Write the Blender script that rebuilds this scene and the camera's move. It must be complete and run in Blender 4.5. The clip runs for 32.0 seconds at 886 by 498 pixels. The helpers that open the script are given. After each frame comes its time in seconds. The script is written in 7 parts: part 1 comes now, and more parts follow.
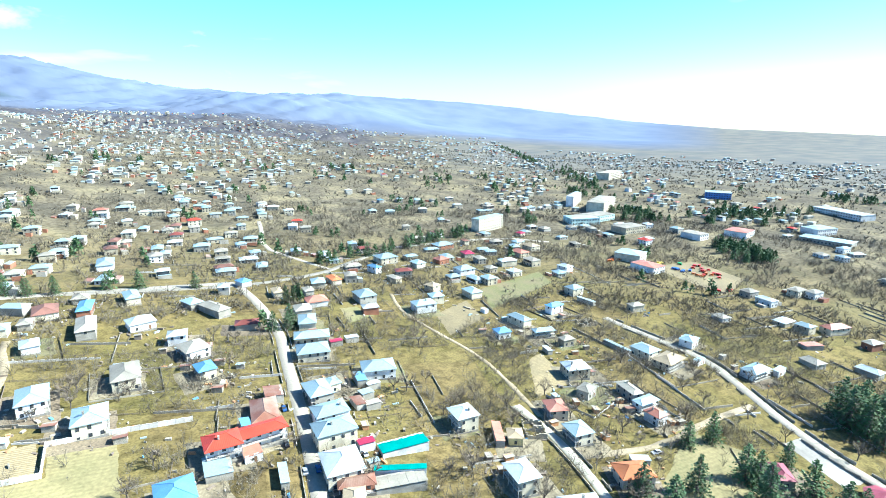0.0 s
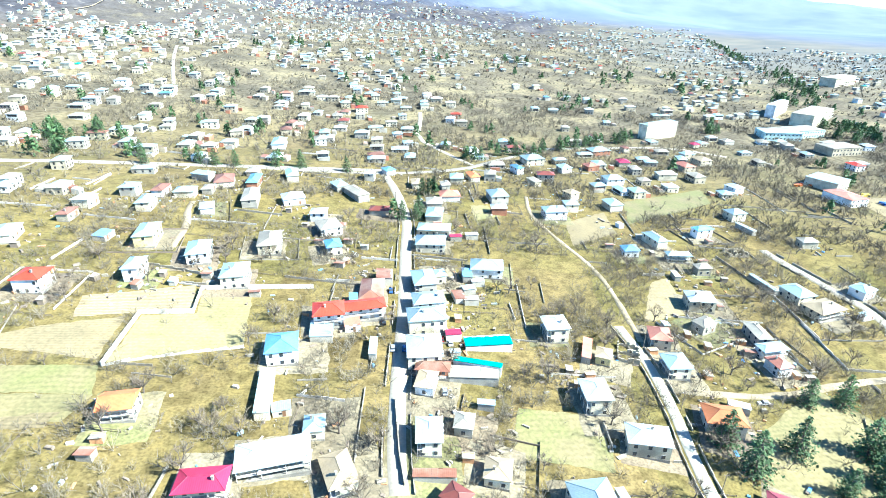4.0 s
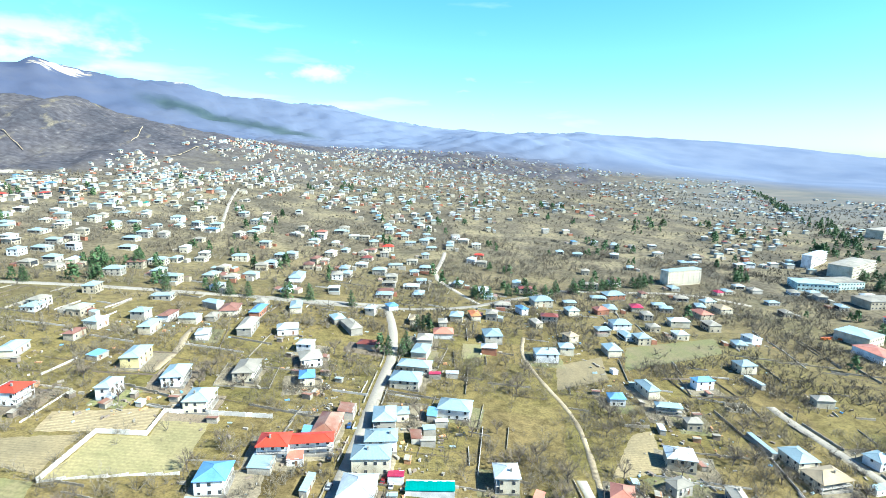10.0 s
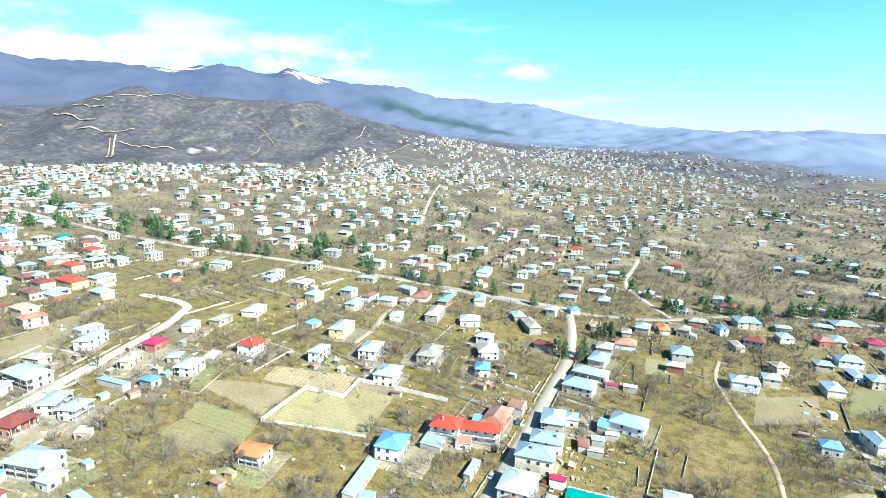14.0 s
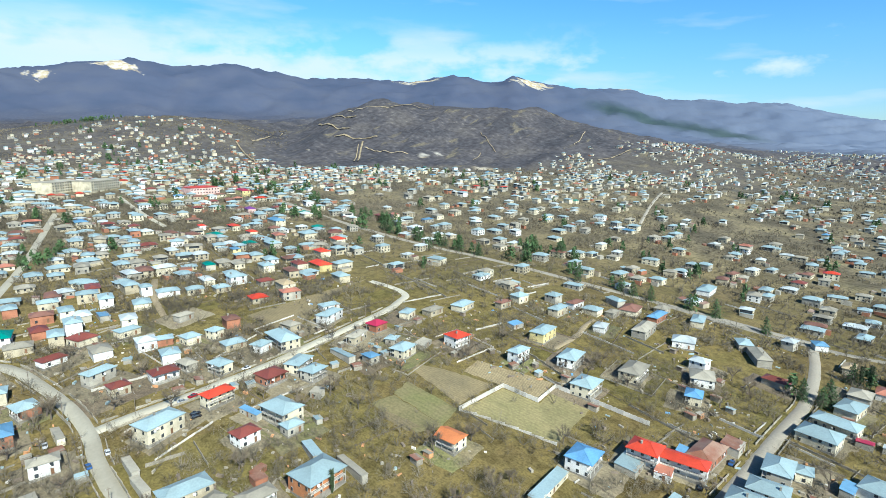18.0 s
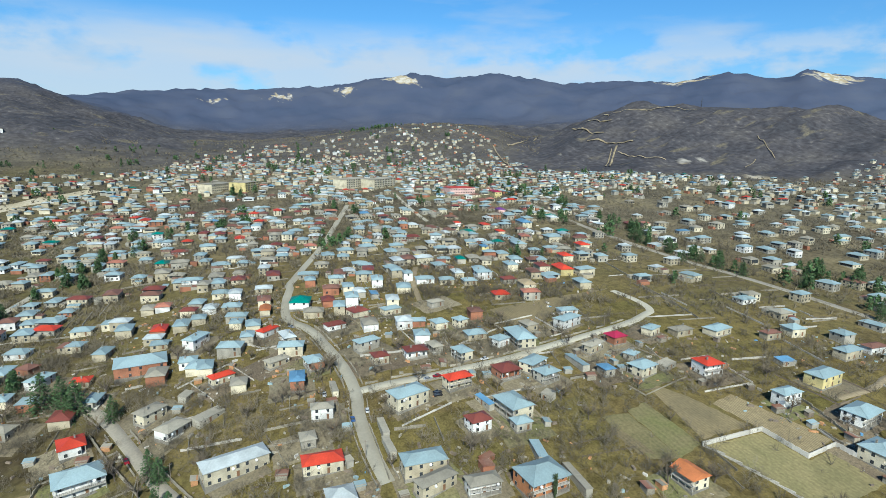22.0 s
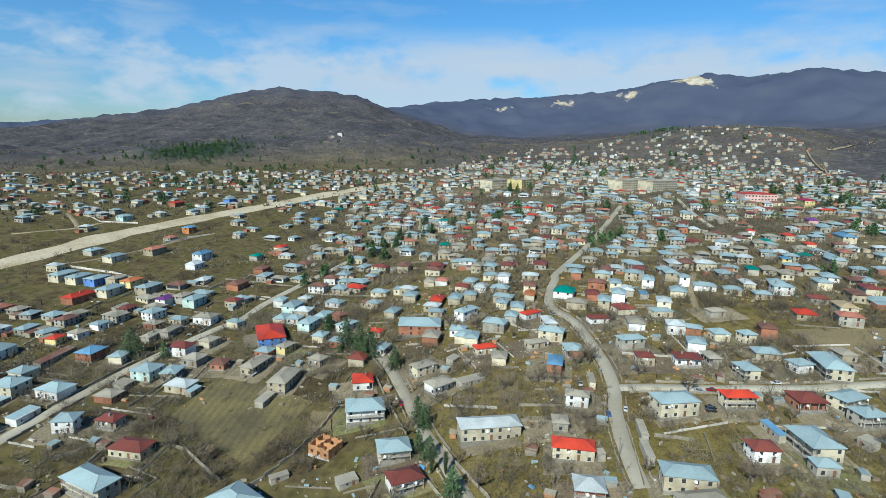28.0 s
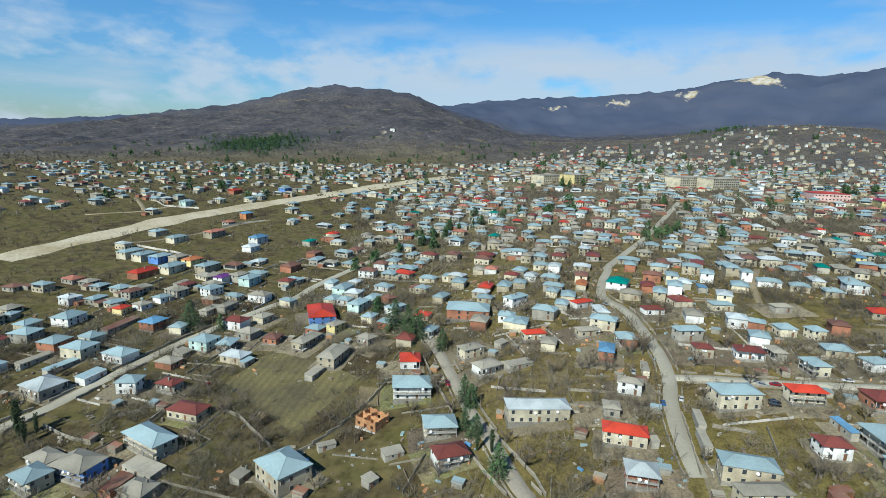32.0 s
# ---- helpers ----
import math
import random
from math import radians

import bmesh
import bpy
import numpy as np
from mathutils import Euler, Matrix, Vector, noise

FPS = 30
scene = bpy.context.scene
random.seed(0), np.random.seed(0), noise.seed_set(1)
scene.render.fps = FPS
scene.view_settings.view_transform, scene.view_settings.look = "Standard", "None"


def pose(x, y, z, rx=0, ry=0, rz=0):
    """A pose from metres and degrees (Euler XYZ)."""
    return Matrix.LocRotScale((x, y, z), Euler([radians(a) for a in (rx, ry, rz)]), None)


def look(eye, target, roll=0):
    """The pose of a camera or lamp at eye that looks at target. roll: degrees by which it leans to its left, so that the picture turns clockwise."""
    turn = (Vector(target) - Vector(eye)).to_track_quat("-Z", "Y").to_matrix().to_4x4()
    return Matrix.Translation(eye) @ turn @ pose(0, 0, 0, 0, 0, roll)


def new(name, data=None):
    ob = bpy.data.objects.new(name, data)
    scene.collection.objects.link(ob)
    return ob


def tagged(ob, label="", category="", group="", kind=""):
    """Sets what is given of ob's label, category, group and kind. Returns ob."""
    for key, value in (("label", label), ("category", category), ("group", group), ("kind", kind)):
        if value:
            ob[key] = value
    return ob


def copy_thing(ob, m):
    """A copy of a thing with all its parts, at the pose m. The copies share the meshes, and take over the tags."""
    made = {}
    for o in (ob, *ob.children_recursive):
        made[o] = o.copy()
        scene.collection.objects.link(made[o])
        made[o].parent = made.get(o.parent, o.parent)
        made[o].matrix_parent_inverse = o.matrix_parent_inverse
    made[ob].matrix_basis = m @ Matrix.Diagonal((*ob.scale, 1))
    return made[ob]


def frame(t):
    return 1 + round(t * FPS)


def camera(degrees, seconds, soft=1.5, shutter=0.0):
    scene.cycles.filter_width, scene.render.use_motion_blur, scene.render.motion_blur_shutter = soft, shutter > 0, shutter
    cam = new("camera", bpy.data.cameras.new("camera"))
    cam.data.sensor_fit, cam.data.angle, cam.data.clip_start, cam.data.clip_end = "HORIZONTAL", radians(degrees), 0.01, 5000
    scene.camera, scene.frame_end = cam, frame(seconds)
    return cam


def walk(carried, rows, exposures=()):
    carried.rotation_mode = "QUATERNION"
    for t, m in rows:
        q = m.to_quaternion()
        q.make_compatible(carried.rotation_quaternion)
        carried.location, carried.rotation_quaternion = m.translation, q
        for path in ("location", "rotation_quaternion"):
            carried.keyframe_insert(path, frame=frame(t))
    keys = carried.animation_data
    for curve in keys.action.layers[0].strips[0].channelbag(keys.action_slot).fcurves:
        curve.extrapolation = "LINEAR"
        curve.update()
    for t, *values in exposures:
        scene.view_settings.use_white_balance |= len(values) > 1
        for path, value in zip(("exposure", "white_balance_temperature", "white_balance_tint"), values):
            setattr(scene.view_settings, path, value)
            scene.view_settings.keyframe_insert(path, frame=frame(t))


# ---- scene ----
cam = camera(78.37, 32.0, soft=0.55)
PATH = [
    (0, (-0.96, -1.37, 133.54), (53.53, 78.80, 108.96), 0.63),
    (0.5, (2.36, -2.73, 133.79), (55.30, 76.90, 104.55), 0.55),
    (1, (5.52, -4.75, 134.55), (56.52, 73.58, 99.01), 0.44),
    (1.5, (8.62, -6.75, 135.15), (57.76, 70.25, 94.45), 0.38),
    (2, (11.83, -8.05, 135.56), (58.78, 69.35, 93.08), 0.39),
    (2.5, (14.86, -9.33, 135.85), (56.44, 71.07, 93.35), 0.46),
    (3, (18.08, -10.83, 136.71), (51.12, 73.34, 94.01), 0.49),
    (3.5, (21.07, -11.26, 136.20), (48.96, 74.76, 93.51), 0.58),
    (5.5, (36.43, -12.78, 134.11), (50.02, 79.25, 97.43), 0.60),
    (6, (39.85, -13.88, 134.34), (52.80, 80.47, 103.81), 0.60),
    (6.5, (43.08, -15.47, 134.41), (55.85, 80.00, 107.56), 0.63),
    (7, (46.42, -17.02, 134.72), (59.18, 79.80, 113.18), 0.66),
    (7.5, (49.90, -19.01, 135.10), (62.67, 78.41, 116.48), 0.71),
    (8, (53.37, -20.56, 135.60), (66.17, 76.84, 116.93), 0.74),
    (8.5, (56.71, -21.95, 136.22), (69.67, 75.43, 117.52), 0.79),
    (9, (59.51, -23.27, 136.61), (72.66, 74.09, 117.92), 0.78),
    (9.5, (62.45, -24.88, 137.11), (76.03, 72.43, 118.50), 0.84),
    (10, (63.64, -25.87, 137.43), (78.40, 71.27, 118.84), 0.96),
    (10.5, (65.13, -26.71, 137.67), (80.31, 70.36, 119.08), 1.04),
    (11, (65.92, -27.26, 138.10), (80.90, 69.84, 119.46), 1.08),
    (11.5, (66.89, -27.88, 138.05), (80.90, 69.37, 119.45), 1.11),
    (12, (67.52, -28.27, 138.31), (77.87, 69.41, 119.56), 1.14),
    (12.5, (68.52, -28.84, 138.48), (73.54, 69.24, 119.65), 1.07),
    (13, (68.86, -29.27, 138.97), (67.99, 68.89, 119.92), 1.08),
    (13.5, (68.84, -29.46, 139.38), (56.96, 67.92, 120.00), 1.13),
    (15.5, (70.28, -29.43, 139.56), (39.10, 63.58, 120.11), 1.31),
    (16, (70.74, -28.77, 139.48), (34.90, 62.54, 120.04), 1.11),
    (16.5, (71.09, -28.94, 139.38), (30.49, 60.37, 120.01), 1.07),
    (17, (71.69, -28.88, 139.57), (26.23, 58.05, 120.17), 1.02),
    (17.5, (71.54, -28.95, 139.50), (21.26, 55.28, 120.06), 1.01),
    (18, (71.49, -29.07, 139.19), (16.25, 52.01, 119.85), 0.97),
    (18.5, (71.53, -28.90, 139.29), (11.78, 48.89, 119.87), 0.87),
    (19, (71.71, -28.79, 139.07), (8.12, 45.93, 119.75), 0.87),
    (19.5, (71.69, -29.17, 139.23), (4.27, 42.09, 119.85), 0.93),
    (20, (71.55, -29.09, 139.21), (0.06, 38.09, 119.82), 1.00),
    (20.5, (71.38, -29.58, 139.04), (-6.12, 30.56, 119.64), 0.97),
    (21, (71.14, -29.38, 139.06), (-11.79, 22.99, 119.53), 0.98),
    (21.5, (71.19, -28.80, 138.89), (-13.09, 21.39, 119.46), 0.94),
    (22, (70.88, -29.03, 138.68), (-14.03, 20.15, 119.42), 0.97),
    (22.5, (70.93, -29.08, 138.44), (-15.50, 17.47, 119.36), 0.84),
    (23, (70.60, -28.98, 138.08), (-17.81, 13.74, 119.10), 0.82),
    (23.5, (69.02, -28.94, 136.85), (-21.45, 9.28, 118.02), 0.84),
    (24, (68.47, -28.67, 136.27), (-23.55, 5.68, 117.50), 0.91),
    (24.5, (68.07, -28.82, 135.33), (-25.45, 1.27, 116.63), 0.76),
    (25, (68.23, -29.12, 134.78), (-27.53, -7.27, 116.01), 0.88),
    (25.5, (67.89, -29.16, 133.53), (-29.21, -14.40, 114.71), 0.88),
    (26, (67.49, -29.18, 132.41), (-30.24, -19.65, 113.48), 1.04),
    (26.5, (67.26, -29.08, 131.09), (-30.67, -22.03, 112.12), 1.05),
    (28.5, (67.42, -29.82, 126.06), (-30.75, -26.82, 107.23), 1.38),
    (29, (67.29, -30.12, 124.89), (-30.89, -27.44, 106.05), 1.51),
    (29.5, (67.40, -30.38, 123.83), (-30.78, -28.12, 104.98), 1.62),
    (30, (67.72, -30.33, 122.64), (-30.48, -28.55, 103.84), 1.62),
    (30.5, (67.56, -30.85, 121.50), (-30.64, -29.28, 102.68), 1.76),
    (31, (67.61, -30.78, 120.46), (-30.59, -29.58, 101.63), 1.81),
    (31.5, (67.30, -31.16, 119.10), (-30.85, -33.85, 100.15), 1.94),
    (32, (67.44, -31.05, 118.01), (-30.59, -36.21, 98.91), 2.04),
]
EXPOSURES = [(t, s, k, 1) for t, s, k in ((0, 1.88, 5430), (2, 2.10, 5430), (3, 2.22, 5440), (6, 2.30, 5480), (8, 1.83, 5530), (9, 1.67, 5530), (13, 1.69, 5600), (15.5, 1.60, 5700), (17, 1.14, 5740), (19, 0.66, 5740), (20, 0.48, 5740), (22, 0.38, 5760), (26, 0.31, 5760), (32, 0.27, 5760))]
walk(cam, [(t, look(e, g, r)) for t, e, g, r in PATH], EXPOSURES)

# ---- daylight ----
SUN_AZ, SUN_EL = radians(-118), radians(40)      # azimuth to the left of +y
to_sun = Vector((-math.sin(SUN_AZ) * math.cos(SUN_EL), math.cos(SUN_AZ) * math.cos(SUN_EL), math.sin(SUN_EL)))
world = bpy.data.worlds.new("daylight")
world.use_nodes = True
scene.world = world
wn, wl = world.node_tree.nodes, world.node_tree.links
sky = wn.new("ShaderNodeTexSky")
sky.sky_type, sky.sun_disc = "NISHITA", False
sky.sun_elevation, sky.sun_rotation = SUN_EL, math.atan2(to_sun.x, to_sun.y)
sky.altitude, sky.air_density, sky.dust_density, sky.ozone_density = 500, 1.0, 0.3, 3.0
# thin streaks and low heaps of cloud
tc, mp = wn.new("ShaderNodeTexCoord"), wn.new("ShaderNodeMapping")
mp.inputs["Scale"].default_value = (2.6, 2.6, 13.0)
cn, cr = wn.new("ShaderNodeTexNoise"), wn.new("ShaderNodeValToRGB")
cn.inputs["Scale"].default_value, cn.inputs["Detail"].default_value = 1.5, 7
cr.color_ramp.elements[0].position, cr.color_ramp.elements[1].position = 0.605, 0.84
cr.color_ramp.elements[1].color = (0.9, 0.9, 0.9, 1)
sep, low = wn.new("ShaderNodeSeparateXYZ"), wn.new("ShaderNodeMapRange")
low.inputs[1].default_value, low.inputs[2].default_value = 0.36, 0.13
mul, mx = wn.new("ShaderNodeMath"), wn.new("ShaderNodeMixRGB")
mul.operation = "MULTIPLY"
mx.inputs[2].default_value = (5.6, 6.1, 6.9, 1)
wl.new(tc.outputs["Generated"], mp.inputs[0])
wl.new(mp.outputs[0], cn.inputs[0])
# more cloud over the mountains than over the plain
side, lean, total = wn.new("ShaderNodeVectorMath"), wn.new("ShaderNodeMath"), wn.new("ShaderNodeMath")
side.operation, side.inputs[1].default_value = "DOT_PRODUCT", (-0.97, 0.26, 0)
lean.operation, lean.inputs[1].default_value = "MULTIPLY", 0.15
total.operation = "ADD"
wl.new(tc.outputs["Generated"], side.inputs[0])
wl.new(side.outputs["Value"], lean.inputs[0])
wl.new(lean.outputs[0], total.inputs[0])
wl.new(cn.outputs[0], total.inputs[1])
wl.new(total.outputs[0], cr.inputs[0])
wl.new(tc.outputs["Generated"], sep.inputs[0])
wl.new(sep.outputs[2], low.inputs[0])
wl.new(cr.outputs[0], mul.inputs[0])
wl.new(low.outputs[0], mul.inputs[1])
wl.new(mul.outputs[0], mx.inputs[0])
deep = wn.new("ShaderNodeHueSaturation")
deep.inputs["Saturation"].default_value = 1.27
wl.new(sky.outputs[0], deep.inputs["Color"])
# clear dry air: the sky stays blue down to the hills, but for the glare on the sun's side
band, glare, toward, calm, shade = wn.new("ShaderNodeValToRGB"), wn.new("ShaderNodeVectorMath"), wn.new("ShaderNodeMapRange"), wn.new("ShaderNodeMixRGB"), wn.new("ShaderNodeMixRGB")
el = band.color_ramp.elements
el[0].position, el[0].color = 0.0, (0.62, 0.70, 0.82, 1)
# the unseen zenith is dimmed to weaken the fill light in shadows
el[1].position, el[1].color = 1.0, (0.50, 0.52, 0.56, 1)
el.new(0.16).color = (1.12, 1.16, 1.20, 1)
el.new(0.36).color = (1.42, 1.40, 1.36, 1)
wl.new(sep.outputs[2], band.inputs[0])
glare.operation, glare.inputs[1].default_value = "DOT_PRODUCT", (-math.sin(SUN_AZ), math.cos(SUN_AZ), 0)
wl.new(tc.outputs["Generated"], glare.inputs[0])
toward.inputs[1].default_value, toward.inputs[2].default_value = 0.30, 0.85
wl.new(glare.outputs["Value"], toward.inputs[0])
calm.inputs[2].default_value = (1, 1, 1, 1)
wl.new(toward.outputs[0], calm.inputs[0])
wl.new(band.outputs[0], calm.inputs[1])
shade.blend_type, shade.inputs[0].default_value = "MULTIPLY", 1
wl.new(deep.outputs[0], shade.inputs[1])
wl.new(calm.outputs[0], shade.inputs[2])
wl.new(shade.outputs[0], mx.inputs[1])
# heaped clouds low behind the mountains
puff, lift, pile, low2, both = wn.new("ShaderNodeTexNoise"), wn.new("ShaderNodeMapping"), wn.new("ShaderNodeValToRGB"), wn.new("ShaderNodeValToRGB"), wn.new("ShaderNodeMixRGB")
lift.inputs["Scale"].default_value = (4.2, 4.2, 9.0)
wl.new(tc.outputs["Generated"], lift.inputs[0])
puff.inputs["Scale"].default_value, puff.inputs["Detail"].default_value, puff.inputs["Roughness"].default_value = 1.7, 9, 0.55
wl.new(lift.outputs[0], puff.inputs[0])
pile.color_ramp.elements[0].position, pile.color_ramp.elements[1].position = 0.665, 0.80
more = wn.new("ShaderNodeMath")
more.operation = "ADD"
heaped = wn.new("ShaderNodeMath")
heaped.operation, heaped.inputs[1].default_value = "MULTIPLY", 0.30
wl.new(side.outputs["Value"], heaped.inputs[0])
wl.new(heaped.outputs[0], more.inputs[0])
wl.new(puff.outputs[0], more.inputs[1])
wl.new(more.outputs[0], pile.inputs[0])
e2 = low2.color_ramp.elements
e2[0].position, e2[0].color = 0.04, (0.75, 0.75, 0.75, 1)
e2[1].position, e2[1].color = 0.20, (0, 0, 0, 1)
e2.new(0.135).color = (0.8, 0.8, 0.8, 1)
wl.new(sep.outputs[2], low2.inputs[0])
both.blend_type, both.inputs[0].default_value = "MULTIPLY", 1
wl.new(pile.outputs[0], both.inputs[1])
wl.new(low2.outputs[0], both.inputs[2])
banks = wn.new("ShaderNodeMixRGB")
banks.inputs[2].default_value = (6.0, 6.5, 7.3, 1)
wl.new(both.outputs[0], banks.inputs[0])
wl.new(mx.outputs[0], banks.inputs[1])
wl.new(banks.outputs[0], wn["Background"].inputs[0])
wn["Background"].inputs[1].default_value = 0.080
sun_data = bpy.data.lights.new("sun", "SUN")
sun_data.energy, sun_data.angle, sun_data.color = 5.0, radians(0.5), (1.0, 0.93, 0.80)
sun = new("sun", sun_data)
sun.matrix_world = look(to_sun * 100, (0, 0, 0))

# ---- terrain shape ----
HUB = (70.0, -29.0)
RINGS = [1100, 1700, 2400, 3000, 4200, 4800]
# rise of the land above the level of 139 m, in degrees, by azimuth, on rings round the hub
RISE = {
    1100: [(-130, -7), (-40, -7), (-20, -6), (0, -4.5), (15, -3.3), (30, -2.8), (55, -2.8), (75, -2.6), (90, -3.2), (110, -3.8), (132, -4)],
    1700: [(-130, -4.7), (-40, -4.7), (-20, -3.4), (0, -2), (9.7, -0.1), (12.8, 0.5), (17.7, 1.2), (23.9, 2.8), (28.3, 3.3), (35.5, 3.5), (40.9, 3.9), (45.5, 2.6), (48.9, 0.9), (51.8, 0.6), (55.7, 1.6), (60, 1.85), (64, 1.7), (68, 1.1), (73, 0.3), (78, -0.1), (82, -0.3), (86, -0.2), (92, 1), (98, 1.2), (104, 0.6), (112, 0), (120, -1.2), (132, -2)],
    2400: [(-130, -3.4), (-50, -3.3), (-25, -2.2), (-12, -0.6), (0, -0.4), (12, 0), (20, 0.6), (35, 1), (45, 0.6), (50, 0.6), (55, 1.5), (60, 1.5), (66, 1.1), (72, 0.5), (80, 0.1), (86, 0.4), (92, 1.4), (97.3, 2.4), (104.4, 2.4), (112, 1.5), (121.4, 0.3), (132, -1)],
    3000: [(-130, -2.65), (-40, -2.6), (-30.7, -1.4), (-25.5, -0.1), (-20, 0.9), (-12, 1.1), (-6, 0), (4.2, 0.2), (10, 0.6), (20, 1.4), (30, 2.2), (45, 2), (60, 1.4), (75, 0.8), (80, 0.4), (86, 0.7), (89.5, 1.7), (93, 2.9), (97.3, 4.4), (104.4, 4.8), (109.5, 3.65), (114.7, 2.25), (121.4, 1.05), (125, 0.3), (132, -0.4)],
    4200: [(-130, -1.8), (-73, -1.75), (-62, -1.5), (-52, -0.9), (-46.4, -0.3), (-40.7, 0.3), (-35, 0.8), (-25, 1.3), (-14.3, 1.25), (-7.3, 1.6), (0.8, 3), (3, 3.6), (12.8, 4.2), (17, 5.2), (21, 5.2), (23.6, 5.5), (27.4, 6.4), (29.3, 5.8), (33.5, 6.4), (38, 5.7), (42, 5.9), (48, 5.7), (54.8, 6.7), (60, 6.2), (63, 6.6), (66, 6.2), (70, 5.3), (78, 4.6), (84, 4.3), (89.5, 3.9), (93, 3.2), (100, 3), (132, 0.2)],
    4800: [(-130, -1.7), (-73, -1.7), (-50, -1.2), (-25, 0.5), (0, 1.5), (40, 4), (80, 3), (132, 0)],
}


def near_height(x, y):
    u = 0.45 + np.logaddexp(0, ((y + 120) / 120 - 0.45) * 4) / 4
    return -32.6 - 39 * np.tanh(x / 400) + 58.1 * (1 - np.exp(-u))


def ring_height(k, a):
    rows = RISE[k]
    angles = [rows[-1][0] - 360] + [q[0] for q in rows] + [rows[0][0] + 360]
    rises = [rows[-1][1]] + [q[1] for q in rows] + [rows[0][1]]
    return 139 + k * np.tan(np.radians(np.interp(a, angles, rises)))


def height(x, y):
    """The ground's height at x, y."""
    x, y = np.asarray(x, float), np.asarray(y, float)
    dx, dy = x - HUB[0], y - HUB[1]
    r, a = np.hypot(dx, dy), np.degrees(np.arctan2(-dx, dy))
    a = np.where(a < -130, a + 360, a)
    s = np.clip((r - 500) / 600, 0, 1)
    s = s * s * (3 - 2 * s)
    z = near_height(x, y) * (1 - s) + s * ring_height(1100, a)
    for k0, k1 in zip(RINGS, RINGS[1:]):
        s = np.clip((r - k0) / (k1 - k0), 0, 1)
        s = s * s * (3 - 2 * s)
        z = z * (1 - s) + s * ring_height(k1, a)
    return z


def polar(a, r):
    """The place at azimuth a (degrees, to the left of +y) and distance r from the hub."""
    return HUB[0] - math.sin(radians(a)) * r, HUB[1] + math.cos(radians(a)) * r


# ---- materials ----
def material(name, colour, rough=0.9, metal=0.0, vary=0.25, grain=6.0, stain=None, space="Object", bump=0.0, island=False):
    """A surface of that colour with fine grain, broad stains and a shade of its own for each object."""
    m = bpy.data.materials.new(name)
    m.use_nodes = True
    n, l = m.node_tree.nodes, m.node_tree.links
    b = n["Principled BSDF"]
    b.inputs["Roughness"].default_value, b.inputs["Metallic"].default_value = rough, metal
    tc, fine, wide = n.new("ShaderNodeTexCoord"), n.new("ShaderNodeTexNoise"), n.new("ShaderNodeTexNoise")
    where = tc.outputs["Object"]
    if space == "World":
        where = n.new("ShaderNodeNewGeometry").outputs["Position"]
    fine.inputs["Scale"].default_value, fine.inputs["Detail"].default_value = grain, 4
    wide.inputs["Scale"].default_value, wide.inputs["Detail"].default_value = grain * 0.06, 5
    l.new(where, fine.inputs["Vector"])
    l.new(where, wide.inputs["Vector"])
    one = n.new("ShaderNodeMapRange")
    one.inputs[1].default_value, one.inputs[2].default_value = 0.3, 0.7
    one.inputs[3].default_value, one.inputs[4].default_value = 1 - vary, 1 + vary
    l.new(fine.outputs[0], one.inputs[0])
    ramp = n.new("ShaderNodeValToRGB")
    ramp.color_ramp.elements[0].position, ramp.color_ramp.elements[1].position = 0.40, 0.66
    dark = stain or tuple(c * 0.62 for c in colour)
    ramp.color_ramp.elements[0].color, ramp.color_ramp.elements[1].color = (*colour, 1), (*dark, 1)
    l.new(wide.outputs[0], ramp.inputs[0])
    mul = n.new("ShaderNodeMixRGB")
    mul.blend_type, mul.inputs[0].default_value = "MULTIPLY", 1
    l.new(ramp.outputs[0], mul.inputs[1])
    l.new(one.outputs[0], mul.inputs[2])
    own = n.new("ShaderNodeMapRange")
    own.inputs[3].default_value, own.inputs[4].default_value = 0.78, 1.15
    l.new(n.new("ShaderNodeNewGeometry").outputs["Random Per Island"] if island else n.new("ShaderNodeObjectInfo").outputs["Random"], own.inputs[0])
    last = n.new("ShaderNodeMixRGB")
    last.blend_type, last.inputs[0].default_value = "MULTIPLY", 1
    l.new(mul.outputs[0], last.inputs[1])
    l.new(own.outputs[0], last.inputs[2])
    l.new(last.outputs[0], b.inputs["Base Color"])
    if bump:
        bp = n.new("ShaderNodeBump")
        bp.inputs["Strength"].default_value, bp.inputs["Distance"].default_value = bump, 0.1
        l.new(fine.outputs[0], bp.inputs["Height"])
        l.new(bp.outputs[0], b.inputs["Normal"])
    return m


def seamed(name, colour, rough, metal, step, stain=None):
    """Sheet roofing: seams at even steps, weathering between them."""
    m = material(name, colour, rough, metal, vary=0.10, grain=1.6, stain=stain)
    n, l = m.node_tree.nodes, m.node_tree.links
    wave, bp = n.new("ShaderNodeTexWave"), n.new("ShaderNodeBump")
    wave.inputs["Scale"].default_value = 0.314 / step
    bp.inputs["Strength"].default_value, bp.inputs["Distance"].default_value = 0.35, 0.04
    l.new(n.new("ShaderNodeTexCoord").outputs["Object"], wave.inputs["Vector"])
    l.new(wave.outputs[1], bp.inputs["Height"])
    l.new(bp.outputs[0], n["Principled BSDF"].inputs["Normal"])
    return m


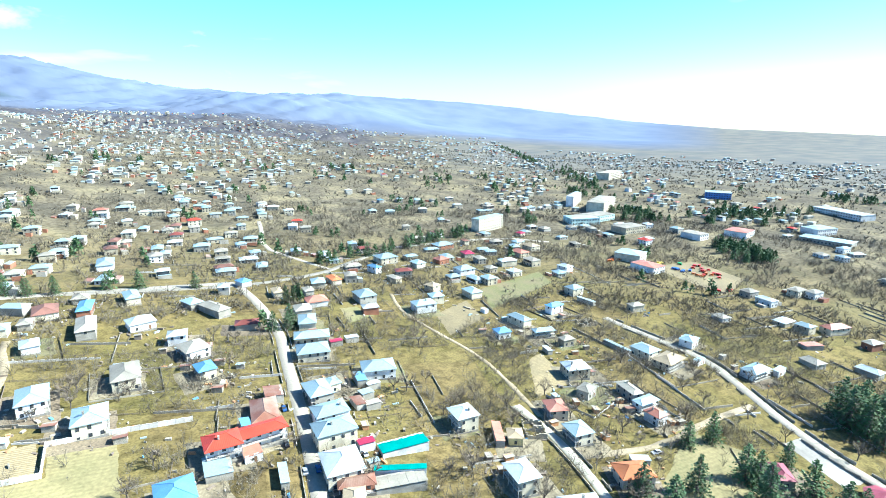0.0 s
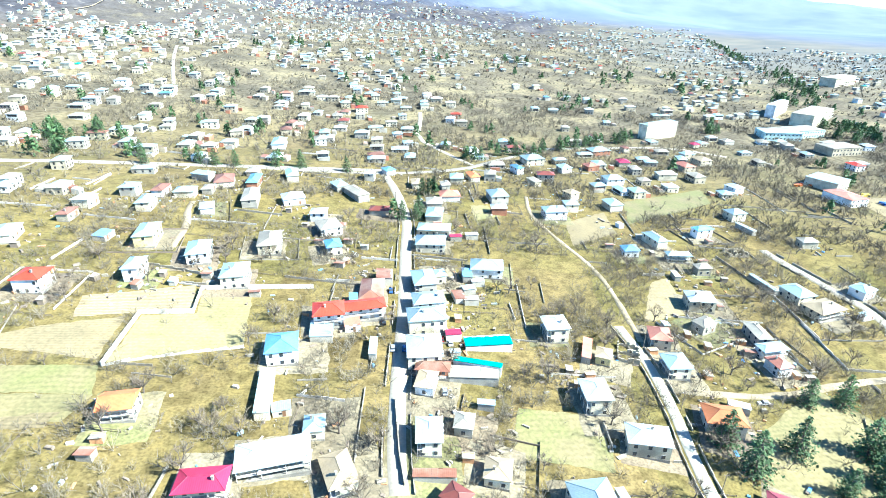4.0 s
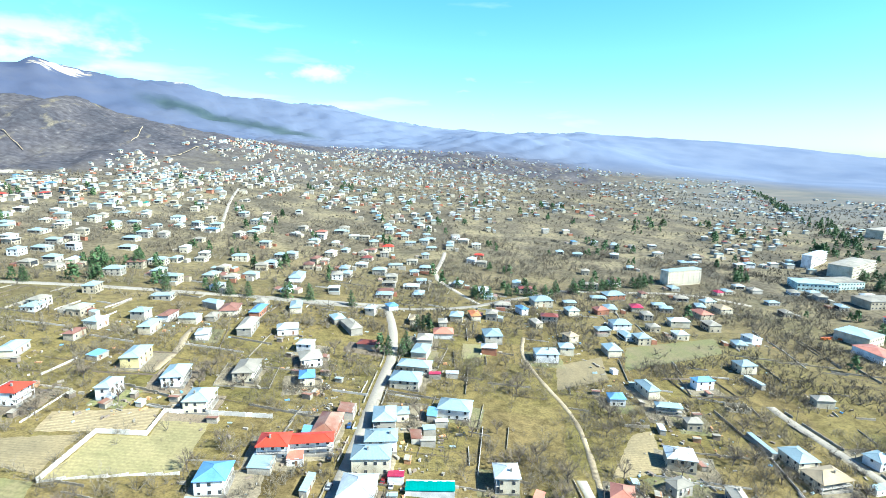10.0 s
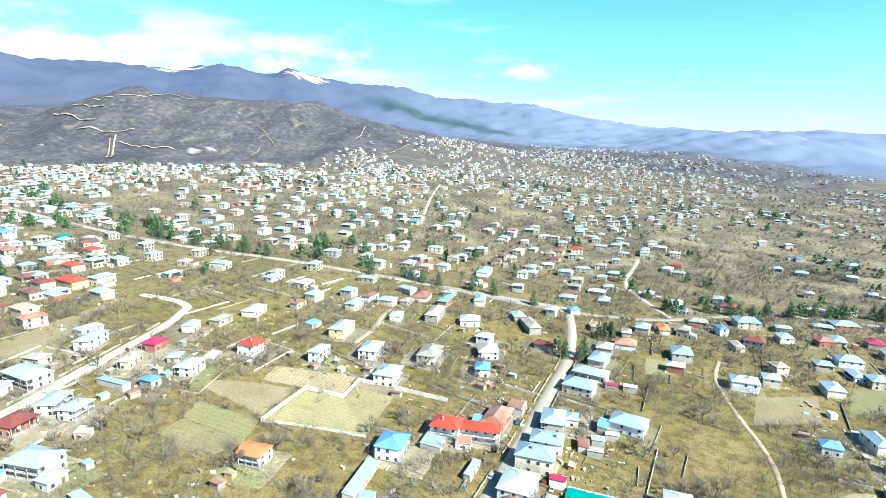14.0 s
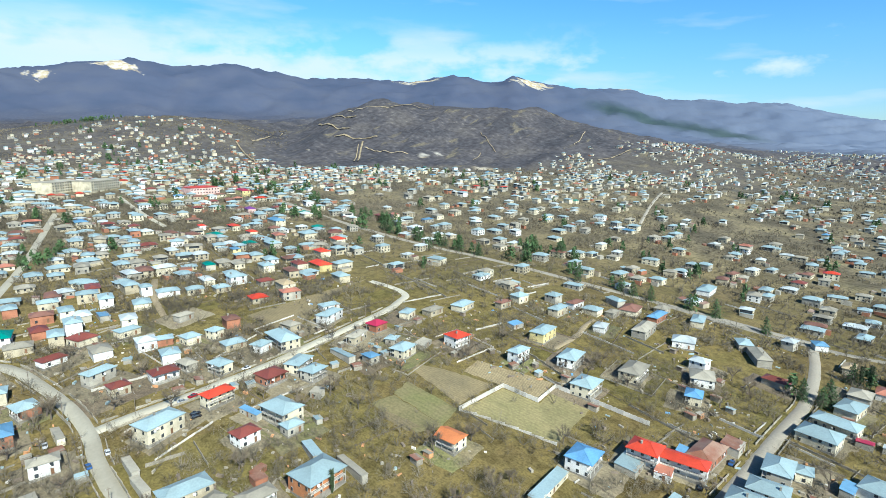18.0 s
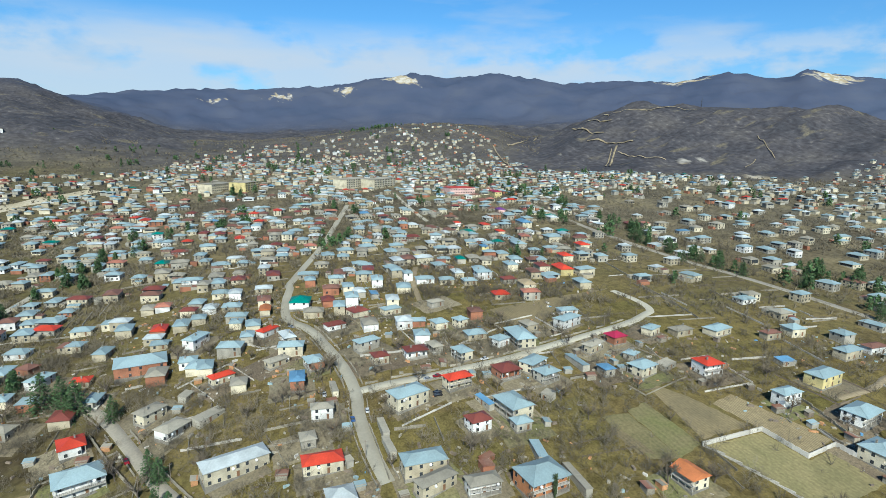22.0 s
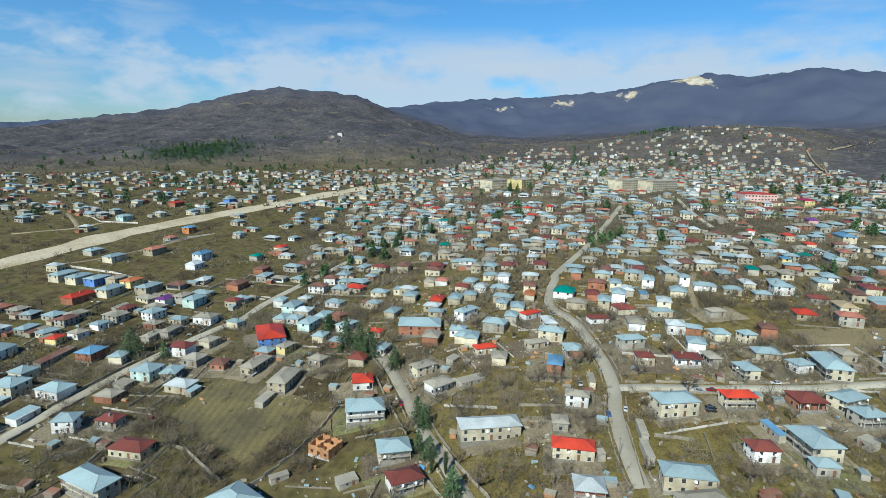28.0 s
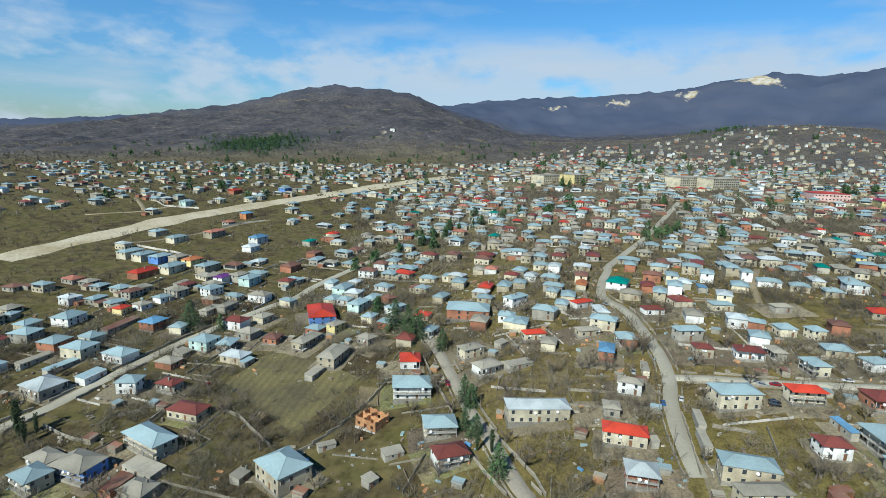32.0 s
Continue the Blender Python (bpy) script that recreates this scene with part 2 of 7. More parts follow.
ROOF = {
    "tin": (0.275, 0.365, 0.385), "white": (0.50, 0.545, 0.545), "purple": (0.15, 0.045, 0.20), "sky": (0.15, 0.34, 0.58), "blue": (0.13, 0.27, 0.42),
    "red": (0.50, 0.050, 0.022), "darkred": (0.20, 0.055, 0.040), "crimson": (0.33, 0.02, 0.06), "pink": (0.33, 0.075, 0.10),
    "orange": (0.50, 0.17, 0.06), "salmon": (0.42, 0.17, 0.11), "brown": (0.19, 0.09, 0.065), "rust": (0.20, 0.085, 0.05),
    "slate": (0.31, 0.285, 0.225), "tan": (0.42, 0.33, 0.20), "green": (0.005, 0.20, 0.16),
}
WALL = {
    "white": (0.74, 0.73, 0.69), "cream": (0.62, 0.555, 0.405), "yellow": (0.62, 0.52, 0.24), "grey": (0.37, 0.345, 0.285),
    "stone": (0.43, 0.375, 0.265), "brick": (0.35, 0.15, 0.085), "mint": (0.50, 0.63, 0.57), "blue": (0.12, 0.24, 0.55),
    "orange": (0.52, 0.22, 0.09), "pinkw": (0.62, 0.42, 0.38),
}
WORDS = {
    "purple": "purple metal",
    "tin": "pale blue-grey tin", "white": "bright galvanised", "sky": "sky-blue metal", "blue": "dull blue metal", "red": "bright red metal",
    "darkred": "dark red metal", "crimson": "crimson metal", "pink": "pink metal", "orange": "orange tiled", "salmon": "faded salmon", "brown": "brown tiled",
    "rust": "rusty sheet", "slate": "weathered grey asbestos", "tan": "tan tiled", "green": "dark green metal",
}
m_roof = {k: seamed("roof_" + k, c, 0.55 if k not in ("slate", "tan", "orange", "brown") else 0.85, 0.0,
                    0.55 if k not in ("slate", "tan", "orange") else 0.3, (0.30, 0.22, 0.16) if k == "rust" else (0.225, 0.290, 0.300) if k == "tin" else None) for k, c in ROOF.items()}
m_wall = {k: material("plaster_" + k, c, 0.92, vary=0.14, grain=3.0, bump=0.2) for k, c in WALL.items()}
m_base = material("rubble_plinth", (0.27, 0.25, 0.21), 0.95, vary=0.3, grain=4)
m_frame = material("window_frame_paint", (0.60, 0.58, 0.54), 0.6, vary=0.1)
m_glass = material("window_glass", (0.05, 0.058, 0.066), 0.10, vary=0.1)
m_door = material("door_wood", (0.19, 0.10, 0.05), 0.7, vary=0.2)
m_brick = material("raw_brick", (0.50, 0.26, 0.12), 0.95, vary=0.35, grain=5)
m_dish = material("dish_paint", (0.78, 0.78, 0.76), 0.5, vary=0.05)
m_iron = material("dark_iron", (0.10, 0.10, 0.10), 0.6, 0.4)
m_wood = material("grey_timber", (0.20, 0.16, 0.12), 0.9, vary=0.3)
m_concrete = material("concrete_panel", (0.56, 0.53, 0.47), 0.92, vary=0.15, grain=2)
m_rubble = material("rubble_wall", (0.30, 0.27, 0.21), 0.95, vary=0.35, grain=2.5, bump=0.4)
m_bark = material("bark", (0.13, 0.105, 0.085), 0.95, vary=0.3)
m_twig = material("bare_twigs", (0.172, 0.138, 0.096), 0.95, vary=0.2, grain=1.0, island=False)
m_twigs = material("bare_scrub", (0.168, 0.143, 0.100), 0.95, vary=0.45, grain=0.05, space="World", island=True)
m_needle = material("needles", (0.068, 0.128, 0.042), 0.8, vary=0.45, grain=1.2)
m_cypress = material("cypress_needles", (0.040, 0.064, 0.022), 0.8, vary=0.4, grain=1.2)
def rowed(name, colour, stain, step, depth):
    """Worked ground: rows at even steps, a little crooked, over the grain of the soil."""
    m = material(name, colour, 0.97, vary=0.2, grain=0.9, space="World", stain=stain)
    n, l = m.node_tree.nodes, m.node_tree.links
    wave, mp, tone, mul = n.new("ShaderNodeTexWave"), n.new("ShaderNodeMapping"), n.new("ShaderNodeMapRange"), n.new("ShaderNodeMixRGB")
    mp.inputs["Rotation"].default_value = (0, 0, -1.47)
    l.new(n.new("ShaderNodeNewGeometry").outputs["Position"], mp.inputs[0])
    l.new(mp.outputs[0], wave.inputs["Vector"])
    wave.inputs["Scale"].default_value, wave.inputs["Distortion"].default_value, wave.inputs["Detail"].default_value, wave.inputs["Detail Scale"].default_value = 0.314 / step, 2.5, 3.0, 0.6
    tone.inputs[3].default_value, tone.inputs[4].default_value = 1 - depth, 1 + depth * 0.5
    l.new(wave.outputs[1], tone.inputs[0])
    mul.blend_type, mul.inputs[0].default_value = "MULTIPLY", 1
    base = n["Principled BSDF"].inputs["Base Color"]
    l.new(base.links[0].from_socket, mul.inputs[1])
    l.new(tone.outputs[0], mul.inputs[2])
    l.new(mul.outputs[0], base)
    return m


SURFACE = {
    "asphalt": material("worn_asphalt", (0.42, 0.393, 0.310), 0.93, vary=0.06, grain=0.9, space="World", stain=(0.35, 0.322, 0.250)),
    "concrete": material("pale_road", (0.275, 0.250, 0.198), 0.93, vary=0.12, grain=1.0, space="World", stain=(0.26, 0.23, 0.18)),
    "dirt": material("dirt_track", (0.31, 0.25, 0.155), 0.97, vary=0.2, grain=0.8, space="World"),
    "gravel": material("gravel_bed", (0.40, 0.35, 0.25), 0.97, vary=0.2, grain=0.5, space="World", stain=(0.30, 0.25, 0.15)),
    "meadow": rowed("rough_meadow", (0.128, 0.108, 0.042), (0.078, 0.066, 0.032), 3.8, 0.13),
    "paving": material("paving", (0.29, 0.27, 0.23), 0.9, vary=0.12, grain=1.0, space="World"),
    "grass": rowed("dry_pasture", (0.225, 0.190, 0.086), (0.178, 0.160, 0.068), 1.9, 0.08),
    "green": rowed("spring_grass", (0.150, 0.148, 0.052), (0.180, 0.150, 0.072), 2.4, 0.08),
    "stubble": rowed("stubble", (0.230, 0.182, 0.092), (0.175, 0.142, 0.075), 1.4, 0.12),
    "yard": material("trodden_yard", (0.205, 0.174, 0.110), 0.97, vary=0.3, grain=1.1, space="World", stain=(0.165, 0.136, 0.086)),
    "soil": material("dug_garden_soil", (0.120, 0.092, 0.060), 0.97, vary=0.35, grain=1.3, space="World", stain=(0.185, 0.148, 0.092)),
    "lawn": material("rough_garden_grass", (0.140, 0.138, 0.052), 0.97, vary=0.35, grain=1.0, space="World", stain=(0.175, 0.145, 0.080)),
    "plough": rowed("ploughed_rows", (0.245, 0.195, 0.105), (0.205, 0.160, 0.085), 1.1, 0.28),
}


def ground_material():
    m = bpy.data.materials.new("ground")
    m.use_nodes = True
    n, l = m.node_tree.nodes, m.node_tree.links
    b = n["Principled BSDF"]
    b.inputs["Roughness"].default_value = 0.97
    b.inputs["Specular IOR Level"].default_value = 0.1
    pos = n.new("ShaderNodeNewGeometry").outputs["Position"]

    def tex(kind, scale, detail=5, turn=None):
        t = n.new(kind)
        t.inputs["Scale"].default_value = scale
        if kind == "ShaderNodeTexNoise":
            t.inputs["Detail"].default_value = detail
        where = pos
        if turn:
            mp = n.new("ShaderNodeMapping")
            mp.inputs["Rotation"].default_value, mp.inputs["Scale"].default_value = (0, 0, turn[0]), turn[1]
            l.new(pos, mp.inputs[0])
            where = mp.outputs[0]
        l.new(where, t.inputs["Vector"])
        return t

    def ramp(source, stops):
        r = n.new("ShaderNodeValToRGB")
        e = r.color_ramp.elements
        while len(e) < len(stops):
            e.new(0.5)
        for k, (p, c) in enumerate(stops):
            e[k].position, e[k].color = p, (*c, 1)
        l.new(source, r.inputs[0])
        return r.outputs[0]

    def mix(a, b_, f, kind="MIX"):
        x = n.new("ShaderNodeMixRGB")
        x.blend_type = kind
        for s, v in zip((1, 2, 0), (a, b_, f)):
            if isinstance(v, (int, float)):
                x.inputs[s].default_value = v
            else:
                l.new(v, x.inputs[s])
        return x.outputs[0]

    plots = tex("ShaderNodeTexVoronoi", 0.030, turn=(0.28, (1.0, 2.3, 0.0)))
    sep = n.new("ShaderNodeSeparateColor")
    l.new(plots.outputs["Color"], sep.inputs[0])
    field = ramp(sep.outputs[0], [(0.0, (0.113, 0.084, 0.036)), (0.3, (0.206, 0.161, 0.065)), (0.55, (0.132, 0.115, 0.038)), (0.8, (0.218, 0.167, 0.075)), (1.0, (0.105, 0.102, 0.030))])
    worn = ramp(tex("ShaderNodeTexNoise", 0.035, 8).outputs[0], [(0.34, (0.109, 0.082, 0.036)), (0.5, (0.186, 0.149, 0.060)), (0.66, (0.122, 0.109, 0.034))])
    town = mix(field, worn, 0.6)
    # garden parcels in rows, their edges a little crooked
    warp, bend = tex("ShaderNodeTexNoise", 0.08, 3), n.new("ShaderNodeVectorMath")
    bend.operation, bend.inputs[1].default_value = "MULTIPLY_ADD", (5.0, 5.0, 0.0)
    l.new(warp.outputs["Color"], bend.inputs[0])
    l.new(pos, bend.inputs[2])

    def parcels(turn, wide, deep, one, two, edge):
        t, mp = n.new("ShaderNodeTexBrick"), n.new("ShaderNodeMapping")
        mp.inputs["Rotation"].default_value = (0, 0, turn)
        l.new(bend.outputs[0], mp.inputs[0])
        l.new(mp.outputs[0], t.inputs["Vector"])
        for key, value in (("Scale", 1.0), ("Brick Width", wide), ("Row Height", deep), ("Mortar Size", edge), ("Mortar Smooth", 0.6), ("Bias", 0.0)):
            t.inputs[key].default_value = value
        for key, value in (("Color1", one), ("Color2", two), ("Mortar", (0.139, 0.108, 0.051))):
            t.inputs[key].default_value = (*value, 1)
        return t.outputs[0]

    plots_a = ramp(parcels(-1.32, 34.0, 13.0, (0, 0, 0), (1, 1, 1), 0.0), [(0.0, (0.082, 0.060, 0.031)), (0.25, (0.183, 0.143, 0.061)), (0.45, (0.115, 0.100, 0.036)), (0.7, (0.211, 0.162, 0.075)), (1.0, (0.087, 0.087, 0.029))])
    plots_b = ramp(parcels(-1.25, 71.0, 44.0, (0, 0, 0), (1, 1, 1), 0.0), [(0.0, (0.103, 0.078, 0.038)), (0.35, (0.171, 0.137, 0.055)), (0.65, (0.111, 0.102, 0.034)), (1.0, (0.196, 0.148, 0.068))])
    town = mix(mix(town, plots_a, 0.55), plots_b, 0.35)
    # tilled rows and mown swathes
    rows = tex("ShaderNodeTexWave", 0.30, turn=(-1.32, (1.0, 1.0, 0.0)))
    rows.inputs["Distortion"].default_value, rows.inputs["Detail"].default_value, rows.inputs["Detail Scale"].default_value = 16.0, 5.0, 0.3
    town = mix(town, ramp(rows.outputs[0], [(0.1, (0.80, 0.79, 0.77)), (0.6, (1.06, 1.06, 1.05))]), 0.25, "MULTIPLY")
    grain = ramp(tex("ShaderNodeTexNoise", 1.1, 7).outputs[0], [(0.34, (0.55, 0.53, 0.47)), (0.5, (0.92, 0.91, 0.86)), (0.66, (1.16, 1.14, 1.06))])
    town = mix(town, grain, 0.75, "MULTIPLY")
    tufts = ramp(tex("ShaderNodeTexNoise", 0.22, 8).outputs[0], [(0.36, (0.62, 0.61, 0.58)), (0.5, (1, 1, 1)), (0.64, (1.20, 1.17, 1.1))])
    town = mix(town, tufts, 0.85, "MULTIPLY")
    heath = ramp(tex("ShaderNodeTexNoise", 0.022, 8).outputs[0], [(0.36, (0.078, 0.070, 0.056)), (0.5, (0.125, 0.108, 0.078)), (0.66, (0.205, 0.174, 0.108))])
    heath = mix(heath, ramp(tex("ShaderNodeTexNoise", 0.25, 6).outputs[0], [(0.38, (0.55, 0.54, 0.54)), (0.5, (1, 1, 1)), (0.64, (1.3, 1.28, 1.22))]), 0.9, "MULTIPLY")
    wood = ramp(tex("ShaderNodeTexNoise", 0.010, 9).outputs[0], [(0.34, (0.050, 0.050, 0.058)), (0.5, (0.070, 0.067, 0.074)), (0.66, (0.090, 0.084, 0.084))])
    rills = ramp(tex("ShaderNodeTexNoise", 0.09, 9).outputs[0], [(0.35, (0.62, 0.6, 0.6)), (0.62, (1.2, 1.2, 1.17)), (0.72, (2.2, 2.1, 1.8))])
    wood = mix(wood, rills, 0.8, "MULTIPLY")
    scree = ramp(tex("ShaderNodeTexNoise", 0.040, 12, turn=(0.62, (1.0, 0.30, 0.5))).outputs[0], [(0.60, (0, 0, 0)), (0.70, (0.8, 0.8, 0.8))])
    wood = mix(wood, ramp(tex("ShaderNodeTexNoise", 0.2, 5).outputs[0], [(0.4, (0.105, 0.092, 0.066)), (0.6, (0.185, 0.160, 0.108))]), scree)
    # the blue of distant haze is put into the range's base colour
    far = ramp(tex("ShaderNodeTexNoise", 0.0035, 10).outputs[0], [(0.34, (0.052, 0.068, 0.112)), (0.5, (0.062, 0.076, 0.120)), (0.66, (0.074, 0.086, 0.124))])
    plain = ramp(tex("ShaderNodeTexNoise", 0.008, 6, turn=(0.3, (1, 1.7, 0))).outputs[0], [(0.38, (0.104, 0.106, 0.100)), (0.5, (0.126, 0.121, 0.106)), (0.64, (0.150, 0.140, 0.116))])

    def mask(name):
        a = n.new("ShaderNodeAttribute")
        a.attribute_name = name
        return a.outputs["Fac"]

    fallow = ramp(tex("ShaderNodeTexNoise", 0.05, 9).outputs[0], [(0.36, (0.058, 0.046, 0.027)), (0.5, (0.110, 0.092, 0.043)), (0.64, (0.080, 0.074, 0.028))])
    fallow = mix(fallow, tufts, 0.9, "MULTIPLY")
    c = mix(mix(town, heath, mask("outskirts")), fallow, mask("fallow"))
    c = mix(c, wood, mask("hillside"))
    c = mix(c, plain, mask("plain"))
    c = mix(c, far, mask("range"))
    # paler haze painted over the ranges on the plain's side
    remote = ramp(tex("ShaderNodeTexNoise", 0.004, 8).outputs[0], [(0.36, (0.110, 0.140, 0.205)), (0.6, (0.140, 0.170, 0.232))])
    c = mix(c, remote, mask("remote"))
    # bare rock breaks through in ragged patches
    lump, shift, sharp = tex("ShaderNodeTexNoise", 0.011, 12, turn=(0.9, (1.0, 2.6, 1.0))), n.new("ShaderNodeMath"), n.new("ShaderNodeMapRange")
    shift.operation = "ADD"
    l.new(lump.outputs[0], shift.inputs[0])
    l.new(mask("bald"), shift.inputs[1])
    sharp.inputs[1].default_value, sharp.inputs[2].default_value = 0.98, 1.12
    l.new(shift.outputs[0], sharp.inputs[0])
    c = mix(c, ramp(tex("ShaderNodeTexNoise", 0.03, 8).outputs[0], [(0.42, (0.46, 0.43, 0.37)), (0.56, (0.34, 0.28, 0.18))]), sharp.outputs[0])
    c = mix(c, ramp(tex("ShaderNodeTexNoise", 0.02, 6).outputs[0], [(0.4, (0.020, 0.040, 0.036)), (0.6, (0.030, 0.054, 0.044))]), mask("pines"))
    l.new(c, b.inputs["Base Color"])
    return m


m_ground = ground_material()

# ---- ground ----
az = np.concatenate([np.arange(-86, 146, 0.5), np.arange(146, 274, 8.0)])
rad = np.concatenate([[0.01, 4.0], np.geomspace(15, 1000, 110), np.linspace(1014, 2500, 110), np.geomspace(2530, 4950, 60)])
A, R = np.meshgrid(az, rad)
gx, gy = HUB[0] - np.sin(np.radians(A)) * R, HUB[1] + np.cos(np.radians(A)) * R


def bump(a, a0, a1, soft=2.0):
    """1 between two azimuths, falling to 0 over soft degrees."""
    return np.clip((a - a0) / soft, 0, 1) * np.clip((a1 - a) / soft, 0, 1)


def slopes(A, R):
    """How far a place lies on the near hills, and on the far range, from 0 to 1."""
    hill = np.clip((R - 1000 - 20 * np.clip(28 - A, 0, 24)) / 150, 0, 1) * bump(A, 4, 58, 6)
    hill = np.maximum(hill, np.clip((R - 1180) / 250, 0, 1) * bump(A, 80, 150, 6))
    hill = np.maximum(hill, np.clip((R - 1600 - 120 * bump(A, 50, 72, 6)) / 200, 0, 1) * bump(A, -28, 90, 5))
    hill = np.maximum(hill, 0.75 * np.clip((R - 1000) / 250, 0, 1) * bump(A, 44, 94, 5))
    hill = np.maximum(hill, 0.6 * np.clip((R - 950) / 300, 0, 1) * bump(A, 0, 32, 5))
    hill = np.maximum(hill, 0.5 * np.clip((R - 1250) / 300, 0, 1) * bump(A, -32, 6, 6))
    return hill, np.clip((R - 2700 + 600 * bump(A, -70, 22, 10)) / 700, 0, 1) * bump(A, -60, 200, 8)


def relief(x, y):
    """Folds and gullies on the slopes."""
    x, y = np.ravel(x), np.ravel(y)
    R = np.hypot(x - HUB[0], y - HUB[1])
    A = np.degrees(np.arctan2(-(x - HUB[0]), y - HUB[1]))
    A = np.where(A < -130, A + 360, A)
    hill, far = slopes(A, R)
    hill = np.where(hill > 0.76, hill, 0.0)
    far = far * (1 - 0.75 * np.clip((40 - A) / 30, 0, 1))
    w = np.maximum(hill, far) * np.clip((4700 - R) / 400, 0, 1)
    out = np.zeros(len(x))
    for q in np.nonzero(w > 0.01)[0]:
        p_ = Vector((x[q], y[q], 0))
        # gullies that run slantwise down the slopes
        gully = abs(noise.fractal(Vector((A[q] * 0.30 + R[q] * 0.0042, R[q] * 0.0011, 3.0)), 0.9, 2.0, 3))
        out[q] = hill[q] * (1 - far[q]) * (min(R[q], 2600) * 0.010 * (gully - 0.2)) + w[q] * R[q] * (0.0085 * (0.32 - abs(noise.fractal(p_ * 0.0028, 0.9, 2.1, 4))) + 0.0035 * noise.fractal(p_ * 0.012, 0.8, 2.0, 3))
    return out


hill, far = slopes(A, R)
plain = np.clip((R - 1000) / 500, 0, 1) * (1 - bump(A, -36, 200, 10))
bald = np.exp(-((A - 65.4 - (R - 4050) / 120) / 1.7) ** 2 - ((R - 3930) / 200) ** 2) * 0.82
for a0, r0, da, dr, w0 in ((25.5, 3990, 2.8, 190, 0.80), (37, 4040, 3.6, 130, 0.85), (76.5, 3820, 2.0, 160, 0.66), (82.5, 3750, 2.0, 120, 0.6), (16.5, 4190, 1.6, 100, 0.7), (70, 3900, 1.6, 150, 0.66),
                           (99.4, 1480, 2.2, 150, 0.46), (103.0, 1370, 2.8, 60, 0.47), (96, 1420, 3.0, 60, 0.48), (118, 1560, 4.0, 90, 0.46), (121, 1350, 3.0, 90, 0.46), (44, 1090, 3.0, 30, 0.52), (30, 1110, 6.0, 22, 0.5), (62, 1690, 2.0, 40, 0.62), (48, 1300, 1.2, 120, 0.45), (36, 1250, 5.0, 60, 0.42)):
    bald = np.maximum(bald, w0 * np.exp(-((A - a0) / da) ** 2 - ((R - r0) / dr) ** 2))
bald = np.clip(bald, 0, 0.85)
pines = np.clip(0.8 * bump(A, 3.2, 21, 3) * np.exp(-((R - 3190 - 28 * (A - 4.3)) / 85) ** 2), 0, 0.75)
pines = np.maximum(pines, np.clip(1.3 * np.exp(-((A - 112) / 3.6) ** 2 - ((R - 1390) / 70) ** 2), 0, 1))
pines = np.maximum(pines, np.clip(1.5 * np.exp(-((A - 67) / 2.2) ** 2 - ((R - 1680) / 40) ** 2), 0, 1))
gz = height(gx, gy) + relief(gx, gy).reshape(gx.shape)
na, nr = len(az), len(rad)
verts = np.stack([gx, gy, gz], -1).reshape(-1, 3)
i, j = np.meshgrid(np.arange(nr - 1), np.arange(na), indexing="ij")
k = (j + 1) % na
faces = np.stack([i * na + j, i * na + k, (i + 1) * na + k, (i + 1) * na + j], -1).reshape(-1, 4)


def sheet(name, verts, faces, materials, index=None, smooth=False):
    """A mesh from arrays of corners and faces of one size."""
    me = bpy.data.meshes.new(name)
    nv, nf, s = len(verts), len(faces), faces.shape[1]
    me.vertices.add(nv)
    me.vertices.foreach_set("co", np.asarray(verts, np.float32).ravel())
    me.loops.add(nf * s)
    me.loops.foreach_set("vertex_index", np.asarray(faces, np.int32).ravel())
    me.polygons.add(nf)
    me.polygons.foreach_set("loop_start", np.arange(0, nf * s, s, dtype=np.int32))
    for m in materials:
        me.materials.append(m)
    if index is not None:
        me.polygons.foreach_set("material_index", np.asarray(index, np.int32))
    me.polygons.foreach_set("use_smooth", np.full(nf, smooth))
    me.update(calc_edges=True)
    return me


me = sheet("ground", verts, faces, [m_ground], smooth=True)
if me.polygons[na * 20].normal.z < 0:
    me.flip_normals()
outskirts = np.clip((R - 350) / 300, 0, 1) * 0.85 * (1 - 0.85 * bump(A, 98, 145, 5) * (R < 740))
fallow = 0.9 * bump(A, 84, 160, 18) * np.clip((1300 - R) / 150, 0, 1)
# strength of the painted pale haze, growing towards lower azimuths
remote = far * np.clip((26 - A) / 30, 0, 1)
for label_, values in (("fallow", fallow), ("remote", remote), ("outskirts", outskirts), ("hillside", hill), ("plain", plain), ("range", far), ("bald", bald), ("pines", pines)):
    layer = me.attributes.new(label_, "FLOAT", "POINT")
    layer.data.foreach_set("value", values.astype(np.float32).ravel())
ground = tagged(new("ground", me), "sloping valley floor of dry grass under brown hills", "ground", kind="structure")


def ground_at(x, y):
    return float(height(x, y))


# ---- roads, tracks and fields ----
ROADS = []      # resampled centre lines with widths, for keeping other things off
KEEP_OFF = []   # x, y, radius of houses


def resample(points, step):
    pts = [np.array(p, float) for p in points]
    # round the corners off once
    soft = [pts[0]]
    for a, b_ in zip(pts, pts[1:]):
        soft += [a * 0.75 + b_ * 0.25, a * 0.25 + b_ * 0.75]
    soft.append(pts[-1])
    soft = np.array(soft)
    run = np.r_[0, np.cumsum(np.hypot(*np.diff(soft, axis=0).T))]
    at = np.linspace(0, run[-1], max(2, int(run[-1] / step)))
    return np.stack([np.interp(at, run, soft[:, 0]), np.interp(at, run, soft[:, 1])], 1)


ROAD_NAMES = {"asphalt": ("road", "worn grey asphalt street with dusty edges"), "concrete": ("road", "pale concrete street with dusty edges"),
              "dirt": ("dirt_track", "beige dirt track through dry grass"), "gravel": ("gravel_bed", "wide beige gravel bed of a dry channel")}


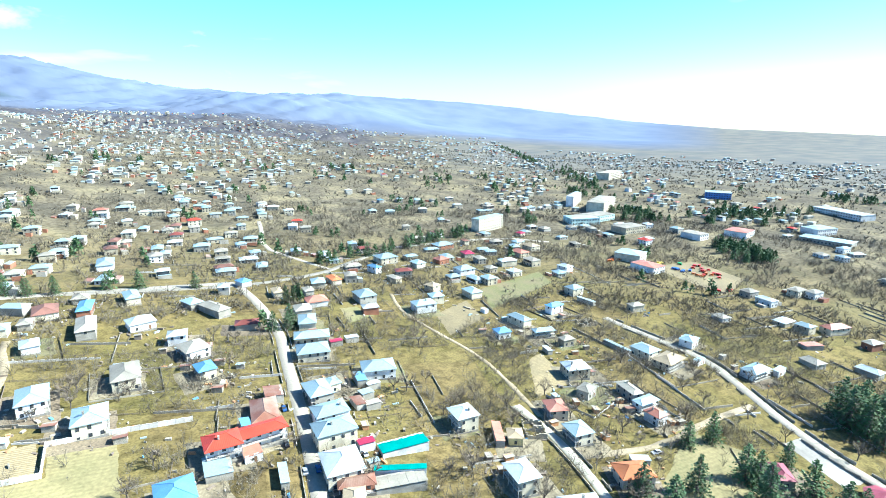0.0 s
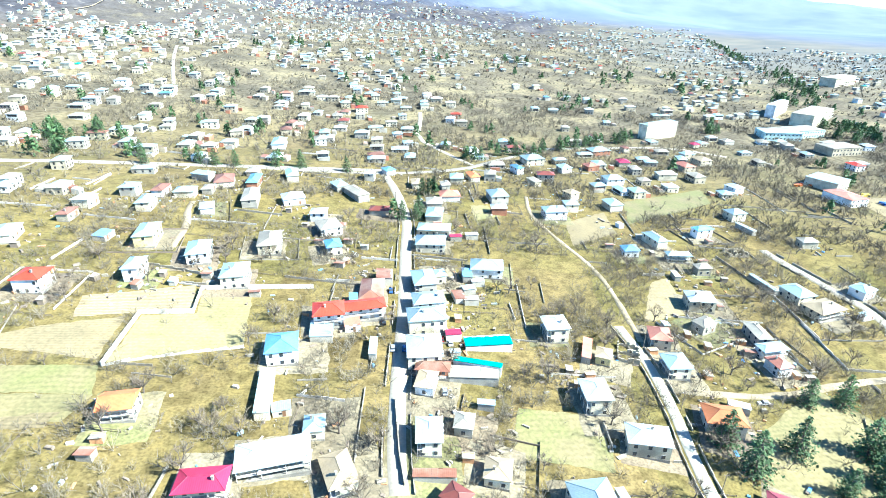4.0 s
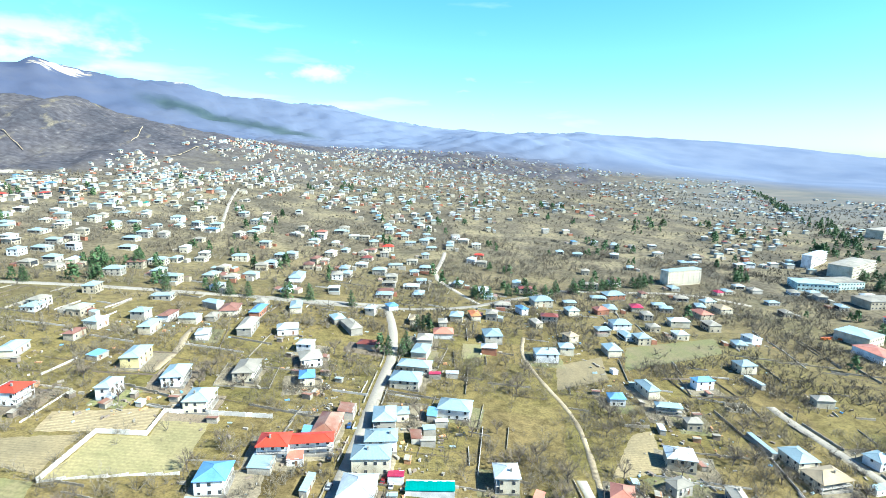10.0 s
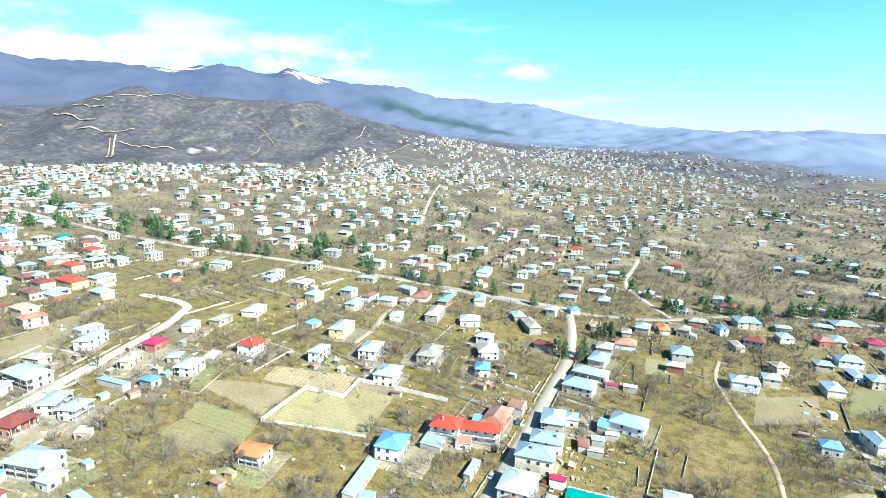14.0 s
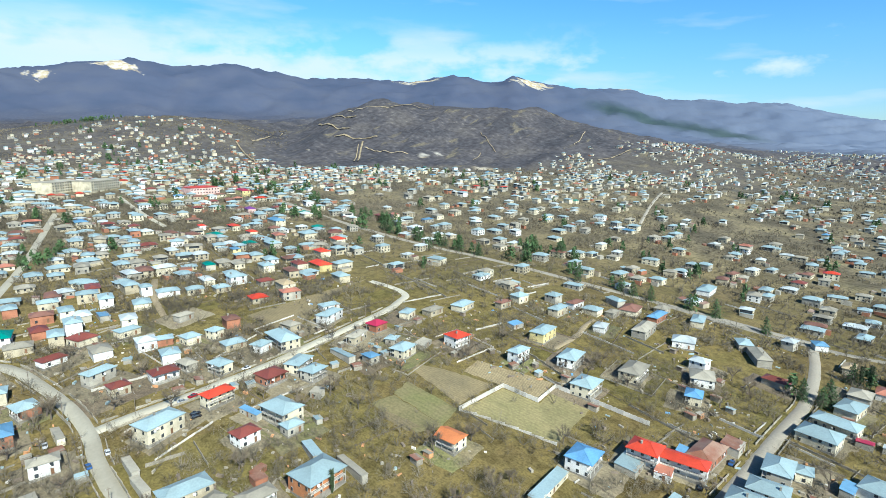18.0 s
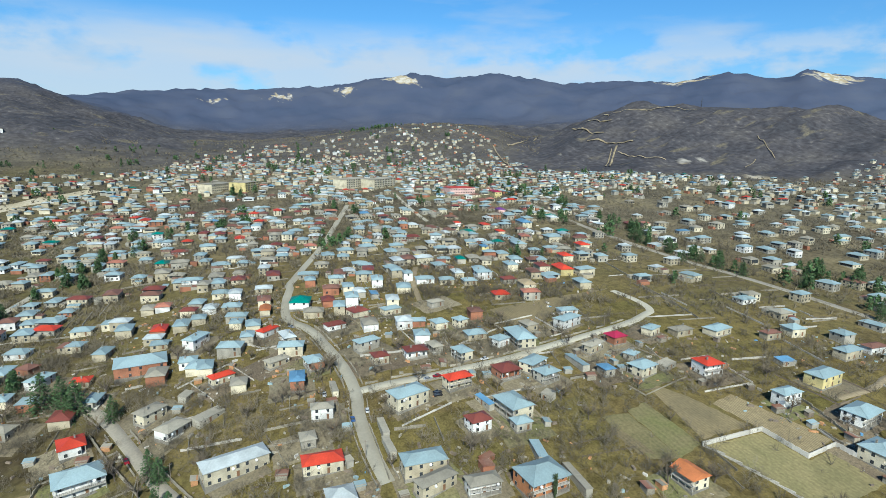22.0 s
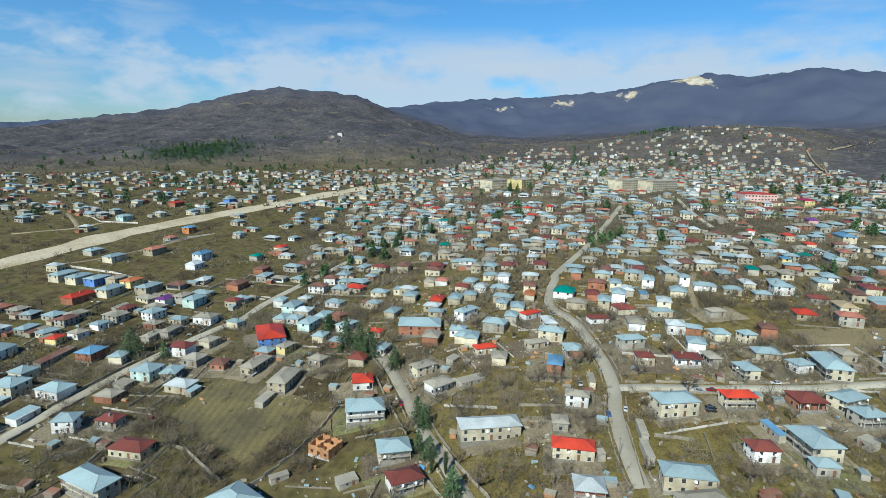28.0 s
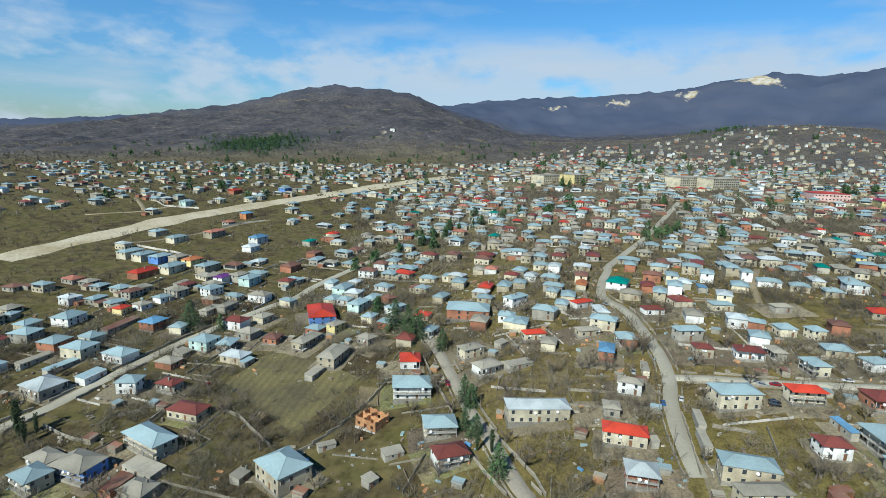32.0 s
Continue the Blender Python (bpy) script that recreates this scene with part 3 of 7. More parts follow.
def road(points, width, kind):
    line = resample(points, 3.0)
    way = np.gradient(line, axis=0)
    way /= np.maximum(np.hypot(*way.T), 1e-6)[:, None]
    side = np.stack([-way[:, 1], way[:, 0]], 1)
    rows = []
    uneven = np.array([noise.noise(Vector((*p, 3.0)) * (0.03 if kind == "gravel" else 0.15)) for p in line])
    lift = 0.25 if width > 10 else 0.16
    for f in (-0.5, -0.46, 0.0, 0.46, 0.5):
        p = line + side * (width * f * (1 + (0.45 if kind == "gravel" else 0.25 if kind == "dirt" else 0.07) * uneven))[:, None]
        z = height(p[:, 0], p[:, 1])
        if np.max(np.hypot(p[:, 0] - HUB[0], p[:, 1] - HUB[1])) > 1050:
            z = z + relief(p[:, 0], p[:, 1]) + 2.5
        rows.append(np.c_[p, z + (lift if abs(f) < 0.5 else -0.15)])
    n_ = len(line)
    v = np.concatenate(rows)
    f_ = [(a * n_ + q, (a) * n_ + q + 1, (a + 1) * n_ + q + 1, (a + 1) * n_ + q) for a in range(4) for q in range(n_ - 1)]
    me = sheet("road", v, np.array(f_), [SURFACE[kind]], smooth=True)
    if me.polygons[0].normal.z < 0:
        me.flip_normals()
    name, label = ROAD_NAMES[kind]
    tagged(new(name, me), label, "road", kind="structure")
    ROADS.append((line, width, kind))


road([(-88.7, 42.5), (-102.7, 43.4), (-114.1, 44.7), (-131.2, 47.8), (-146.1, 52.9), (-164.9, 55.9), (-189.5, 56.6), (-226.8, 54.8), (-243.2, 46.9), (-257.2, 48.3), (-277.8, 54.4), (-300.9, 63.7), (-300.7, 61.0), (-331.0, 79.3), (-383.6, 111.3), (-482.9, 161.3), (-556.1, 198.9)], 5.8, "asphalt")  # main
road([(-148.8, 55.8), (-146.9, 70.9), (-142.1, 91.1), (-140.9, 102.6), (-137.2, 133.8), (-138.8, 159.5), (-138.7, 183.2), (-140.6, 225.0), (-145.4, 240.4), (-147.4, 250.8), (-162.3, 256.8), (-185.2, 255.5)], 5.5, "asphalt")  # cross
road([(-213.3, -54.1), (-194.5, -45.8), (-158.5, -35.1), (-137.0, -29.2), (-120.8, -23.1), (-109.8, -18.8), (-89.7, -12.8), (-83.1, -9.4)], 5.5, "concrete")  # lane
road([(-117.6, -215.7), (-121.9, -216.1), (-134.3, -208.4), (-156.1, -201.8), (-181.6, -193.4), (-213.0, -181.8), (-259.3, -159.5), (-276.4, -147.0), (-307.1, -141.4), (-361.2, -119.7), (-431.9, -91.5)], 6, "asphalt")  # street
road([(41.3, 93.1), (42.3, 102.8), (45.1, 117.6), (50.0, 140.5), (57.5, 169.7), (65.1, 204.4), (72.1, 238.7), (81.4, 279.1), (84.1, 329.2), (82.0, 368.3)], 6, "concrete")  # avenue
road([(-14.5, 376.0), (29.7, 371.0), (85.9, 367.8), (144.3, 381.7), (187.9, 413.5), (249.8, 453.4)], 5.5, "concrete")  # connect
road([(158.1, 395.7), (145.3, 432.3), (131.0, 482.7), (151.5, 555.5), (160.1, 595.8)], 4.5, "concrete")  # winding
road([(173.7, 320.5), (163.5, 291.5), (162.2, 269.2), (163.6, 242.0), (166.3, 219.3), (165.2, 197.5), (160.0, 174.5), (156.4, 161.5)], 2.6, "dirt")  # path
road([(165.4, 201.0), (159.9, 171.8), (153.8, 149.3)], 2.6, "dirt")  # pathb
road([(150.0, 161.0), (148.7, 137.4), (142.5, 111.5), (134.3, 88.6), (129.7, 67.0), (128.8, 54.4)], 4.5, "asphalt")  # alley
road([(286.6, 223.8), (285.4, 213.5), (287.4, 179.1), (288.9, 150.9), (273.3, 121.1), (261.0, 98.3), (251.7, 72.5), (249.3, 52.0), (243.0, 40.0)], 6, "concrete")  # mainright
road([(260.7, 111.5), (225.1, 113.8), (187.6, 111.0), (159.4, 117.5)], 3.5, "dirt")  # branch
road([(227.7, 31.8), (204.2, 30.5), (182.5, 29.8)], 8, "asphalt")  # highway
road([(-529.3, 424.2), (-345.2, 382.6), (-222.4, 371.7), (-155.2, 379.6), (-56.1, 377.6), (29.8, 377.3), (81.5, 375.7)], 7, "concrete")  # boulevard
road([(249.8, 453.4), (308.2, 456.4), (386.2, 455.9), (424.3, 416.3)], 6, "concrete")  # boulevardb
road([(-292.5, 157.2), (-260.6, 138.7), (-228.1, 127.5)], 4, "dirt")  # rise
road([(-330.0, -402.0), (-392.0, -386.0), (-440.0, -368.0), (-497.4, -349.6), (-545.6, -320.6), (-596.1, -289.6), (-655.9, -241.8), (-729.1, -184.0), (-771.8, -141.7), (-830.0, -70.0)], 30, "gravel")  # channel
road([(-397.0, -347.8), (-407.1, -327.8), (-427.5, -312.0), (-449.3, -296.9), (-497.7, -275.7), (-520.0, -255.0)], 4, "dirt")
road([(-480.0, -440.0), (-501.5, -414.8), (-510.5, -399.4), (-537.4, -387.8), (-560.0, -372.0)], 4, "dirt")
road([(-572.9, -442.9), (-539.4, -414.1), (-520.0, -400.0)], 5, "dirt")
road([(-38.5, 244.8), (-35.1, 272.3), (-38.1, 291.7), (-37.2, 306.4)], 3.5, "dirt")  # lanefar
road([(-100.0, 647.7), (-119.7, 776.9), (-130.5, 886.4)], 4, "concrete")  # upper
road([(-608.4, 285.0), (-516.4, 260.9), (-436.5, 244.8)], 5, "asphalt")  # north
for points, width in (
        ([(-1046.7, 1123.8), (-1003, 1119), (-959.0, 1130.2), (-918.4, 1178.2), (-880, 1290)], 6),
        ([(-1060.5, 1073.2), (-998.2, 1060.4), (-953.3, 1056.5)], 10),
        ([(-1069.1, 1032.4), (-969.5, 989.7), (-908.8, 986.4)], 9),
        ([(-921.8, 946.2), (-867.0, 964.3), (-822.5, 992.2)], 10),
        ([(-839.5, 958.4), (-810.2, 918.7), (-743.3, 837.5)], 8),
        ([(-839.4, 942.6), (-795.0, 890.0), (-753.6, 836.2)], 5),
        ([(-811.8, 934.0), (-759.5, 923.7), (-695.3, 949.9)], 6),
        ([(-1078.1, 822.5), (-1131.2, 904.1), (-1180.4, 1002.2)], 9),
        ([(-1067.5, 770.6), (-996.3, 733.8), (-874.2, 680.9)], 7),
        ([(-643.4, 1181.0), (-598.6, 1136.0), (-551.2, 1094.2)], 3),
        ([(-561.2, 1011.2), (-565.6, 1040.0), (-578.4, 1073.5)], 3),
        ([(-424.0, 1250.8), (-425.2, 1293.8), (-441.1, 1369.2)], 3),
        ([(-343.0, 1194.5), (-319.3, 1248.9), (-304.8, 1313.4)], 4)):
    road(points, width * 0.5, "dirt")

FIELDS = []
FIELD_NAMES = {"grass": "fenced plot of short dry pasture", "green": "plot of fresh green spring grass", "stubble": "plot of pale dry stubble",
               "plough": "tilled beige field in even rows", "lawn": "worn grass sports ground", "paving": "worn pale paved square", "meadow": "rough olive meadow with tall dry weeds"}


def field(corners, kind):
    c = [np.array(p) for p in corners]
    n_ = 14
    s = np.linspace(0, 1, n_)
    grid = np.array([[(c[0] * (1 - a) + c[1] * a) * (1 - b_) + (c[3] * (1 - a) + c[2] * a) * b_ for a in s] for b_ in s])
    for q in range(n_):
        for r in range(n_):
            edge = min(q, r, n_ - 1 - q, n_ - 1 - r)
            if edge == 0:
                grid[q, r] += 0.9 * np.array([noise.noise(Vector((*grid[q, r], 1)) * 0.3), noise.noise(Vector((*grid[q, r], 7)) * 0.3)])
    p = grid.reshape(-1, 2)
    ridge = 0.08 + (0.10 * (np.arange(n_ * n_) % 2) if kind == "plough" else 0.0)
    z = height(p[:, 0], p[:, 1]) + ridge
    i, j = np.meshgrid(np.arange(n_ - 1), np.arange(n_ - 1), indexing="ij")
    f_ = np.stack([i * n_ + j, i * n_ + j + 1, (i + 1) * n_ + j + 1, (i + 1) * n_ + j], -1).reshape(-1, 4)
    me = sheet("field", np.c_[p, z], f_, [SURFACE[kind]])
    if me.polygons[0].normal.z < 0:
        me.flip_normals()
    tagged(new("field", me), FIELD_NAMES[kind], "field", kind="structure")
    FIELDS.append((np.array(corners), kind))


field([(-44.8, 157.1), (-39.2, 186.4), (-20.5, 185.7), (-2.2, 163.1)], "grass")
field([(-20.5, 185.7), (-20.0, 202.9), (-0.3, 203.0), (-2.2, 163.1)], "grass")
field([(-62.4, 187.1), (-63.2, 202.1), (-22.8, 207.8), (-22.7, 189.6)], "plough")
field([(-90.8, 174.8), (-72.8, 182.0), (-44.5, 186.4), (-47.9, 160.6)], "stubble")
field([(-75.7, 148.7), (-76.8, 161.0), (-46.2, 157.6), (-44.5, 143.2)], "green")
field([(-78.3, 135.7), (-74.9, 147.8), (-44.5, 143.2), (-49.1, 132.6)], "grass")
field([(-69.9, 132.0), (-68.2, 136.4), (-51.2, 137.1), (-53.6, 131.0)], "stubble")
field([(179.9, 272.9), (216.7, 289.1), (205.5, 255.1), (168.9, 239.8)], "stubble")
field([(243.0, 307.6), (326.1, 330.1), (311.8, 300.3), (222.6, 267.9)], "green")
field([(190.0, 195.5), (202.9, 199.5), (189.2, 166.2), (163.2, 162.0)], "stubble")
field([(-163.8, -143.1), (-206.7, -131.5), (-169.7, -80.4), (-126.2, -97.8)], "meadow")
field([(-565.7, 295.1), (-516.9, 311.0), (-527.9, 393.1), (-571.4, 385.6)], "lawn")
field([(86.7, 120.3), (113.6, 112.6), (107.2, 90.2), (77.5, 101.0)], "green")
field([(-162.0, -78.8), (-157.1, -65.1), (-144.5, -63.1), (-143.3, -77.2)], "stubble")
field([(241.1, 87.7), (260.7, 85.8), (248.2, 58.3), (232.4, 60.9)], "paving")
field([(420, 214), (440, 300), (500, 290), (486, 232)], "stubble")
field([(127.8, 303.2), (138.7, 303.1), (142.1, 284.4), (122.0, 277.1)], "green")
field([(-190.4, 258.0), (-183.5, 209.0), (-154.2, 157.4), (-194.7, 158.4)], "stubble")
field([(147.1, 88.9), (207.7, 113.1), (229.1, 68.9), (171.7, 46.9)], "grass")


def inside(x, y, quad):
    odd = False
    for (x0, y0), (x1, y1) in zip(quad, np.roll(quad, -1, axis=0)):
        if (y0 > y) != (y1 > y) and x < (x1 - x0) * (y - y0) / (y1 - y0) + x0:
            odd = not odd
    return odd


ROAD_POINTS = np.concatenate([np.c_[line, np.full(len(line), w)] for line, w, kind in ROADS])


def clear(x, y, room, roads=True, fields=True):
    """Whether a circle there keeps off the roads, houses and open fields."""
    if roads and np.any(np.hypot(ROAD_POINTS[:, 0] - x, ROAD_POINTS[:, 1] - y) < ROAD_POINTS[:, 2] / 2 + room):
        return False
    if KEEP_OFF:
        k = KEEP[:, :2] - (x, y)
        if np.any(np.hypot(k[:, 0], k[:, 1]) < KEEP[:, 2] + room):
            return False
    return not (fields and any(inside(x, y, q) for q, kind in FIELDS))


# ---- helpers for things ----
def part(name, bm, mat, parent, label=""):
    """Links a bmesh as one mesh object under a thing or a part."""
    me = bpy.data.meshes.new(name)
    bm.to_mesh(me)
    bm.free()
    me.materials.append(mat)
    return put(name, me, parent, label)


def put(name, me, parent, label="", at=None):
    ob = new(name, me)
    ob.parent = parent
    if at is not None:
        ob.matrix_basis = at
    if label:
        ob["label"] = label
    return ob


def box(bm, x0, x1, y0, y1, z0, z1):
    v = [bm.verts.new((x, y, z)) for z in (z0, z1) for x, y in ((x0, y0), (x1, y0), (x1, y1), (x0, y1))]
    for f in ((3, 2, 1, 0), (4, 5, 6, 7), (0, 1, 5, 4), (1, 2, 6, 5), (2, 3, 7, 6), (3, 0, 4, 7)):
        bm.faces.new([v[q] for q in f])


def window_mesh(w, h):
    """A framed window of two casements, proud of its wall, facing -y, with its panes set back."""
    bm = bmesh.new()
    t = 0.08
    xs = (-w / 2 - t, 0.0, w / 2 + t)
    v = [[bm.verts.new((x, -0.09, z)) for x in xs] for z in (-t, h + t)]
    front = [bm.faces.new((v[0][q], v[0][q + 1], v[1][q + 1], v[1][q])) for q in (0, 1)]
    back = [[bm.verts.new((x, 0.05, z)) for x in xs] for z in (-t, h + t)]
    for q in (0, 1):
        bm.faces.new((back[0][q], back[0][q + 1], v[0][q + 1], v[0][q]))
        bm.faces.new((v[1][q], v[1][q + 1], back[1][q + 1], back[1][q]))
    bm.faces.new((back[0][0], v[0][0], v[1][0], back[1][0]))
    bm.faces.new((v[0][2], back[0][2], back[1][2], v[1][2]))
    bmesh.ops.inset_individual(bm, faces=front, thickness=t, depth=-0.06)
    for f in front:
        f.material_index = 1
    me = bpy.data.meshes.new("window")
    bm.to_mesh(me)
    bm.free()
    me.materials.append(m_frame)
    me.materials.append(m_glass)
    return me


WINDOW = window_mesh(1.0, 1.3)
SMALL_WINDOW = window_mesh(0.75, 0.7)
bm = bmesh.new()
box(bm, -0.5, 0.5, -0.06, 0.05, 0, 2.1)
box(bm, -0.6, 0.6, -0.10, 0.05, 2.1, 2.22)
box(bm, 0.34, 0.40, -0.10, -0.05, 0.95, 1.1)
DOOR = bpy.data.meshes.new("door")
bm.to_mesh(DOOR)
bm.free()
DOOR.materials.append(m_door)
bm = bmesh.new()
box(bm, -0.3, 0.3, -0.3, 0.3, -1.0, 1.0)
box(bm, -0.38, 0.38, -0.38, 0.38, 1.0, 1.15)
CHIMNEY = bpy.data.meshes.new("chimney")
bm.to_mesh(CHIMNEY)
bm.free()
CHIMNEY.materials.append(m_base)
bm = bmesh.new()
bmesh.ops.create_cone(bm, cap_ends=False, segments=12, radius1=0.10, radius2=0.55, depth=0.22, matrix=Matrix.Rotation(radians(60), 4, "X"))
bmesh.ops.solidify(bm, geom=bm.faces[:], thickness=0.03)
box(bm, -0.03, 0.03, -0.03, 0.6, -0.35, -0.28)
DISH = bpy.data.meshes.new("satellite_dish")
bm.to_mesh(DISH)
bm.free()
DISH.materials.append(m_dish)


def hip_roof(w, d, h, rise, over, hip):
    """A hipped (hip > 0) or gabled roof with eaves and a fascia; hip is the run of the hips along the ridge."""
    a, b_ = w / 2 + over, d / 2 + over
    bm = bmesh.new()
    low = [bm.verts.new(p) for p in ((-a, -b_, h - 0.16), (a, -b_, h - 0.16), (a, b_, h - 0.16), (-a, b_, h - 0.16))]
    eave = [bm.verts.new(p) for p in ((-a, -b_, h), (a, -b_, h), (a, b_, h), (-a, b_, h))]
    r = max(a - hip, 0.25)
    top = [bm.verts.new(p) for p in ((-r, 0, h + rise), (r, 0, h + rise))]
    bm.faces.new((eave[0], eave[1], top[1], top[0]))
    bm.faces.new((eave[2], eave[3], top[0], top[1]))
    bm.faces.new((eave[1], eave[2], top[1]))
    bm.faces.new((eave[3], eave[0], top[0]))
    for q in range(4):
        bm.faces.new((low[q], low[(q + 1) % 4], eave[(q + 1) % 4], eave[q]))
    bm.faces.new(low[::-1])
    # ridge and hip cappings
    for p0, p1 in ((top[0], top[1]), (eave[0], top[0]), (eave[3], top[0]), (eave[1], top[1]), (eave[2], top[1])):
        s, e = p0.co.copy(), p1.co.copy()
        run = (e - s)
        if run.length < 0.6:
            continue
        side = run.cross(Vector((0, 0, 1))).normalized() * 0.13
        v = [bm.verts.new(p) for p in (s - side + Vector((0, 0, 0.02)), s + side + Vector((0, 0, 0.02)), e + side + Vector((0, 0, 0.02)), e - side + Vector((0, 0, 0.02)),
                                       s + Vector((0, 0, 0.11)), e + Vector((0, 0, 0.11)))]
        for f in ((0, 4, 5, 3), (4, 1, 2, 5), (0, 1, 4), (3, 5, 2)):
            bm.faces.new([v[q] for q in f])
    return bm


pick = random.Random(11)


def storeys(h):
    return "two-storey" if h >= 5 else "one-storey"


def house(x, y, rot, w, d, h, roof, wall, detail=2):
    """A plastered house with its roof, openings, plinth, chimney and often a veranda. Long side along its own x."""
    z = ground_at(x, y)
    kind = "hipped" if roof not in ("orange", "salmon") or pick.random() < 0.6 else "gabled"
    th = tagged(new("house", None), f"{storeys(h)} {wall.replace('pinkw', 'pink')} plastered house under a {kind} {WORDS[roof]} roof", "house",
                "houses of the town")
    th.matrix_world = pose(x, y, z, 0, 0, rot)
    KEEP_OFF.append((x, y, 0.42 * math.hypot(w, d)))
    if math.hypot(x - HUB[0], y - HUB[1]) > 300:
        detail = min(detail, 1)
    over = 0.5
    w, d = max(w - 2 * over, 5), max(d - 2 * over, 4.5)
    back_way = pose(x, y, 0, 0, 0, rot).inverted() @ Vector((HUB[0], HUB[1], 0))
    sunny = 0 if back_way.y < 0 else 180
    open_side = (sunny if pick.random() < 0.75 else 180 - sunny) if detail > 1 and w > 8 and h >= 4 and pick.random() < 0.7 else None
    back = 1.6 if open_side is not None else 0.0
    bm = bmesh.new()
    box(bm, -w / 2, w / 2, -d / 2 + (back if open_side == 0 else 0), d / 2 - (back if open_side == 180 else 0), 0.5 if detail > 0 else -3.2, h - 0.1)
    body = part("wall", bm, m_wall[wall], th)
    if detail > 0:
        bm = bmesh.new()
        box(bm, -w / 2 - 0.08, w / 2 + 0.08, -d / 2 - 0.08, d / 2 + 0.08, -3.2, 0.55)
        part("plinth", bm, m_base, th, "rubble stone plinth")
    rise = min(d * 0.5 * pick.uniform(0.36, 0.50), 2.8)
    hip = (d / 2 + over) * pick.uniform(0.8, 1.0) if kind == "hipped" else 0.01
    cover = part("roof", hip_roof(w, d, h, rise, over, hip), m_roof[roof], th)
    if pick.random() < 0.4:
        put("chimney", CHIMNEY, cover, "", pose(pick.uniform(-0.3, 0.3) * w, d * 0.16 * pick.choice((-1, 1)), h + rise * 0.75))
    floors = [1.2] if h < 5 else [0.95, h / 2 + 0.95]
    bays = max(2, int(w / (3.3 if detail > 1 else 4.4 if detail else 6.0)))
    ends = max(1, int(d / (3.2 if detail > 1 else 5.0)))
    for lev, zz in enumerate(floors):
        for turn, run, out, count in ((0, w, d / 2, bays), (180, w, d / 2, bays), (90, d, w / 2, ends), (270, d, w / 2, ends)):
            out -= back if turn == open_side else 0
            if detail < 2 and turn in (180, 270) and lev == 0:
                continue
            for q in range(count):
                u = (q + 0.5) / count * run - run / 2
                if lev == 0 and turn == 0 and q == count // 2:
                    put("door", DOOR, body, "", pose(0, 0, 0, 0, 0, turn) @ pose(u, -out, 0.6))
                    continue
                if pick.random() < 0.12:
                    continue
                me = SMALL_WINDOW if lev == 0 and h >= 5 and pick.random() < 0.4 else WINDOW
                put("window", me, body, "", pose(0, 0, 0, 0, 0, turn) @ pose(u, -out, zz))
    if open_side is not None:
        bm = bmesh.new()
        zf, y0 = (h / 2 if h >= 5 else 0.6), -d / 2
        box(bm, -w / 2, w / 2, y0, y0 + back - 0.01, zf - 0.16, zf)
        ver = part("veranda", bm, m_concrete, th)
        ver.matrix_basis = pose(0, 0, 0, 0, 0, open_side)
        bm = bmesh.new()
        box(bm, -w / 2, w / 2, y0 + 0.02, y0 + 0.08, zf + 0.85, zf + 0.93)
        for q in range(int(w / 0.6) + 1):
            u = -w / 2 + q * 0.6
            box(bm, u, u + 0.05, y0 + 0.03, y0 + 0.07, zf, zf + 0.86)
        part("railing", bm, m_iron, ver)
        for q in range(4):
            bm = bmesh.new()
            u = -w / 2 + 0.1 + q * (w - 0.2) / 3
            box(bm, u - 0.09, u + 0.09, y0 + 0.1, y0 + 0.28, -1.5, h - 0.1)
            part("post", bm, m_concrete, ver)
    if detail > 1:
        for q in range(pick.choice((0, 1, 1, 2))):
            put("satellite_dish", DISH, th, "white satellite dish", pose(pick.uniform(-0.4, 0.4) * w, -d / 2 - 0.45, h - pick.uniform(0.6, 1.6)))
    return th


def shed(x, y, rot, w, d, h, roof, wall):
    """A low outbuilding with a single-pitch sheet roof on rough walls."""
    z = ground_at(x, y)
    th = tagged(new("shed", None), f"low outbuilding with a {WORDS[roof]} lean-to roof", "shed", "outbuildings")
    th.matrix_world = pose(x, y, z, 0, 0, rot)
    KEEP_OFF.append((x, y, 0.42 * math.hypot(w, d)))
    bm = bmesh.new()
    box(bm, -w / 2 + 0.2, w / 2 - 0.2, -d / 2 + 0.2, d / 2 - 0.2, -2.5, h - 0.45)
    body = part("wall", bm, m_wall[wall], th)
    bm = bmesh.new()
    n_ = max(3, int(w / 1.6))
    prof = []
    for q in range(n_):                       # sheets that overlap in low steps
        dz = 0.04 * (q % 2) + pick.uniform(0, 0.04)
        prof += [(-w / 2 + q * w / n_, dz), (-w / 2 + (q + 1) * w / n_ - 0.02, dz)]
    grid = [[bm.verts.new((u, s * d / 2, h - 0.34 + dz + low + s * 0.32 * min(1, d / 6))) for u, dz in prof] for s in (-1, 1) for low in (0.1, 0.02)]
    for a_, b_ in ((0, 2), (3, 1), (1, 0), (2, 3)):
        for q in range(len(prof) - 1):
            bm.faces.new((grid[a_][q], grid[a_][q + 1], grid[b_][q + 1], grid[b_][q]))
    for q in (0, -1):
        bm.faces.new((grid[0][q], grid[2][q], grid[3][q], grid[1][q]))
    bmesh.ops.recalc_face_normals(bm, faces=bm.faces[:])
    part("roof", bm, m_roof[roof], th)
    put("door", DOOR, body, "", pose(pick.uniform(-0.3, 0.3) * w, -d / 2 + 0.2, 0.05))
    for q in range(max(1, int(w / 5))):
        put("window", SMALL_WINDOW, body, "", pose((q + 0.3) / max(1, int(w / 5)) * w - w / 2 + 0.8, -d / 2 + 0.2, 1.1))
    return th


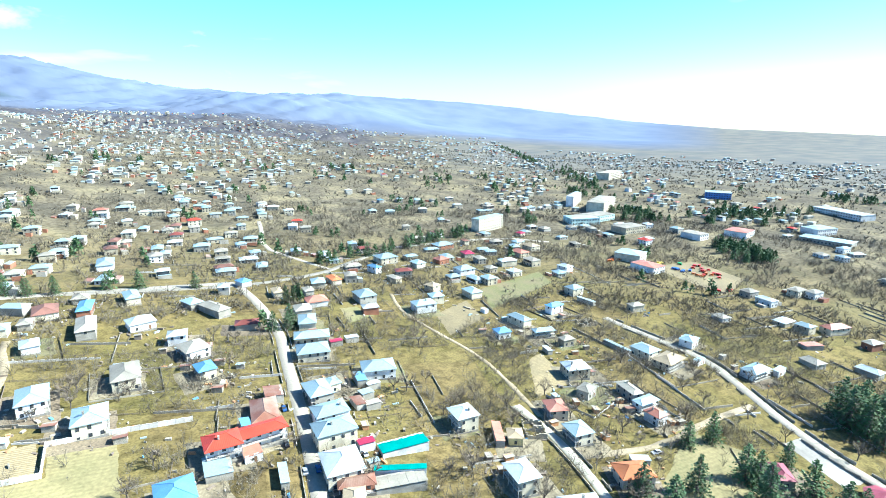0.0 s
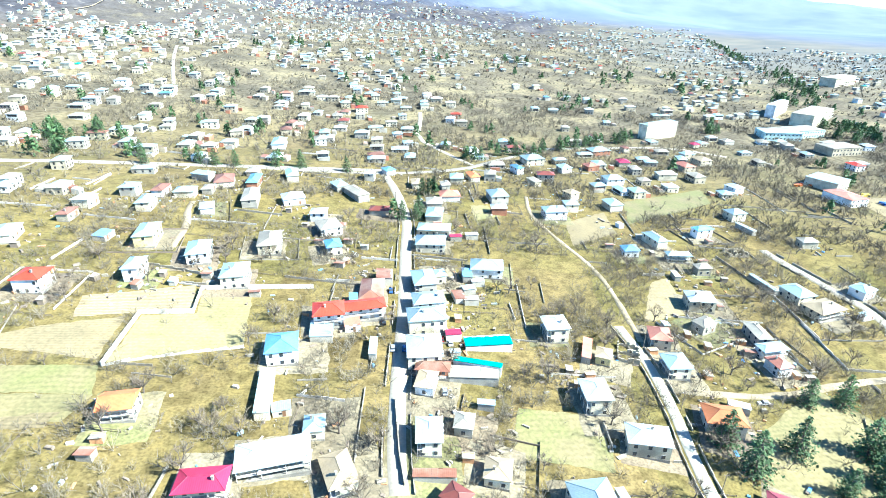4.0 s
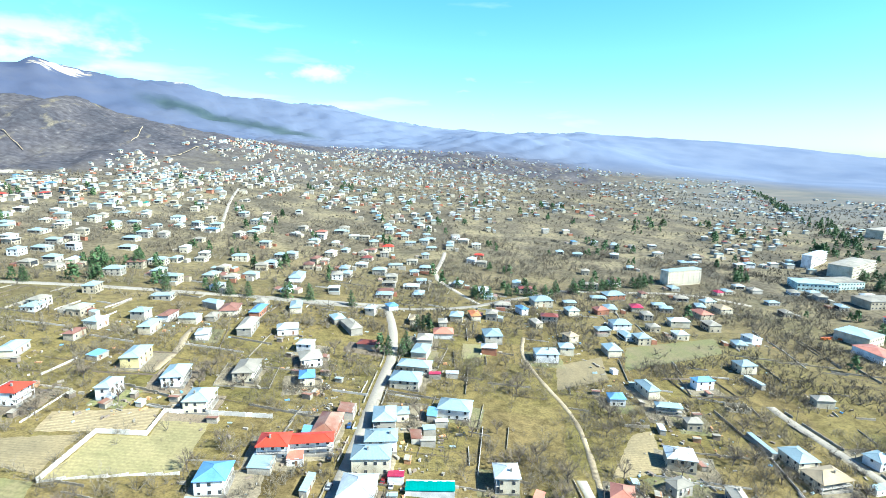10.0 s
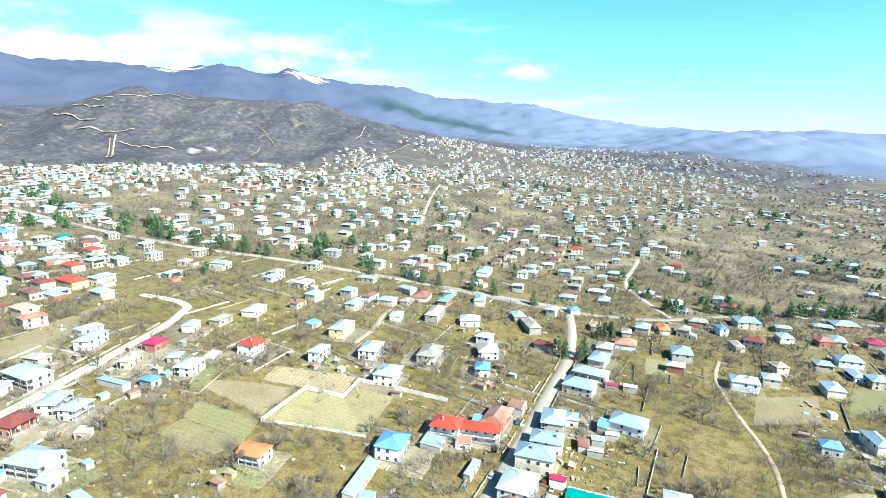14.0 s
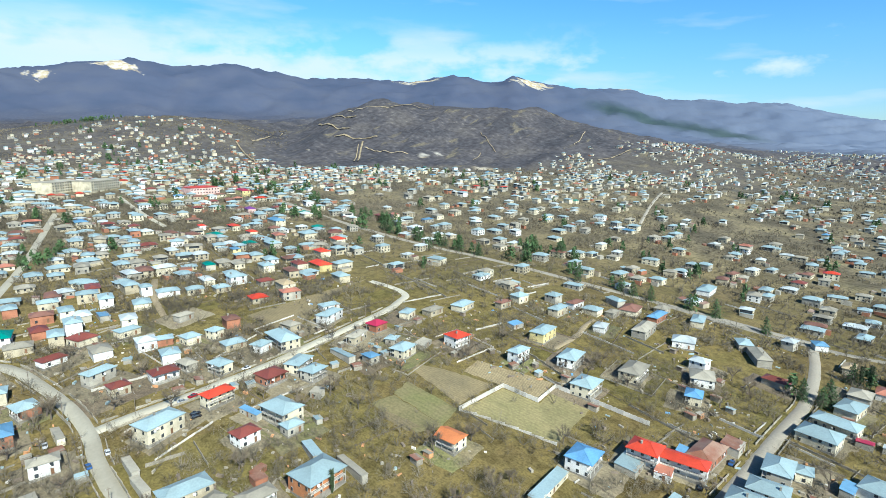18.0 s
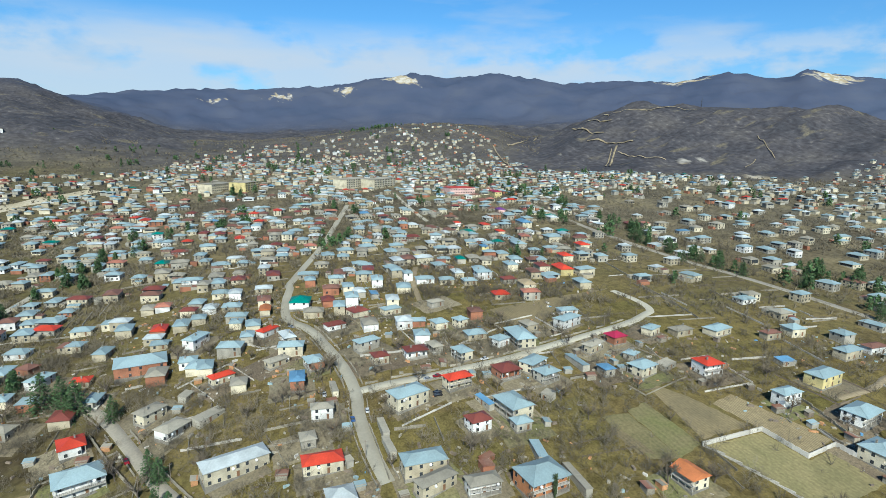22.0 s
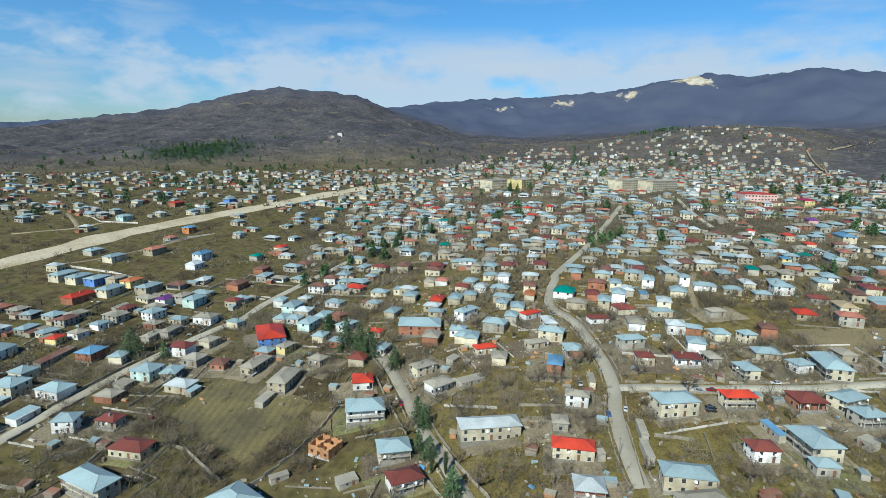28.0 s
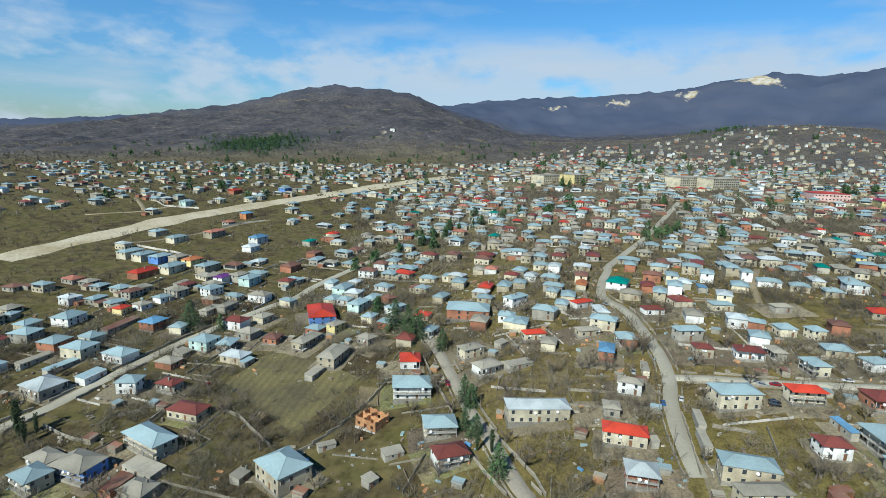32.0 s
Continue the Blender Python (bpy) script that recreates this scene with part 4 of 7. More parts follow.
def block(x, y, rot, w, d, h, roof, wall):
    """A long public or apartment block with even rows of windows under a low roof."""
    z = ground_at(x, y)
    word = "apartment block" if h > 11 else "long hall"
    th = tagged(new("apartment_block" if h > 11 else "hall", None), f"pale {word} with rows of windows, {WORDS[roof]} roof", word, "large buildings")
    th.matrix_world = pose(x, y, z, 0, 0, rot)
    KEEP_OFF.append((x, y, 0.45 * math.hypot(w, d)))
    bm = bmesh.new()
    box(bm, -w / 2, w / 2, -d / 2, d / 2, -3, h - 0.2)
    body = part("wall", bm, m_wall[wall], th)
    part("roof", hip_roof(w, d, h, 1.6, 0.4, d / 2), m_roof[roof], th)
    n_, lv = int(w / 3.6), max(1, int(h / 3.0))
    far_off = math.hypot(x - HUB[0], y - HUB[1]) > 560
    joined = bmesh.new()
    for lev in range(lv):
        for q in range(n_):
            u = (q + 0.5) / n_ * w - w / 2
            for turn in (0, 180):
                at = pose(0, 0, 0, 0, 0, turn) @ pose(u, -d / 2, lev * h / lv + 0.9)
                if far_off:
                    first = len(joined.verts)
                    box(joined, -0.8, 0.8, -0.05, 0.05, 0, 1.5)
                    joined.verts.ensure_lookup_table()
                    bmesh.ops.transform(joined, matrix=at, verts=joined.verts[first:])
                elif turn == 0 or q % 2:
                    put("window", WINDOW, body, "", at)
            if h > 11 and q % 2 and lev:
                bm = bmesh.new()
                box(bm, u - 1.5, u + 1.5, -d / 2 - 1.1, -d / 2, lev * h / lv - 0.1, lev * h / lv + 0.05)
                box(bm, u - 1.5, u + 1.5, -d / 2 - 1.1, -d / 2 - 1.02, lev * h / lv, lev * h / lv + 0.95)
                part("balcony", bm, m_concrete, th)
    if far_off:
        tagged(part("distant_glazing", joined, m_glass, body), "dark rows of distant windows", kind="stuff")
    else:
        joined.free()
    return th


# ---- buildings ----
house(-114.8, -149.5, 62, 20.5, 10.7, 6, "tin", "cream")
house(-136.8, -146.0, 78, 15.5, 9.8, 4, "darkred", "cream")
house(-153.5, -181.8, 94, 9.9, 9.2, 6, "tin", "white")
house(-155.6, -164.7, 76, 10.1, 8.1, 4.5, "darkred", "grey")
house(-181.4, -204.8, 73, 14.4, 11.1, 4.5, "tin", "white")
house(-183.2, -227.3, 79, 13.8, 12.3, 6, "tin", "cream")
house(-189.5, -245.6, 171, 12.4, 11.8, 5, "tin", "brick")
house(-197.4, -268.0, 86, 12.6, 11.9, 5, "tin", "grey")
house(-221.0, -261.6, 173, 14.6, 12.4, 5, "tin", "white")
house(-249.6, -282.5, 73, 10.3, 10.3, 5, "white", "white")
house(-238.9, -242.1, 172, 8.6, 7.8, 4, "red", "yellow")
house(-220.3, -210.6, 167, 12.6, 11.0, 5, "blue", "brick")
house(-216.4, -193.4, 175, 9.6, 8.2, 4.5, "tin", "cream")
house(-199.0, -170.0, 76, 12.3, 12.0, 5.5, "tin", "mint")
house(-198.6, -157.3, 177, 11.2, 8.9, 4.5, "tin", "grey")
house(-214.4, -152.5, 73, 10.5, 10.4, 4, "slate", "grey")
house(-236.8, -153.0, 158, 10.2, 8.6, 4, "slate", "cream")
house(-209.3, -136.9, 174, 9.6, 8.6, 3.5, "brown", "brick")
shed(-173.8, -243.8, 166, 17.3, 4.1, 3, "slate", "grey")
shed(-169.1, -226.6, 165, 16.5, 4.1, 3, "tin", "grey")
shed(-161.4, -206.1, 168, 12.4, 6.1, 3.5, "tin", "white")
house(-148.7, -218.9, 70, 14.8, 13.4, 4.5, "white", "grey")
house(-99.4, -166.2, 75, 15.2, 12.0, 5, "slate", "blue")
house(-91.5, -177.4, 66, 11.2, 9.9, 5.5, "tin", "cream")
house(-102.2, -181.0, 69, 11.6, 8.5, 4, "slate", "grey")
house(-89.7, -138.4, 75, 10.8, 8.7, 4, "slate", "grey")
shed(-93.2, -148.5, 167, 10.3, 5.3, 3, "rust", "brick")
shed(-101.7, -143.9, 68, 15.2, 6.9, 3, "slate", "grey")
house(-99.5, -92.5, 50, 16.1, 13.8, 7, "tin", "stone")
shed(-99.5, -108.0, 161, 5.9, 4.7, 3, "slate", "grey")
shed(-182.5, -140.2, 162, 7.7, 3.5, 3, "tin", "grey")
shed(-189.3, -176.9, 164, 7.5, 7.3, 3, "slate", "grey")
house(-252.2, -182.1, 167, 14.0, 6.9, 4, "slate", "grey")
house(-263.2, -147.0, 64, 9.9, 7.3, 4.5, "tin", "cream")
shed(-219.0, -229.3, 172, 24.8, 4.9, 3, "rust", "grey")
house(-222.6, -298.2, 2, 7.9, 6.5, 3.5, "tin", "grey")
house(-246.0, -189.9, 168, 14.8, 6.5, 3.5, "slate", "grey")
house(-151.2, -53.9, 98, 17.0, 12.6, 6.5, "tin", "white")
house(-178.7, -58.0, 8, 11.1, 10.2, 4.5, "red", "white")
house(-122.2, -40.0, 101, 12.9, 10.5, 5, "tin", "cream")
house(-104.3, -35.1, 113, 12.5, 9.0, 5, "darkred", "white")
house(-126.4, -3.2, 97, 24.4, 9.4, 6, "white", "cream")
house(-183.5, -29.0, 126, 12.5, 7.8, 5, "slate", "cream")
house(-165.3, -21.4, 128, 12.4, 8.9, 4.5, "slate", "white")
house(-195.3, 2.3, 108, 11.8, 6.5, 4, "red", "cream")
house(-234.3, -31.1, 88, 24.6, 16.0, 6, "tin", "brick")
house(-244.0, -120.1, 20, 26.0, 16.0, 5, "red", "blue")
house(-224.7, -106.0, 153, 10.1, 7.2, 5, "slate", "yellow")
house(-188.3, -97.7, 168, 19.9, 10.2, 5, "slate", "stone")
house(-206.3, -117.0, 162, 18.7, 8.3, 4.5, "slate", "stone")
house(-207.8, -84.8, 60, 9.1, 8.3, 4, "slate", "grey")
shed(-172.6, -103.0, 165, 11.5, 4.6, 3, "slate", "grey")
shed(-116.5, -82.0, 122, 7.2, 3.0, 2.5, "slate", "grey")
shed(-110.4, -56.1, 119, 7.8, 5.1, 2.5, "slate", "grey")
house(-250.0, -75.6, 145, 13.3, 7.7, 5, "tin", "white")
house(-258.2, -99.9, 161, 15.5, 9.1, 5.5, "tin", "mint")
house(-269.4, -82.7, 50, 8.5, 8.2, 4, "brown", "brick")
house(-212.9, -51.0, 160, 10.7, 6.5, 4, "tin", "grey")
house(-243.9, -3.6, 138, 15.3, 7.8, 6, "tin", "white")
house(-231.9, 32.4, 124, 12.8, 6.5, 4, "red", "white")
house(-194.8, 28.8, 110, 12.4, 6.5, 3.5, "slate", "stone")
shed(-167.3, -7.0, 120, 13.3, 5.3, 3, "slate", "grey")
shed(-190.5, -13.9, 143, 7.2, 4.4, 3, "slate", "grey")
shed(-96.0, -61.5, 141, 4.7, 4.6, 3, "slate", "grey")
house(-127.9, 69.5, 97, 16.8, 10.4, 6.5, "tin", "cream")
house(-128.4, 95.2, 90, 13.1, 7.6, 5.5, "red", "cream")
house(-87.6, 55.9, 79, 16.6, 9.1, 6, "tin", "stone")
house(-77.2, 55.3, 97, 15.6, 6.5, 5, "slate", "stone")
house(-108.4, 24.8, 79, 15.4, 8.2, 5, "red", "cream")
house(-87.9, 24.6, 81, 10.3, 9.2, 5, "white", "brick")
house(-97.6, 86.4, 87, 9.8, 7.9, 5, "darkred", "white")
house(-139.2, 34.6, 73, 10.0, 6.5, 5.5, "slate", "white")
house(-168.9, 32.1, 165, 12.5, 7.2, 5.5, "blue", "brick")
house(-181.6, 43.9, 0, 10.1, 9.3, 4.5, "tin", "brick")
house(-184.3, 73.0, 101, 13.5, 7.1, 5.5, "tin", "grey")
house(-167.6, 73.4, 87, 8.5, 7.9, 4.5, "darkred", "cream")
house(-163.6, 91.4, 81, 12.2, 8.8, 4.5, "darkred", "white")
house(-163.6, 102.5, 179, 9.8, 6.5, 4, "slate", "grey")
house(-149.8, 110.9, 3, 10.0, 8.2, 5, "tin", "cream")
house(-182.2, 129.6, 97, 7.5, 7.4, 5, "tin", "cream")
house(-186.1, 118.1, 89, 8.6, 8.5, 4.5, "tin", "cream")
house(-152.0, 135.9, 102, 9.1, 7.9, 4.5, "tin", "white")
house(-219.0, 102.7, 94, 11.9, 7.5, 4, "tin", "cream")
house(-227.2, 84.5, 10, 10.9, 10.9, 4, "darkred", "cream")
house(-216.8, 66.7, 98, 11.7, 7.5, 3.5, "darkred", "white")
house(-218.0, 39.9, 2, 13.2, 7.1, 4, "white", "grey")
shed(-110.0, 98.0, 0, 11.6, 3.0, 3, "blue", "grey")
shed(-116.6, 52.8, 169, 12.6, 3.0, 3, "slate", "grey")
shed(-104.7, 50.0, 172, 12.2, 3.0, 3, "slate", "grey")
house(-125.2, 24.2, 172, 7.5, 6.6, 4, "slate", "grey")
house(-215.6, 131.9, 95, 9.9, 6.6, 3.5, "slate", "grey")
shed(-79.7, 78.6, 101, 6.3, 3.0, 2.5, "rust", "brick")
shed(-105.4, 33.8, 1, 4.2, 3.0, 3, "slate", "grey")
shed(-155.1, 45.1, 170, 11.6, 3.0, 3, "slate", "cream")
house(-67.7, 68.8, 79, 12.3, 7.1, 5, "slate", "white")
house(-98.8, 104.9, 0, 15.3, 11.6, 6, "tin", "cream")
house(-88.6, 101.4, 83, 8.1, 6.5, 4, "tin", "grey")
house(-259.6, 59.0, 157, 13.4, 12.8, 5, "green", "white")
house(-262.7, 37.9, 165, 10.6, 7.0, 4, "orange", "cream")
shed(-250.7, 105.3, 168, 9.9, 5.6, 3, "blue", "grey")
shed(-76.0, 76.0, 169, 5.0, 5.0, 3, "rust", "brick")
house(-124.9, 120.3, 88, 11.6, 10.9, 4.5, "darkred", "brick")
house(-149.5, 147.4, 166, 19.8, 11.5, 5.5, "tin", "cream")
house(-34.3, 134.0, 176, 10.1, 9.2, 5, "orange", "cream")
house(-80.8, 209.6, 79, 11.1, 11.0, 6.5, "red", "white")
house(-47.0, 217.2, 83, 12.1, 7.3, 6.5, "tin", "white")
house(-49.1, 252.6, 88, 17.6, 9.7, 6, "tin", "yellow")
house(-58.8, 87.2, 87, 16.5, 12.9, 6.5, "tin", "orange")
house(-95.3, 180.4, 94, 12.5, 9.6, 5, "tin", "cream")
house(-102.9, 163.9, 171, 7.9, 6.5, 4, "blue", "grey")
house(-123.6, 135.7, 108, 13.9, 8.7, 5, "tin", "cream")
house(-112.5, 134.9, 95, 10.9, 8.9, 5, "tin", "grey")
shed(-116.7, 158.1, 171, 16.3, 4.4, 3, "tin", "grey")
house(-123.8, 176.0, 102, 13.6, 6.5, 4.5, "slate", "stone")
house(-125.6, 194.2, 87, 9.7, 9.1, 4.5, "crimson", "brick")
house(-124.1, 220.7, 102, 10.6, 7.2, 4.5, "tin", "cream")
house(-107.9, 257.5, 91, 15.4, 9.5, 4, "tin", "cream")
house(-90.8, 281.1, 79, 11.1, 6.5, 4, "brown", "stone")
shed(-68.9, 256.4, 74, 8.8, 6.4, 3, "blue", "grey")
house(-154.0, 185.3, 102, 17.2, 8.4, 5.5, "tin", "white")
shed(-99.5, 125.1, 17, 5.2, 5.0, 3.5, "slate", "grey")
house(-160.6, 161.9, 179, 9.6, 7.9, 4, "slate", "stone")
house(-108.3, 187.3, 104, 7.5, 6.5, 3.5, "tin", "grey")
shed(-93.9, 195.8, 98, 10.6, 5.9, 3, "slate", "grey")
shed(-54.5, 99.9, 167, 16.5, 3.0, 3, "slate", "grey")
shed(-72.7, 97.5, 159, 12.3, 4.1, 3, "tin", "grey")
house(-24.4, 233.4, 91, 15.5, 10.7, 5.5, "tin", "white")
house(-7.3, 210.1, 86, 14.3, 11.5, 6, "tin", "cream")
house(6.1, 242.7, 87, 18.1, 11.2, 5.5, "slate", "cream")
house(35.7, 237.4, 95, 10.1, 8.1, 5, "sky", "cream")
house(35.2, 261.5, 102, 13.9, 12.1, 5, "slate", "white")
house(31.2, 278.9, 168, 9.4, 9.0, 5.5, "white", "white")
house(17.8, 305.6, 8, 13.2, 11.8, 4.5, "white", "white")
house(-5.7, 306.4, 87, 22.1, 9.2, 5, "slate", "grey")
house(-27.5, 290.4, 94, 11.1, 7.9, 4, "white", "white")
house(-5.1, 337.5, 82, 18.9, 7.5, 4.5, "blue", "brick")
house(-22.7, 337.5, 91, 16.7, 12.0, 4, "brown", "cream")
house(-35.9, 346.4, 147, 13.6, 7.7, 4.5, "tin", "grey")
house(-54.8, 317.5, 78, 13.3, 7.2, 4.5, "brown", "white")
house(-58.4, 296.7, 84, 14.7, 8.0, 5, "tin", "stone")
house(17.8, 351.7, 93, 16.7, 8.4, 4.5, "tin", "cream")
house(9.3, 435.5, 85, 21.8, 11.1, 4.5, "tin", "white")
house(11.6, 156.1, 87, 12.4, 11.4, 6, "sky", "white")
house(-6.8, 358.3, 79, 10.5, 8.8, 3.5, "slate", "grey")
house(-30.3, 322.3, 82, 10.1, 6.5, 3.5, "slate", "grey")
house(29.1, 175.6, 176, 12.4, 11.0, 6.5, "red", "white")
house(41.6, 178.2, 179, 20.4, 8.3, 6, "red", "white")
shed(37.4, 170.6, 1, 6.4, 5.5, 3.5, "salmon", "white")
shed(25.7, 168.0, 84, 11.2, 8.7, 3, "tin", "grey")
house(48.5, 193.8, 78, 18.4, 10.3, 4, "rust", "brick")
shed(56.2, 207.5, 80, 9.4, 7.6, 4, "rust", "grey")
house(72.9, 200.7, 86, 14.8, 10.6, 5, "tin", "grey")
house(81.1, 205.1, 91, 7.5, 6.5, 4.5, "tin", "cream")
house(70.7, 182.3, 176, 13.9, 10.6, 5.5, "tin", "white")
house(66.5, 168.1, 174, 15.5, 11.1, 7, "tin", "cream")
house(61.3, 149.3, 80, 14.6, 13.2, 6, "white", "cream")
shed(87.7, 154.1, 171, 18.5, 7.6, 3, "green", "white")
shed(75.4, 160.2, 172, 6.3, 5.0, 3.5, "crimson", "white")
house(106.8, 211.0, 161, 16.1, 12.5, 5, "tin", "white")
house(85.8, 240.0, 164, 16.0, 13.2, 5, "tin", "cream")
house(92.2, 258.3, 161, 18.5, 10.9, 4.5, "tin", "cream")
house(98.1, 280.9, 71, 15.6, 10.2, 4.5, "tin", "cream")
house(102.9, 301.6, 79, 12.1, 10.3, 4, "slate", "grey")
house(116.5, 314.6, 173, 13.6, 12.4, 4, "salmon", "white")
house(67.1, 287.6, 164, 13.3, 8.2, 4, "darkred", "grey")
house(56.3, 317.6, 111, 21.1, 8.6, 4.5, "slate", "grey")
house(47.0, 331.9, 109, 12.3, 8.7, 4, "tin", "grey")
house(85.3, 367.6, 107, 9.4, 8.0, 4, "blue", "white")
house(149.2, 312.2, 86, 15.4, 12.5, 5.5, "tin", "grey")
house(99.4, 339.5, 83, 12.0, 6.5, 4, "tan", "cream")
house(146.6, 357.7, 90, 14.2, 7.8, 4, "orange", "cream")
house(119.4, 336.4, 84, 10.0, 6.8, 4, "slate", "grey")
shed(102.3, 250.4, 174, 6.7, 5.3, 3, "crimson", "grey")
shed(112.2, 252.4, 170, 7.2, 6.0, 3, "white", "grey")
shed(85.9, 188.4, 89, 8.0, 5.1, 3, "rust", "grey")
shed(90.6, 185.0, 174, 6.7, 4.8, 3, "slate", "grey")
shed(92.2, 194.2, 179, 5.8, 5.8, 3, "tin", "grey")
shed(98.6, 200.3, 177, 6.2, 4.5, 3, "white", "grey")
shed(95.2, 206.2, 79, 9.2, 4.9, 4, "blue", "grey")
house(117.5, 157.1, 82, 10.7, 10.1, 7, "white", "cream")
shed(40.1, 189.3, 86, 6.3, 3.7, 3.5, "blue", "grey")
shed(43.4, 155.6, 78, 11.3, 3.0, 3, "tin", "grey")
house(176.2, 281.1, 172, 14.9, 11.2, 6, "tin", "white")
house(226.4, 295.1, 87, 13.5, 10.0, 5, "tin", "cream")
house(206.3, 316.7, 104, 9.6, 8.8, 5, "tan", "stone")
house(258.6, 348.6, 175, 15.0, 12.7, 5, "tin", "white")
house(313.0, 357.2, 169, 16.0, 10.1, 5.5, "white", "cream")
house(259.4, 245.7, 2, 12.2, 7.1, 6, "sky", "white")
house(220.0, 237.3, 92, 15.7, 7.7, 5.5, "tin", "cream")
house(220.1, 215.8, 163, 13.6, 6.5, 5, "tin", "cream")
house(196.0, 225.8, 170, 9.0, 8.5, 4.5, "blue", "white")
house(199.0, 171.2, 160, 12.7, 11.1, 6, "white", "stone")
house(224.8, 201.6, 172, 8.4, 6.5, 4.5, "slate", "stone")
shed(206.1, 198.1, 75, 6.8, 3.3, 3, "white", "grey")
house(305.2, 270.0, 179, 11.7, 10.5, 6, "tin", "cream")
shed(298.0, 251.2, 94, 14.8, 3.6, 3.5, "tin", "grey")
house(350.8, 322.6, 94, 12.4, 9.5, 5, "white", "white")
house(349.5, 381.6, 90, 17.1, 11.8, 5, "salmon", "stone")
house(379.9, 397.5, 89, 15.2, 12.5, 5, "tan", "cream")
house(379.1, 417.1, 3, 12.6, 9.7, 5, "tin", "cream")
house(297.3, 396.3, 76, 11.8, 10.5, 4.5, "crimson", "cream")
house(259.5, 384.9, 5, 11.5, 10.8, 4.5, "salmon", "brick")
house(231.6, 378.6, 92, 11.6, 10.0, 5, "tin", "cream")
house(214.1, 403.7, 2, 17.3, 15.3, 5.5, "tin", "cream")
house(188.8, 375.5, 102, 11.8, 6.8, 5.5, "blue", "white")
house(191.2, 346.9, 98, 12.7, 6.5, 4, "slate", "stone")
house(293.9, 433.7, 2, 19.4, 13.8, 5, "tin", "brick")
house(327.1, 441.3, 86, 9.7, 6.5, 5, "brown", "cream")
shed(213.3, 264.1, 95, 4.6, 3.7, 3, "white", "white")
shed(249.9, 185.0, 87, 19.2, 3.0, 3, "tin", "grey")
house(414.3, 452.2, 93, 8.6, 8.1, 4, "crimson", "cream")
house(461.5, 461.4, 87, 12.0, 11.9, 4, "slate", "grey")
shed(6.0, 136.5, 86, 22.3, 4.9, 3, "tin", "cream")
shed(11.0, 128.2, 1, 5.9, 4.2, 3, "tin", "cream")
house(9.0, 108.3, 0, 20.3, 10.4, 5, "white", "cream")
house(20.5, 118.5, 83, 7.5, 6.5, 4, "tin", "cream")
house(25.9, 101.0, 100, 12.9, 8.7, 4, "tan", "cream")
house(-8.5, 102.8, 172, 13.5, 8.5, 4, "crimson", "cream")
house(114.1, 118.0, 78, 11.9, 9.6, 7, "white", "cream")
house(121.7, 97.4, 156, 13.9, 9.5, 6, "white", "stone")
house(92.0, 77.9, 83, 14.4, 12.3, 7, "tin", "cream")
house(53.5, 109.4, 77, 11.1, 8.3, 6, "white", "cream")
shed(79.3, 141.3, 151, 18.2, 3.4, 3.5, "green", "white")
house(62.3, 140.2, 160, 12.5, 6.5, 4, "rust", "brick")
house(58.4, 133.6, 65, 9.7, 7.2, 4, "tan", "white")
shed(76.4, 136.6, 163, 17.6, 7.6, 3, "slate", "grey")
shed(75.9, 121.5, 159, 6.0, 3.2, 3, "tin", "grey")
house(65.8, 113.4, 67, 7.5, 6.5, 4, "slate", "grey")
house(70.2, 94.3, 65, 8.5, 8.2, 4, "tan", "cream")
shed(52.1, 97.2, 165, 12.5, 3.6, 2.5, "rust", "grey")
house(55.7, 87.2, 129, 7.5, 6.5, 5, "darkred", "cream")
house(160.7, 147.6, 65, 10.5, 9.2, 5, "salmon", "stone")
house(155.6, 129.8, 77, 10.4, 9.6, 5.5, "tin", "cream")
shed(125.8, 144.7, 59, 14.0, 3.7, 3.5, "salmon", "grey")
house(130.3, 139.7, 56, 7.5, 6.5, 4, "tan", "yellow")
house(188.1, 153.8, 14, 9.3, 7.0, 4.5, "slate", "grey")
shed(103.4, 80.8, 87, 6.5, 3.0, 3, "tin", "grey")
house(154.9, 102.2, 155, 13.5, 10.4, 5, "orange", "grey")
house(152.7, 67.6, 140, 17.0, 6.5, 4, "pink", "stone")
house(211.8, 76.1, 49, 11.7, 6.5, 4, "pink", "stone")
house(294.9, 127.6, 176, 15.5, 9.8, 5, "tin", "white")
shed(311.7, 122.7, 2, 9.2, 3.6, 4, "tin", "white")
house(258.6, 157.1, 5, 16.9, 12.0, 5, "tan", "cream")
house(257.8, 171.7, 89, 13.7, 11.0, 5, "tin", "cream")
house(297.6, 169.3, 10, 10.5, 9.0, 5, "tin", "white")
house(207.6, 144.2, 76, 13.6, 6.5, 5, "slate", "grey")
house(199.7, 124.0, 87, 8.5, 7.2, 5, "salmon", "white")
house(204.9, 133.1, 176, 12.3, 6.5, 5, "tin", "white")
house(418.7, 135.8, 162, 18.7, 9.5, 5, "salmon", "cream")
shed(279.2, 151.1, 6, 8.2, 3.5, 3.5, "tin", "white")
shed(373.5, 132.1, 153, 12.3, 7.9, 3, "salmon", "grey")
shed(166.8, 107.9, 144, 7.4, 4.1, 3, "white", "grey")
shed(299.6, 148.8, 175, 3.5, 3.1, 3, "slate", "grey")

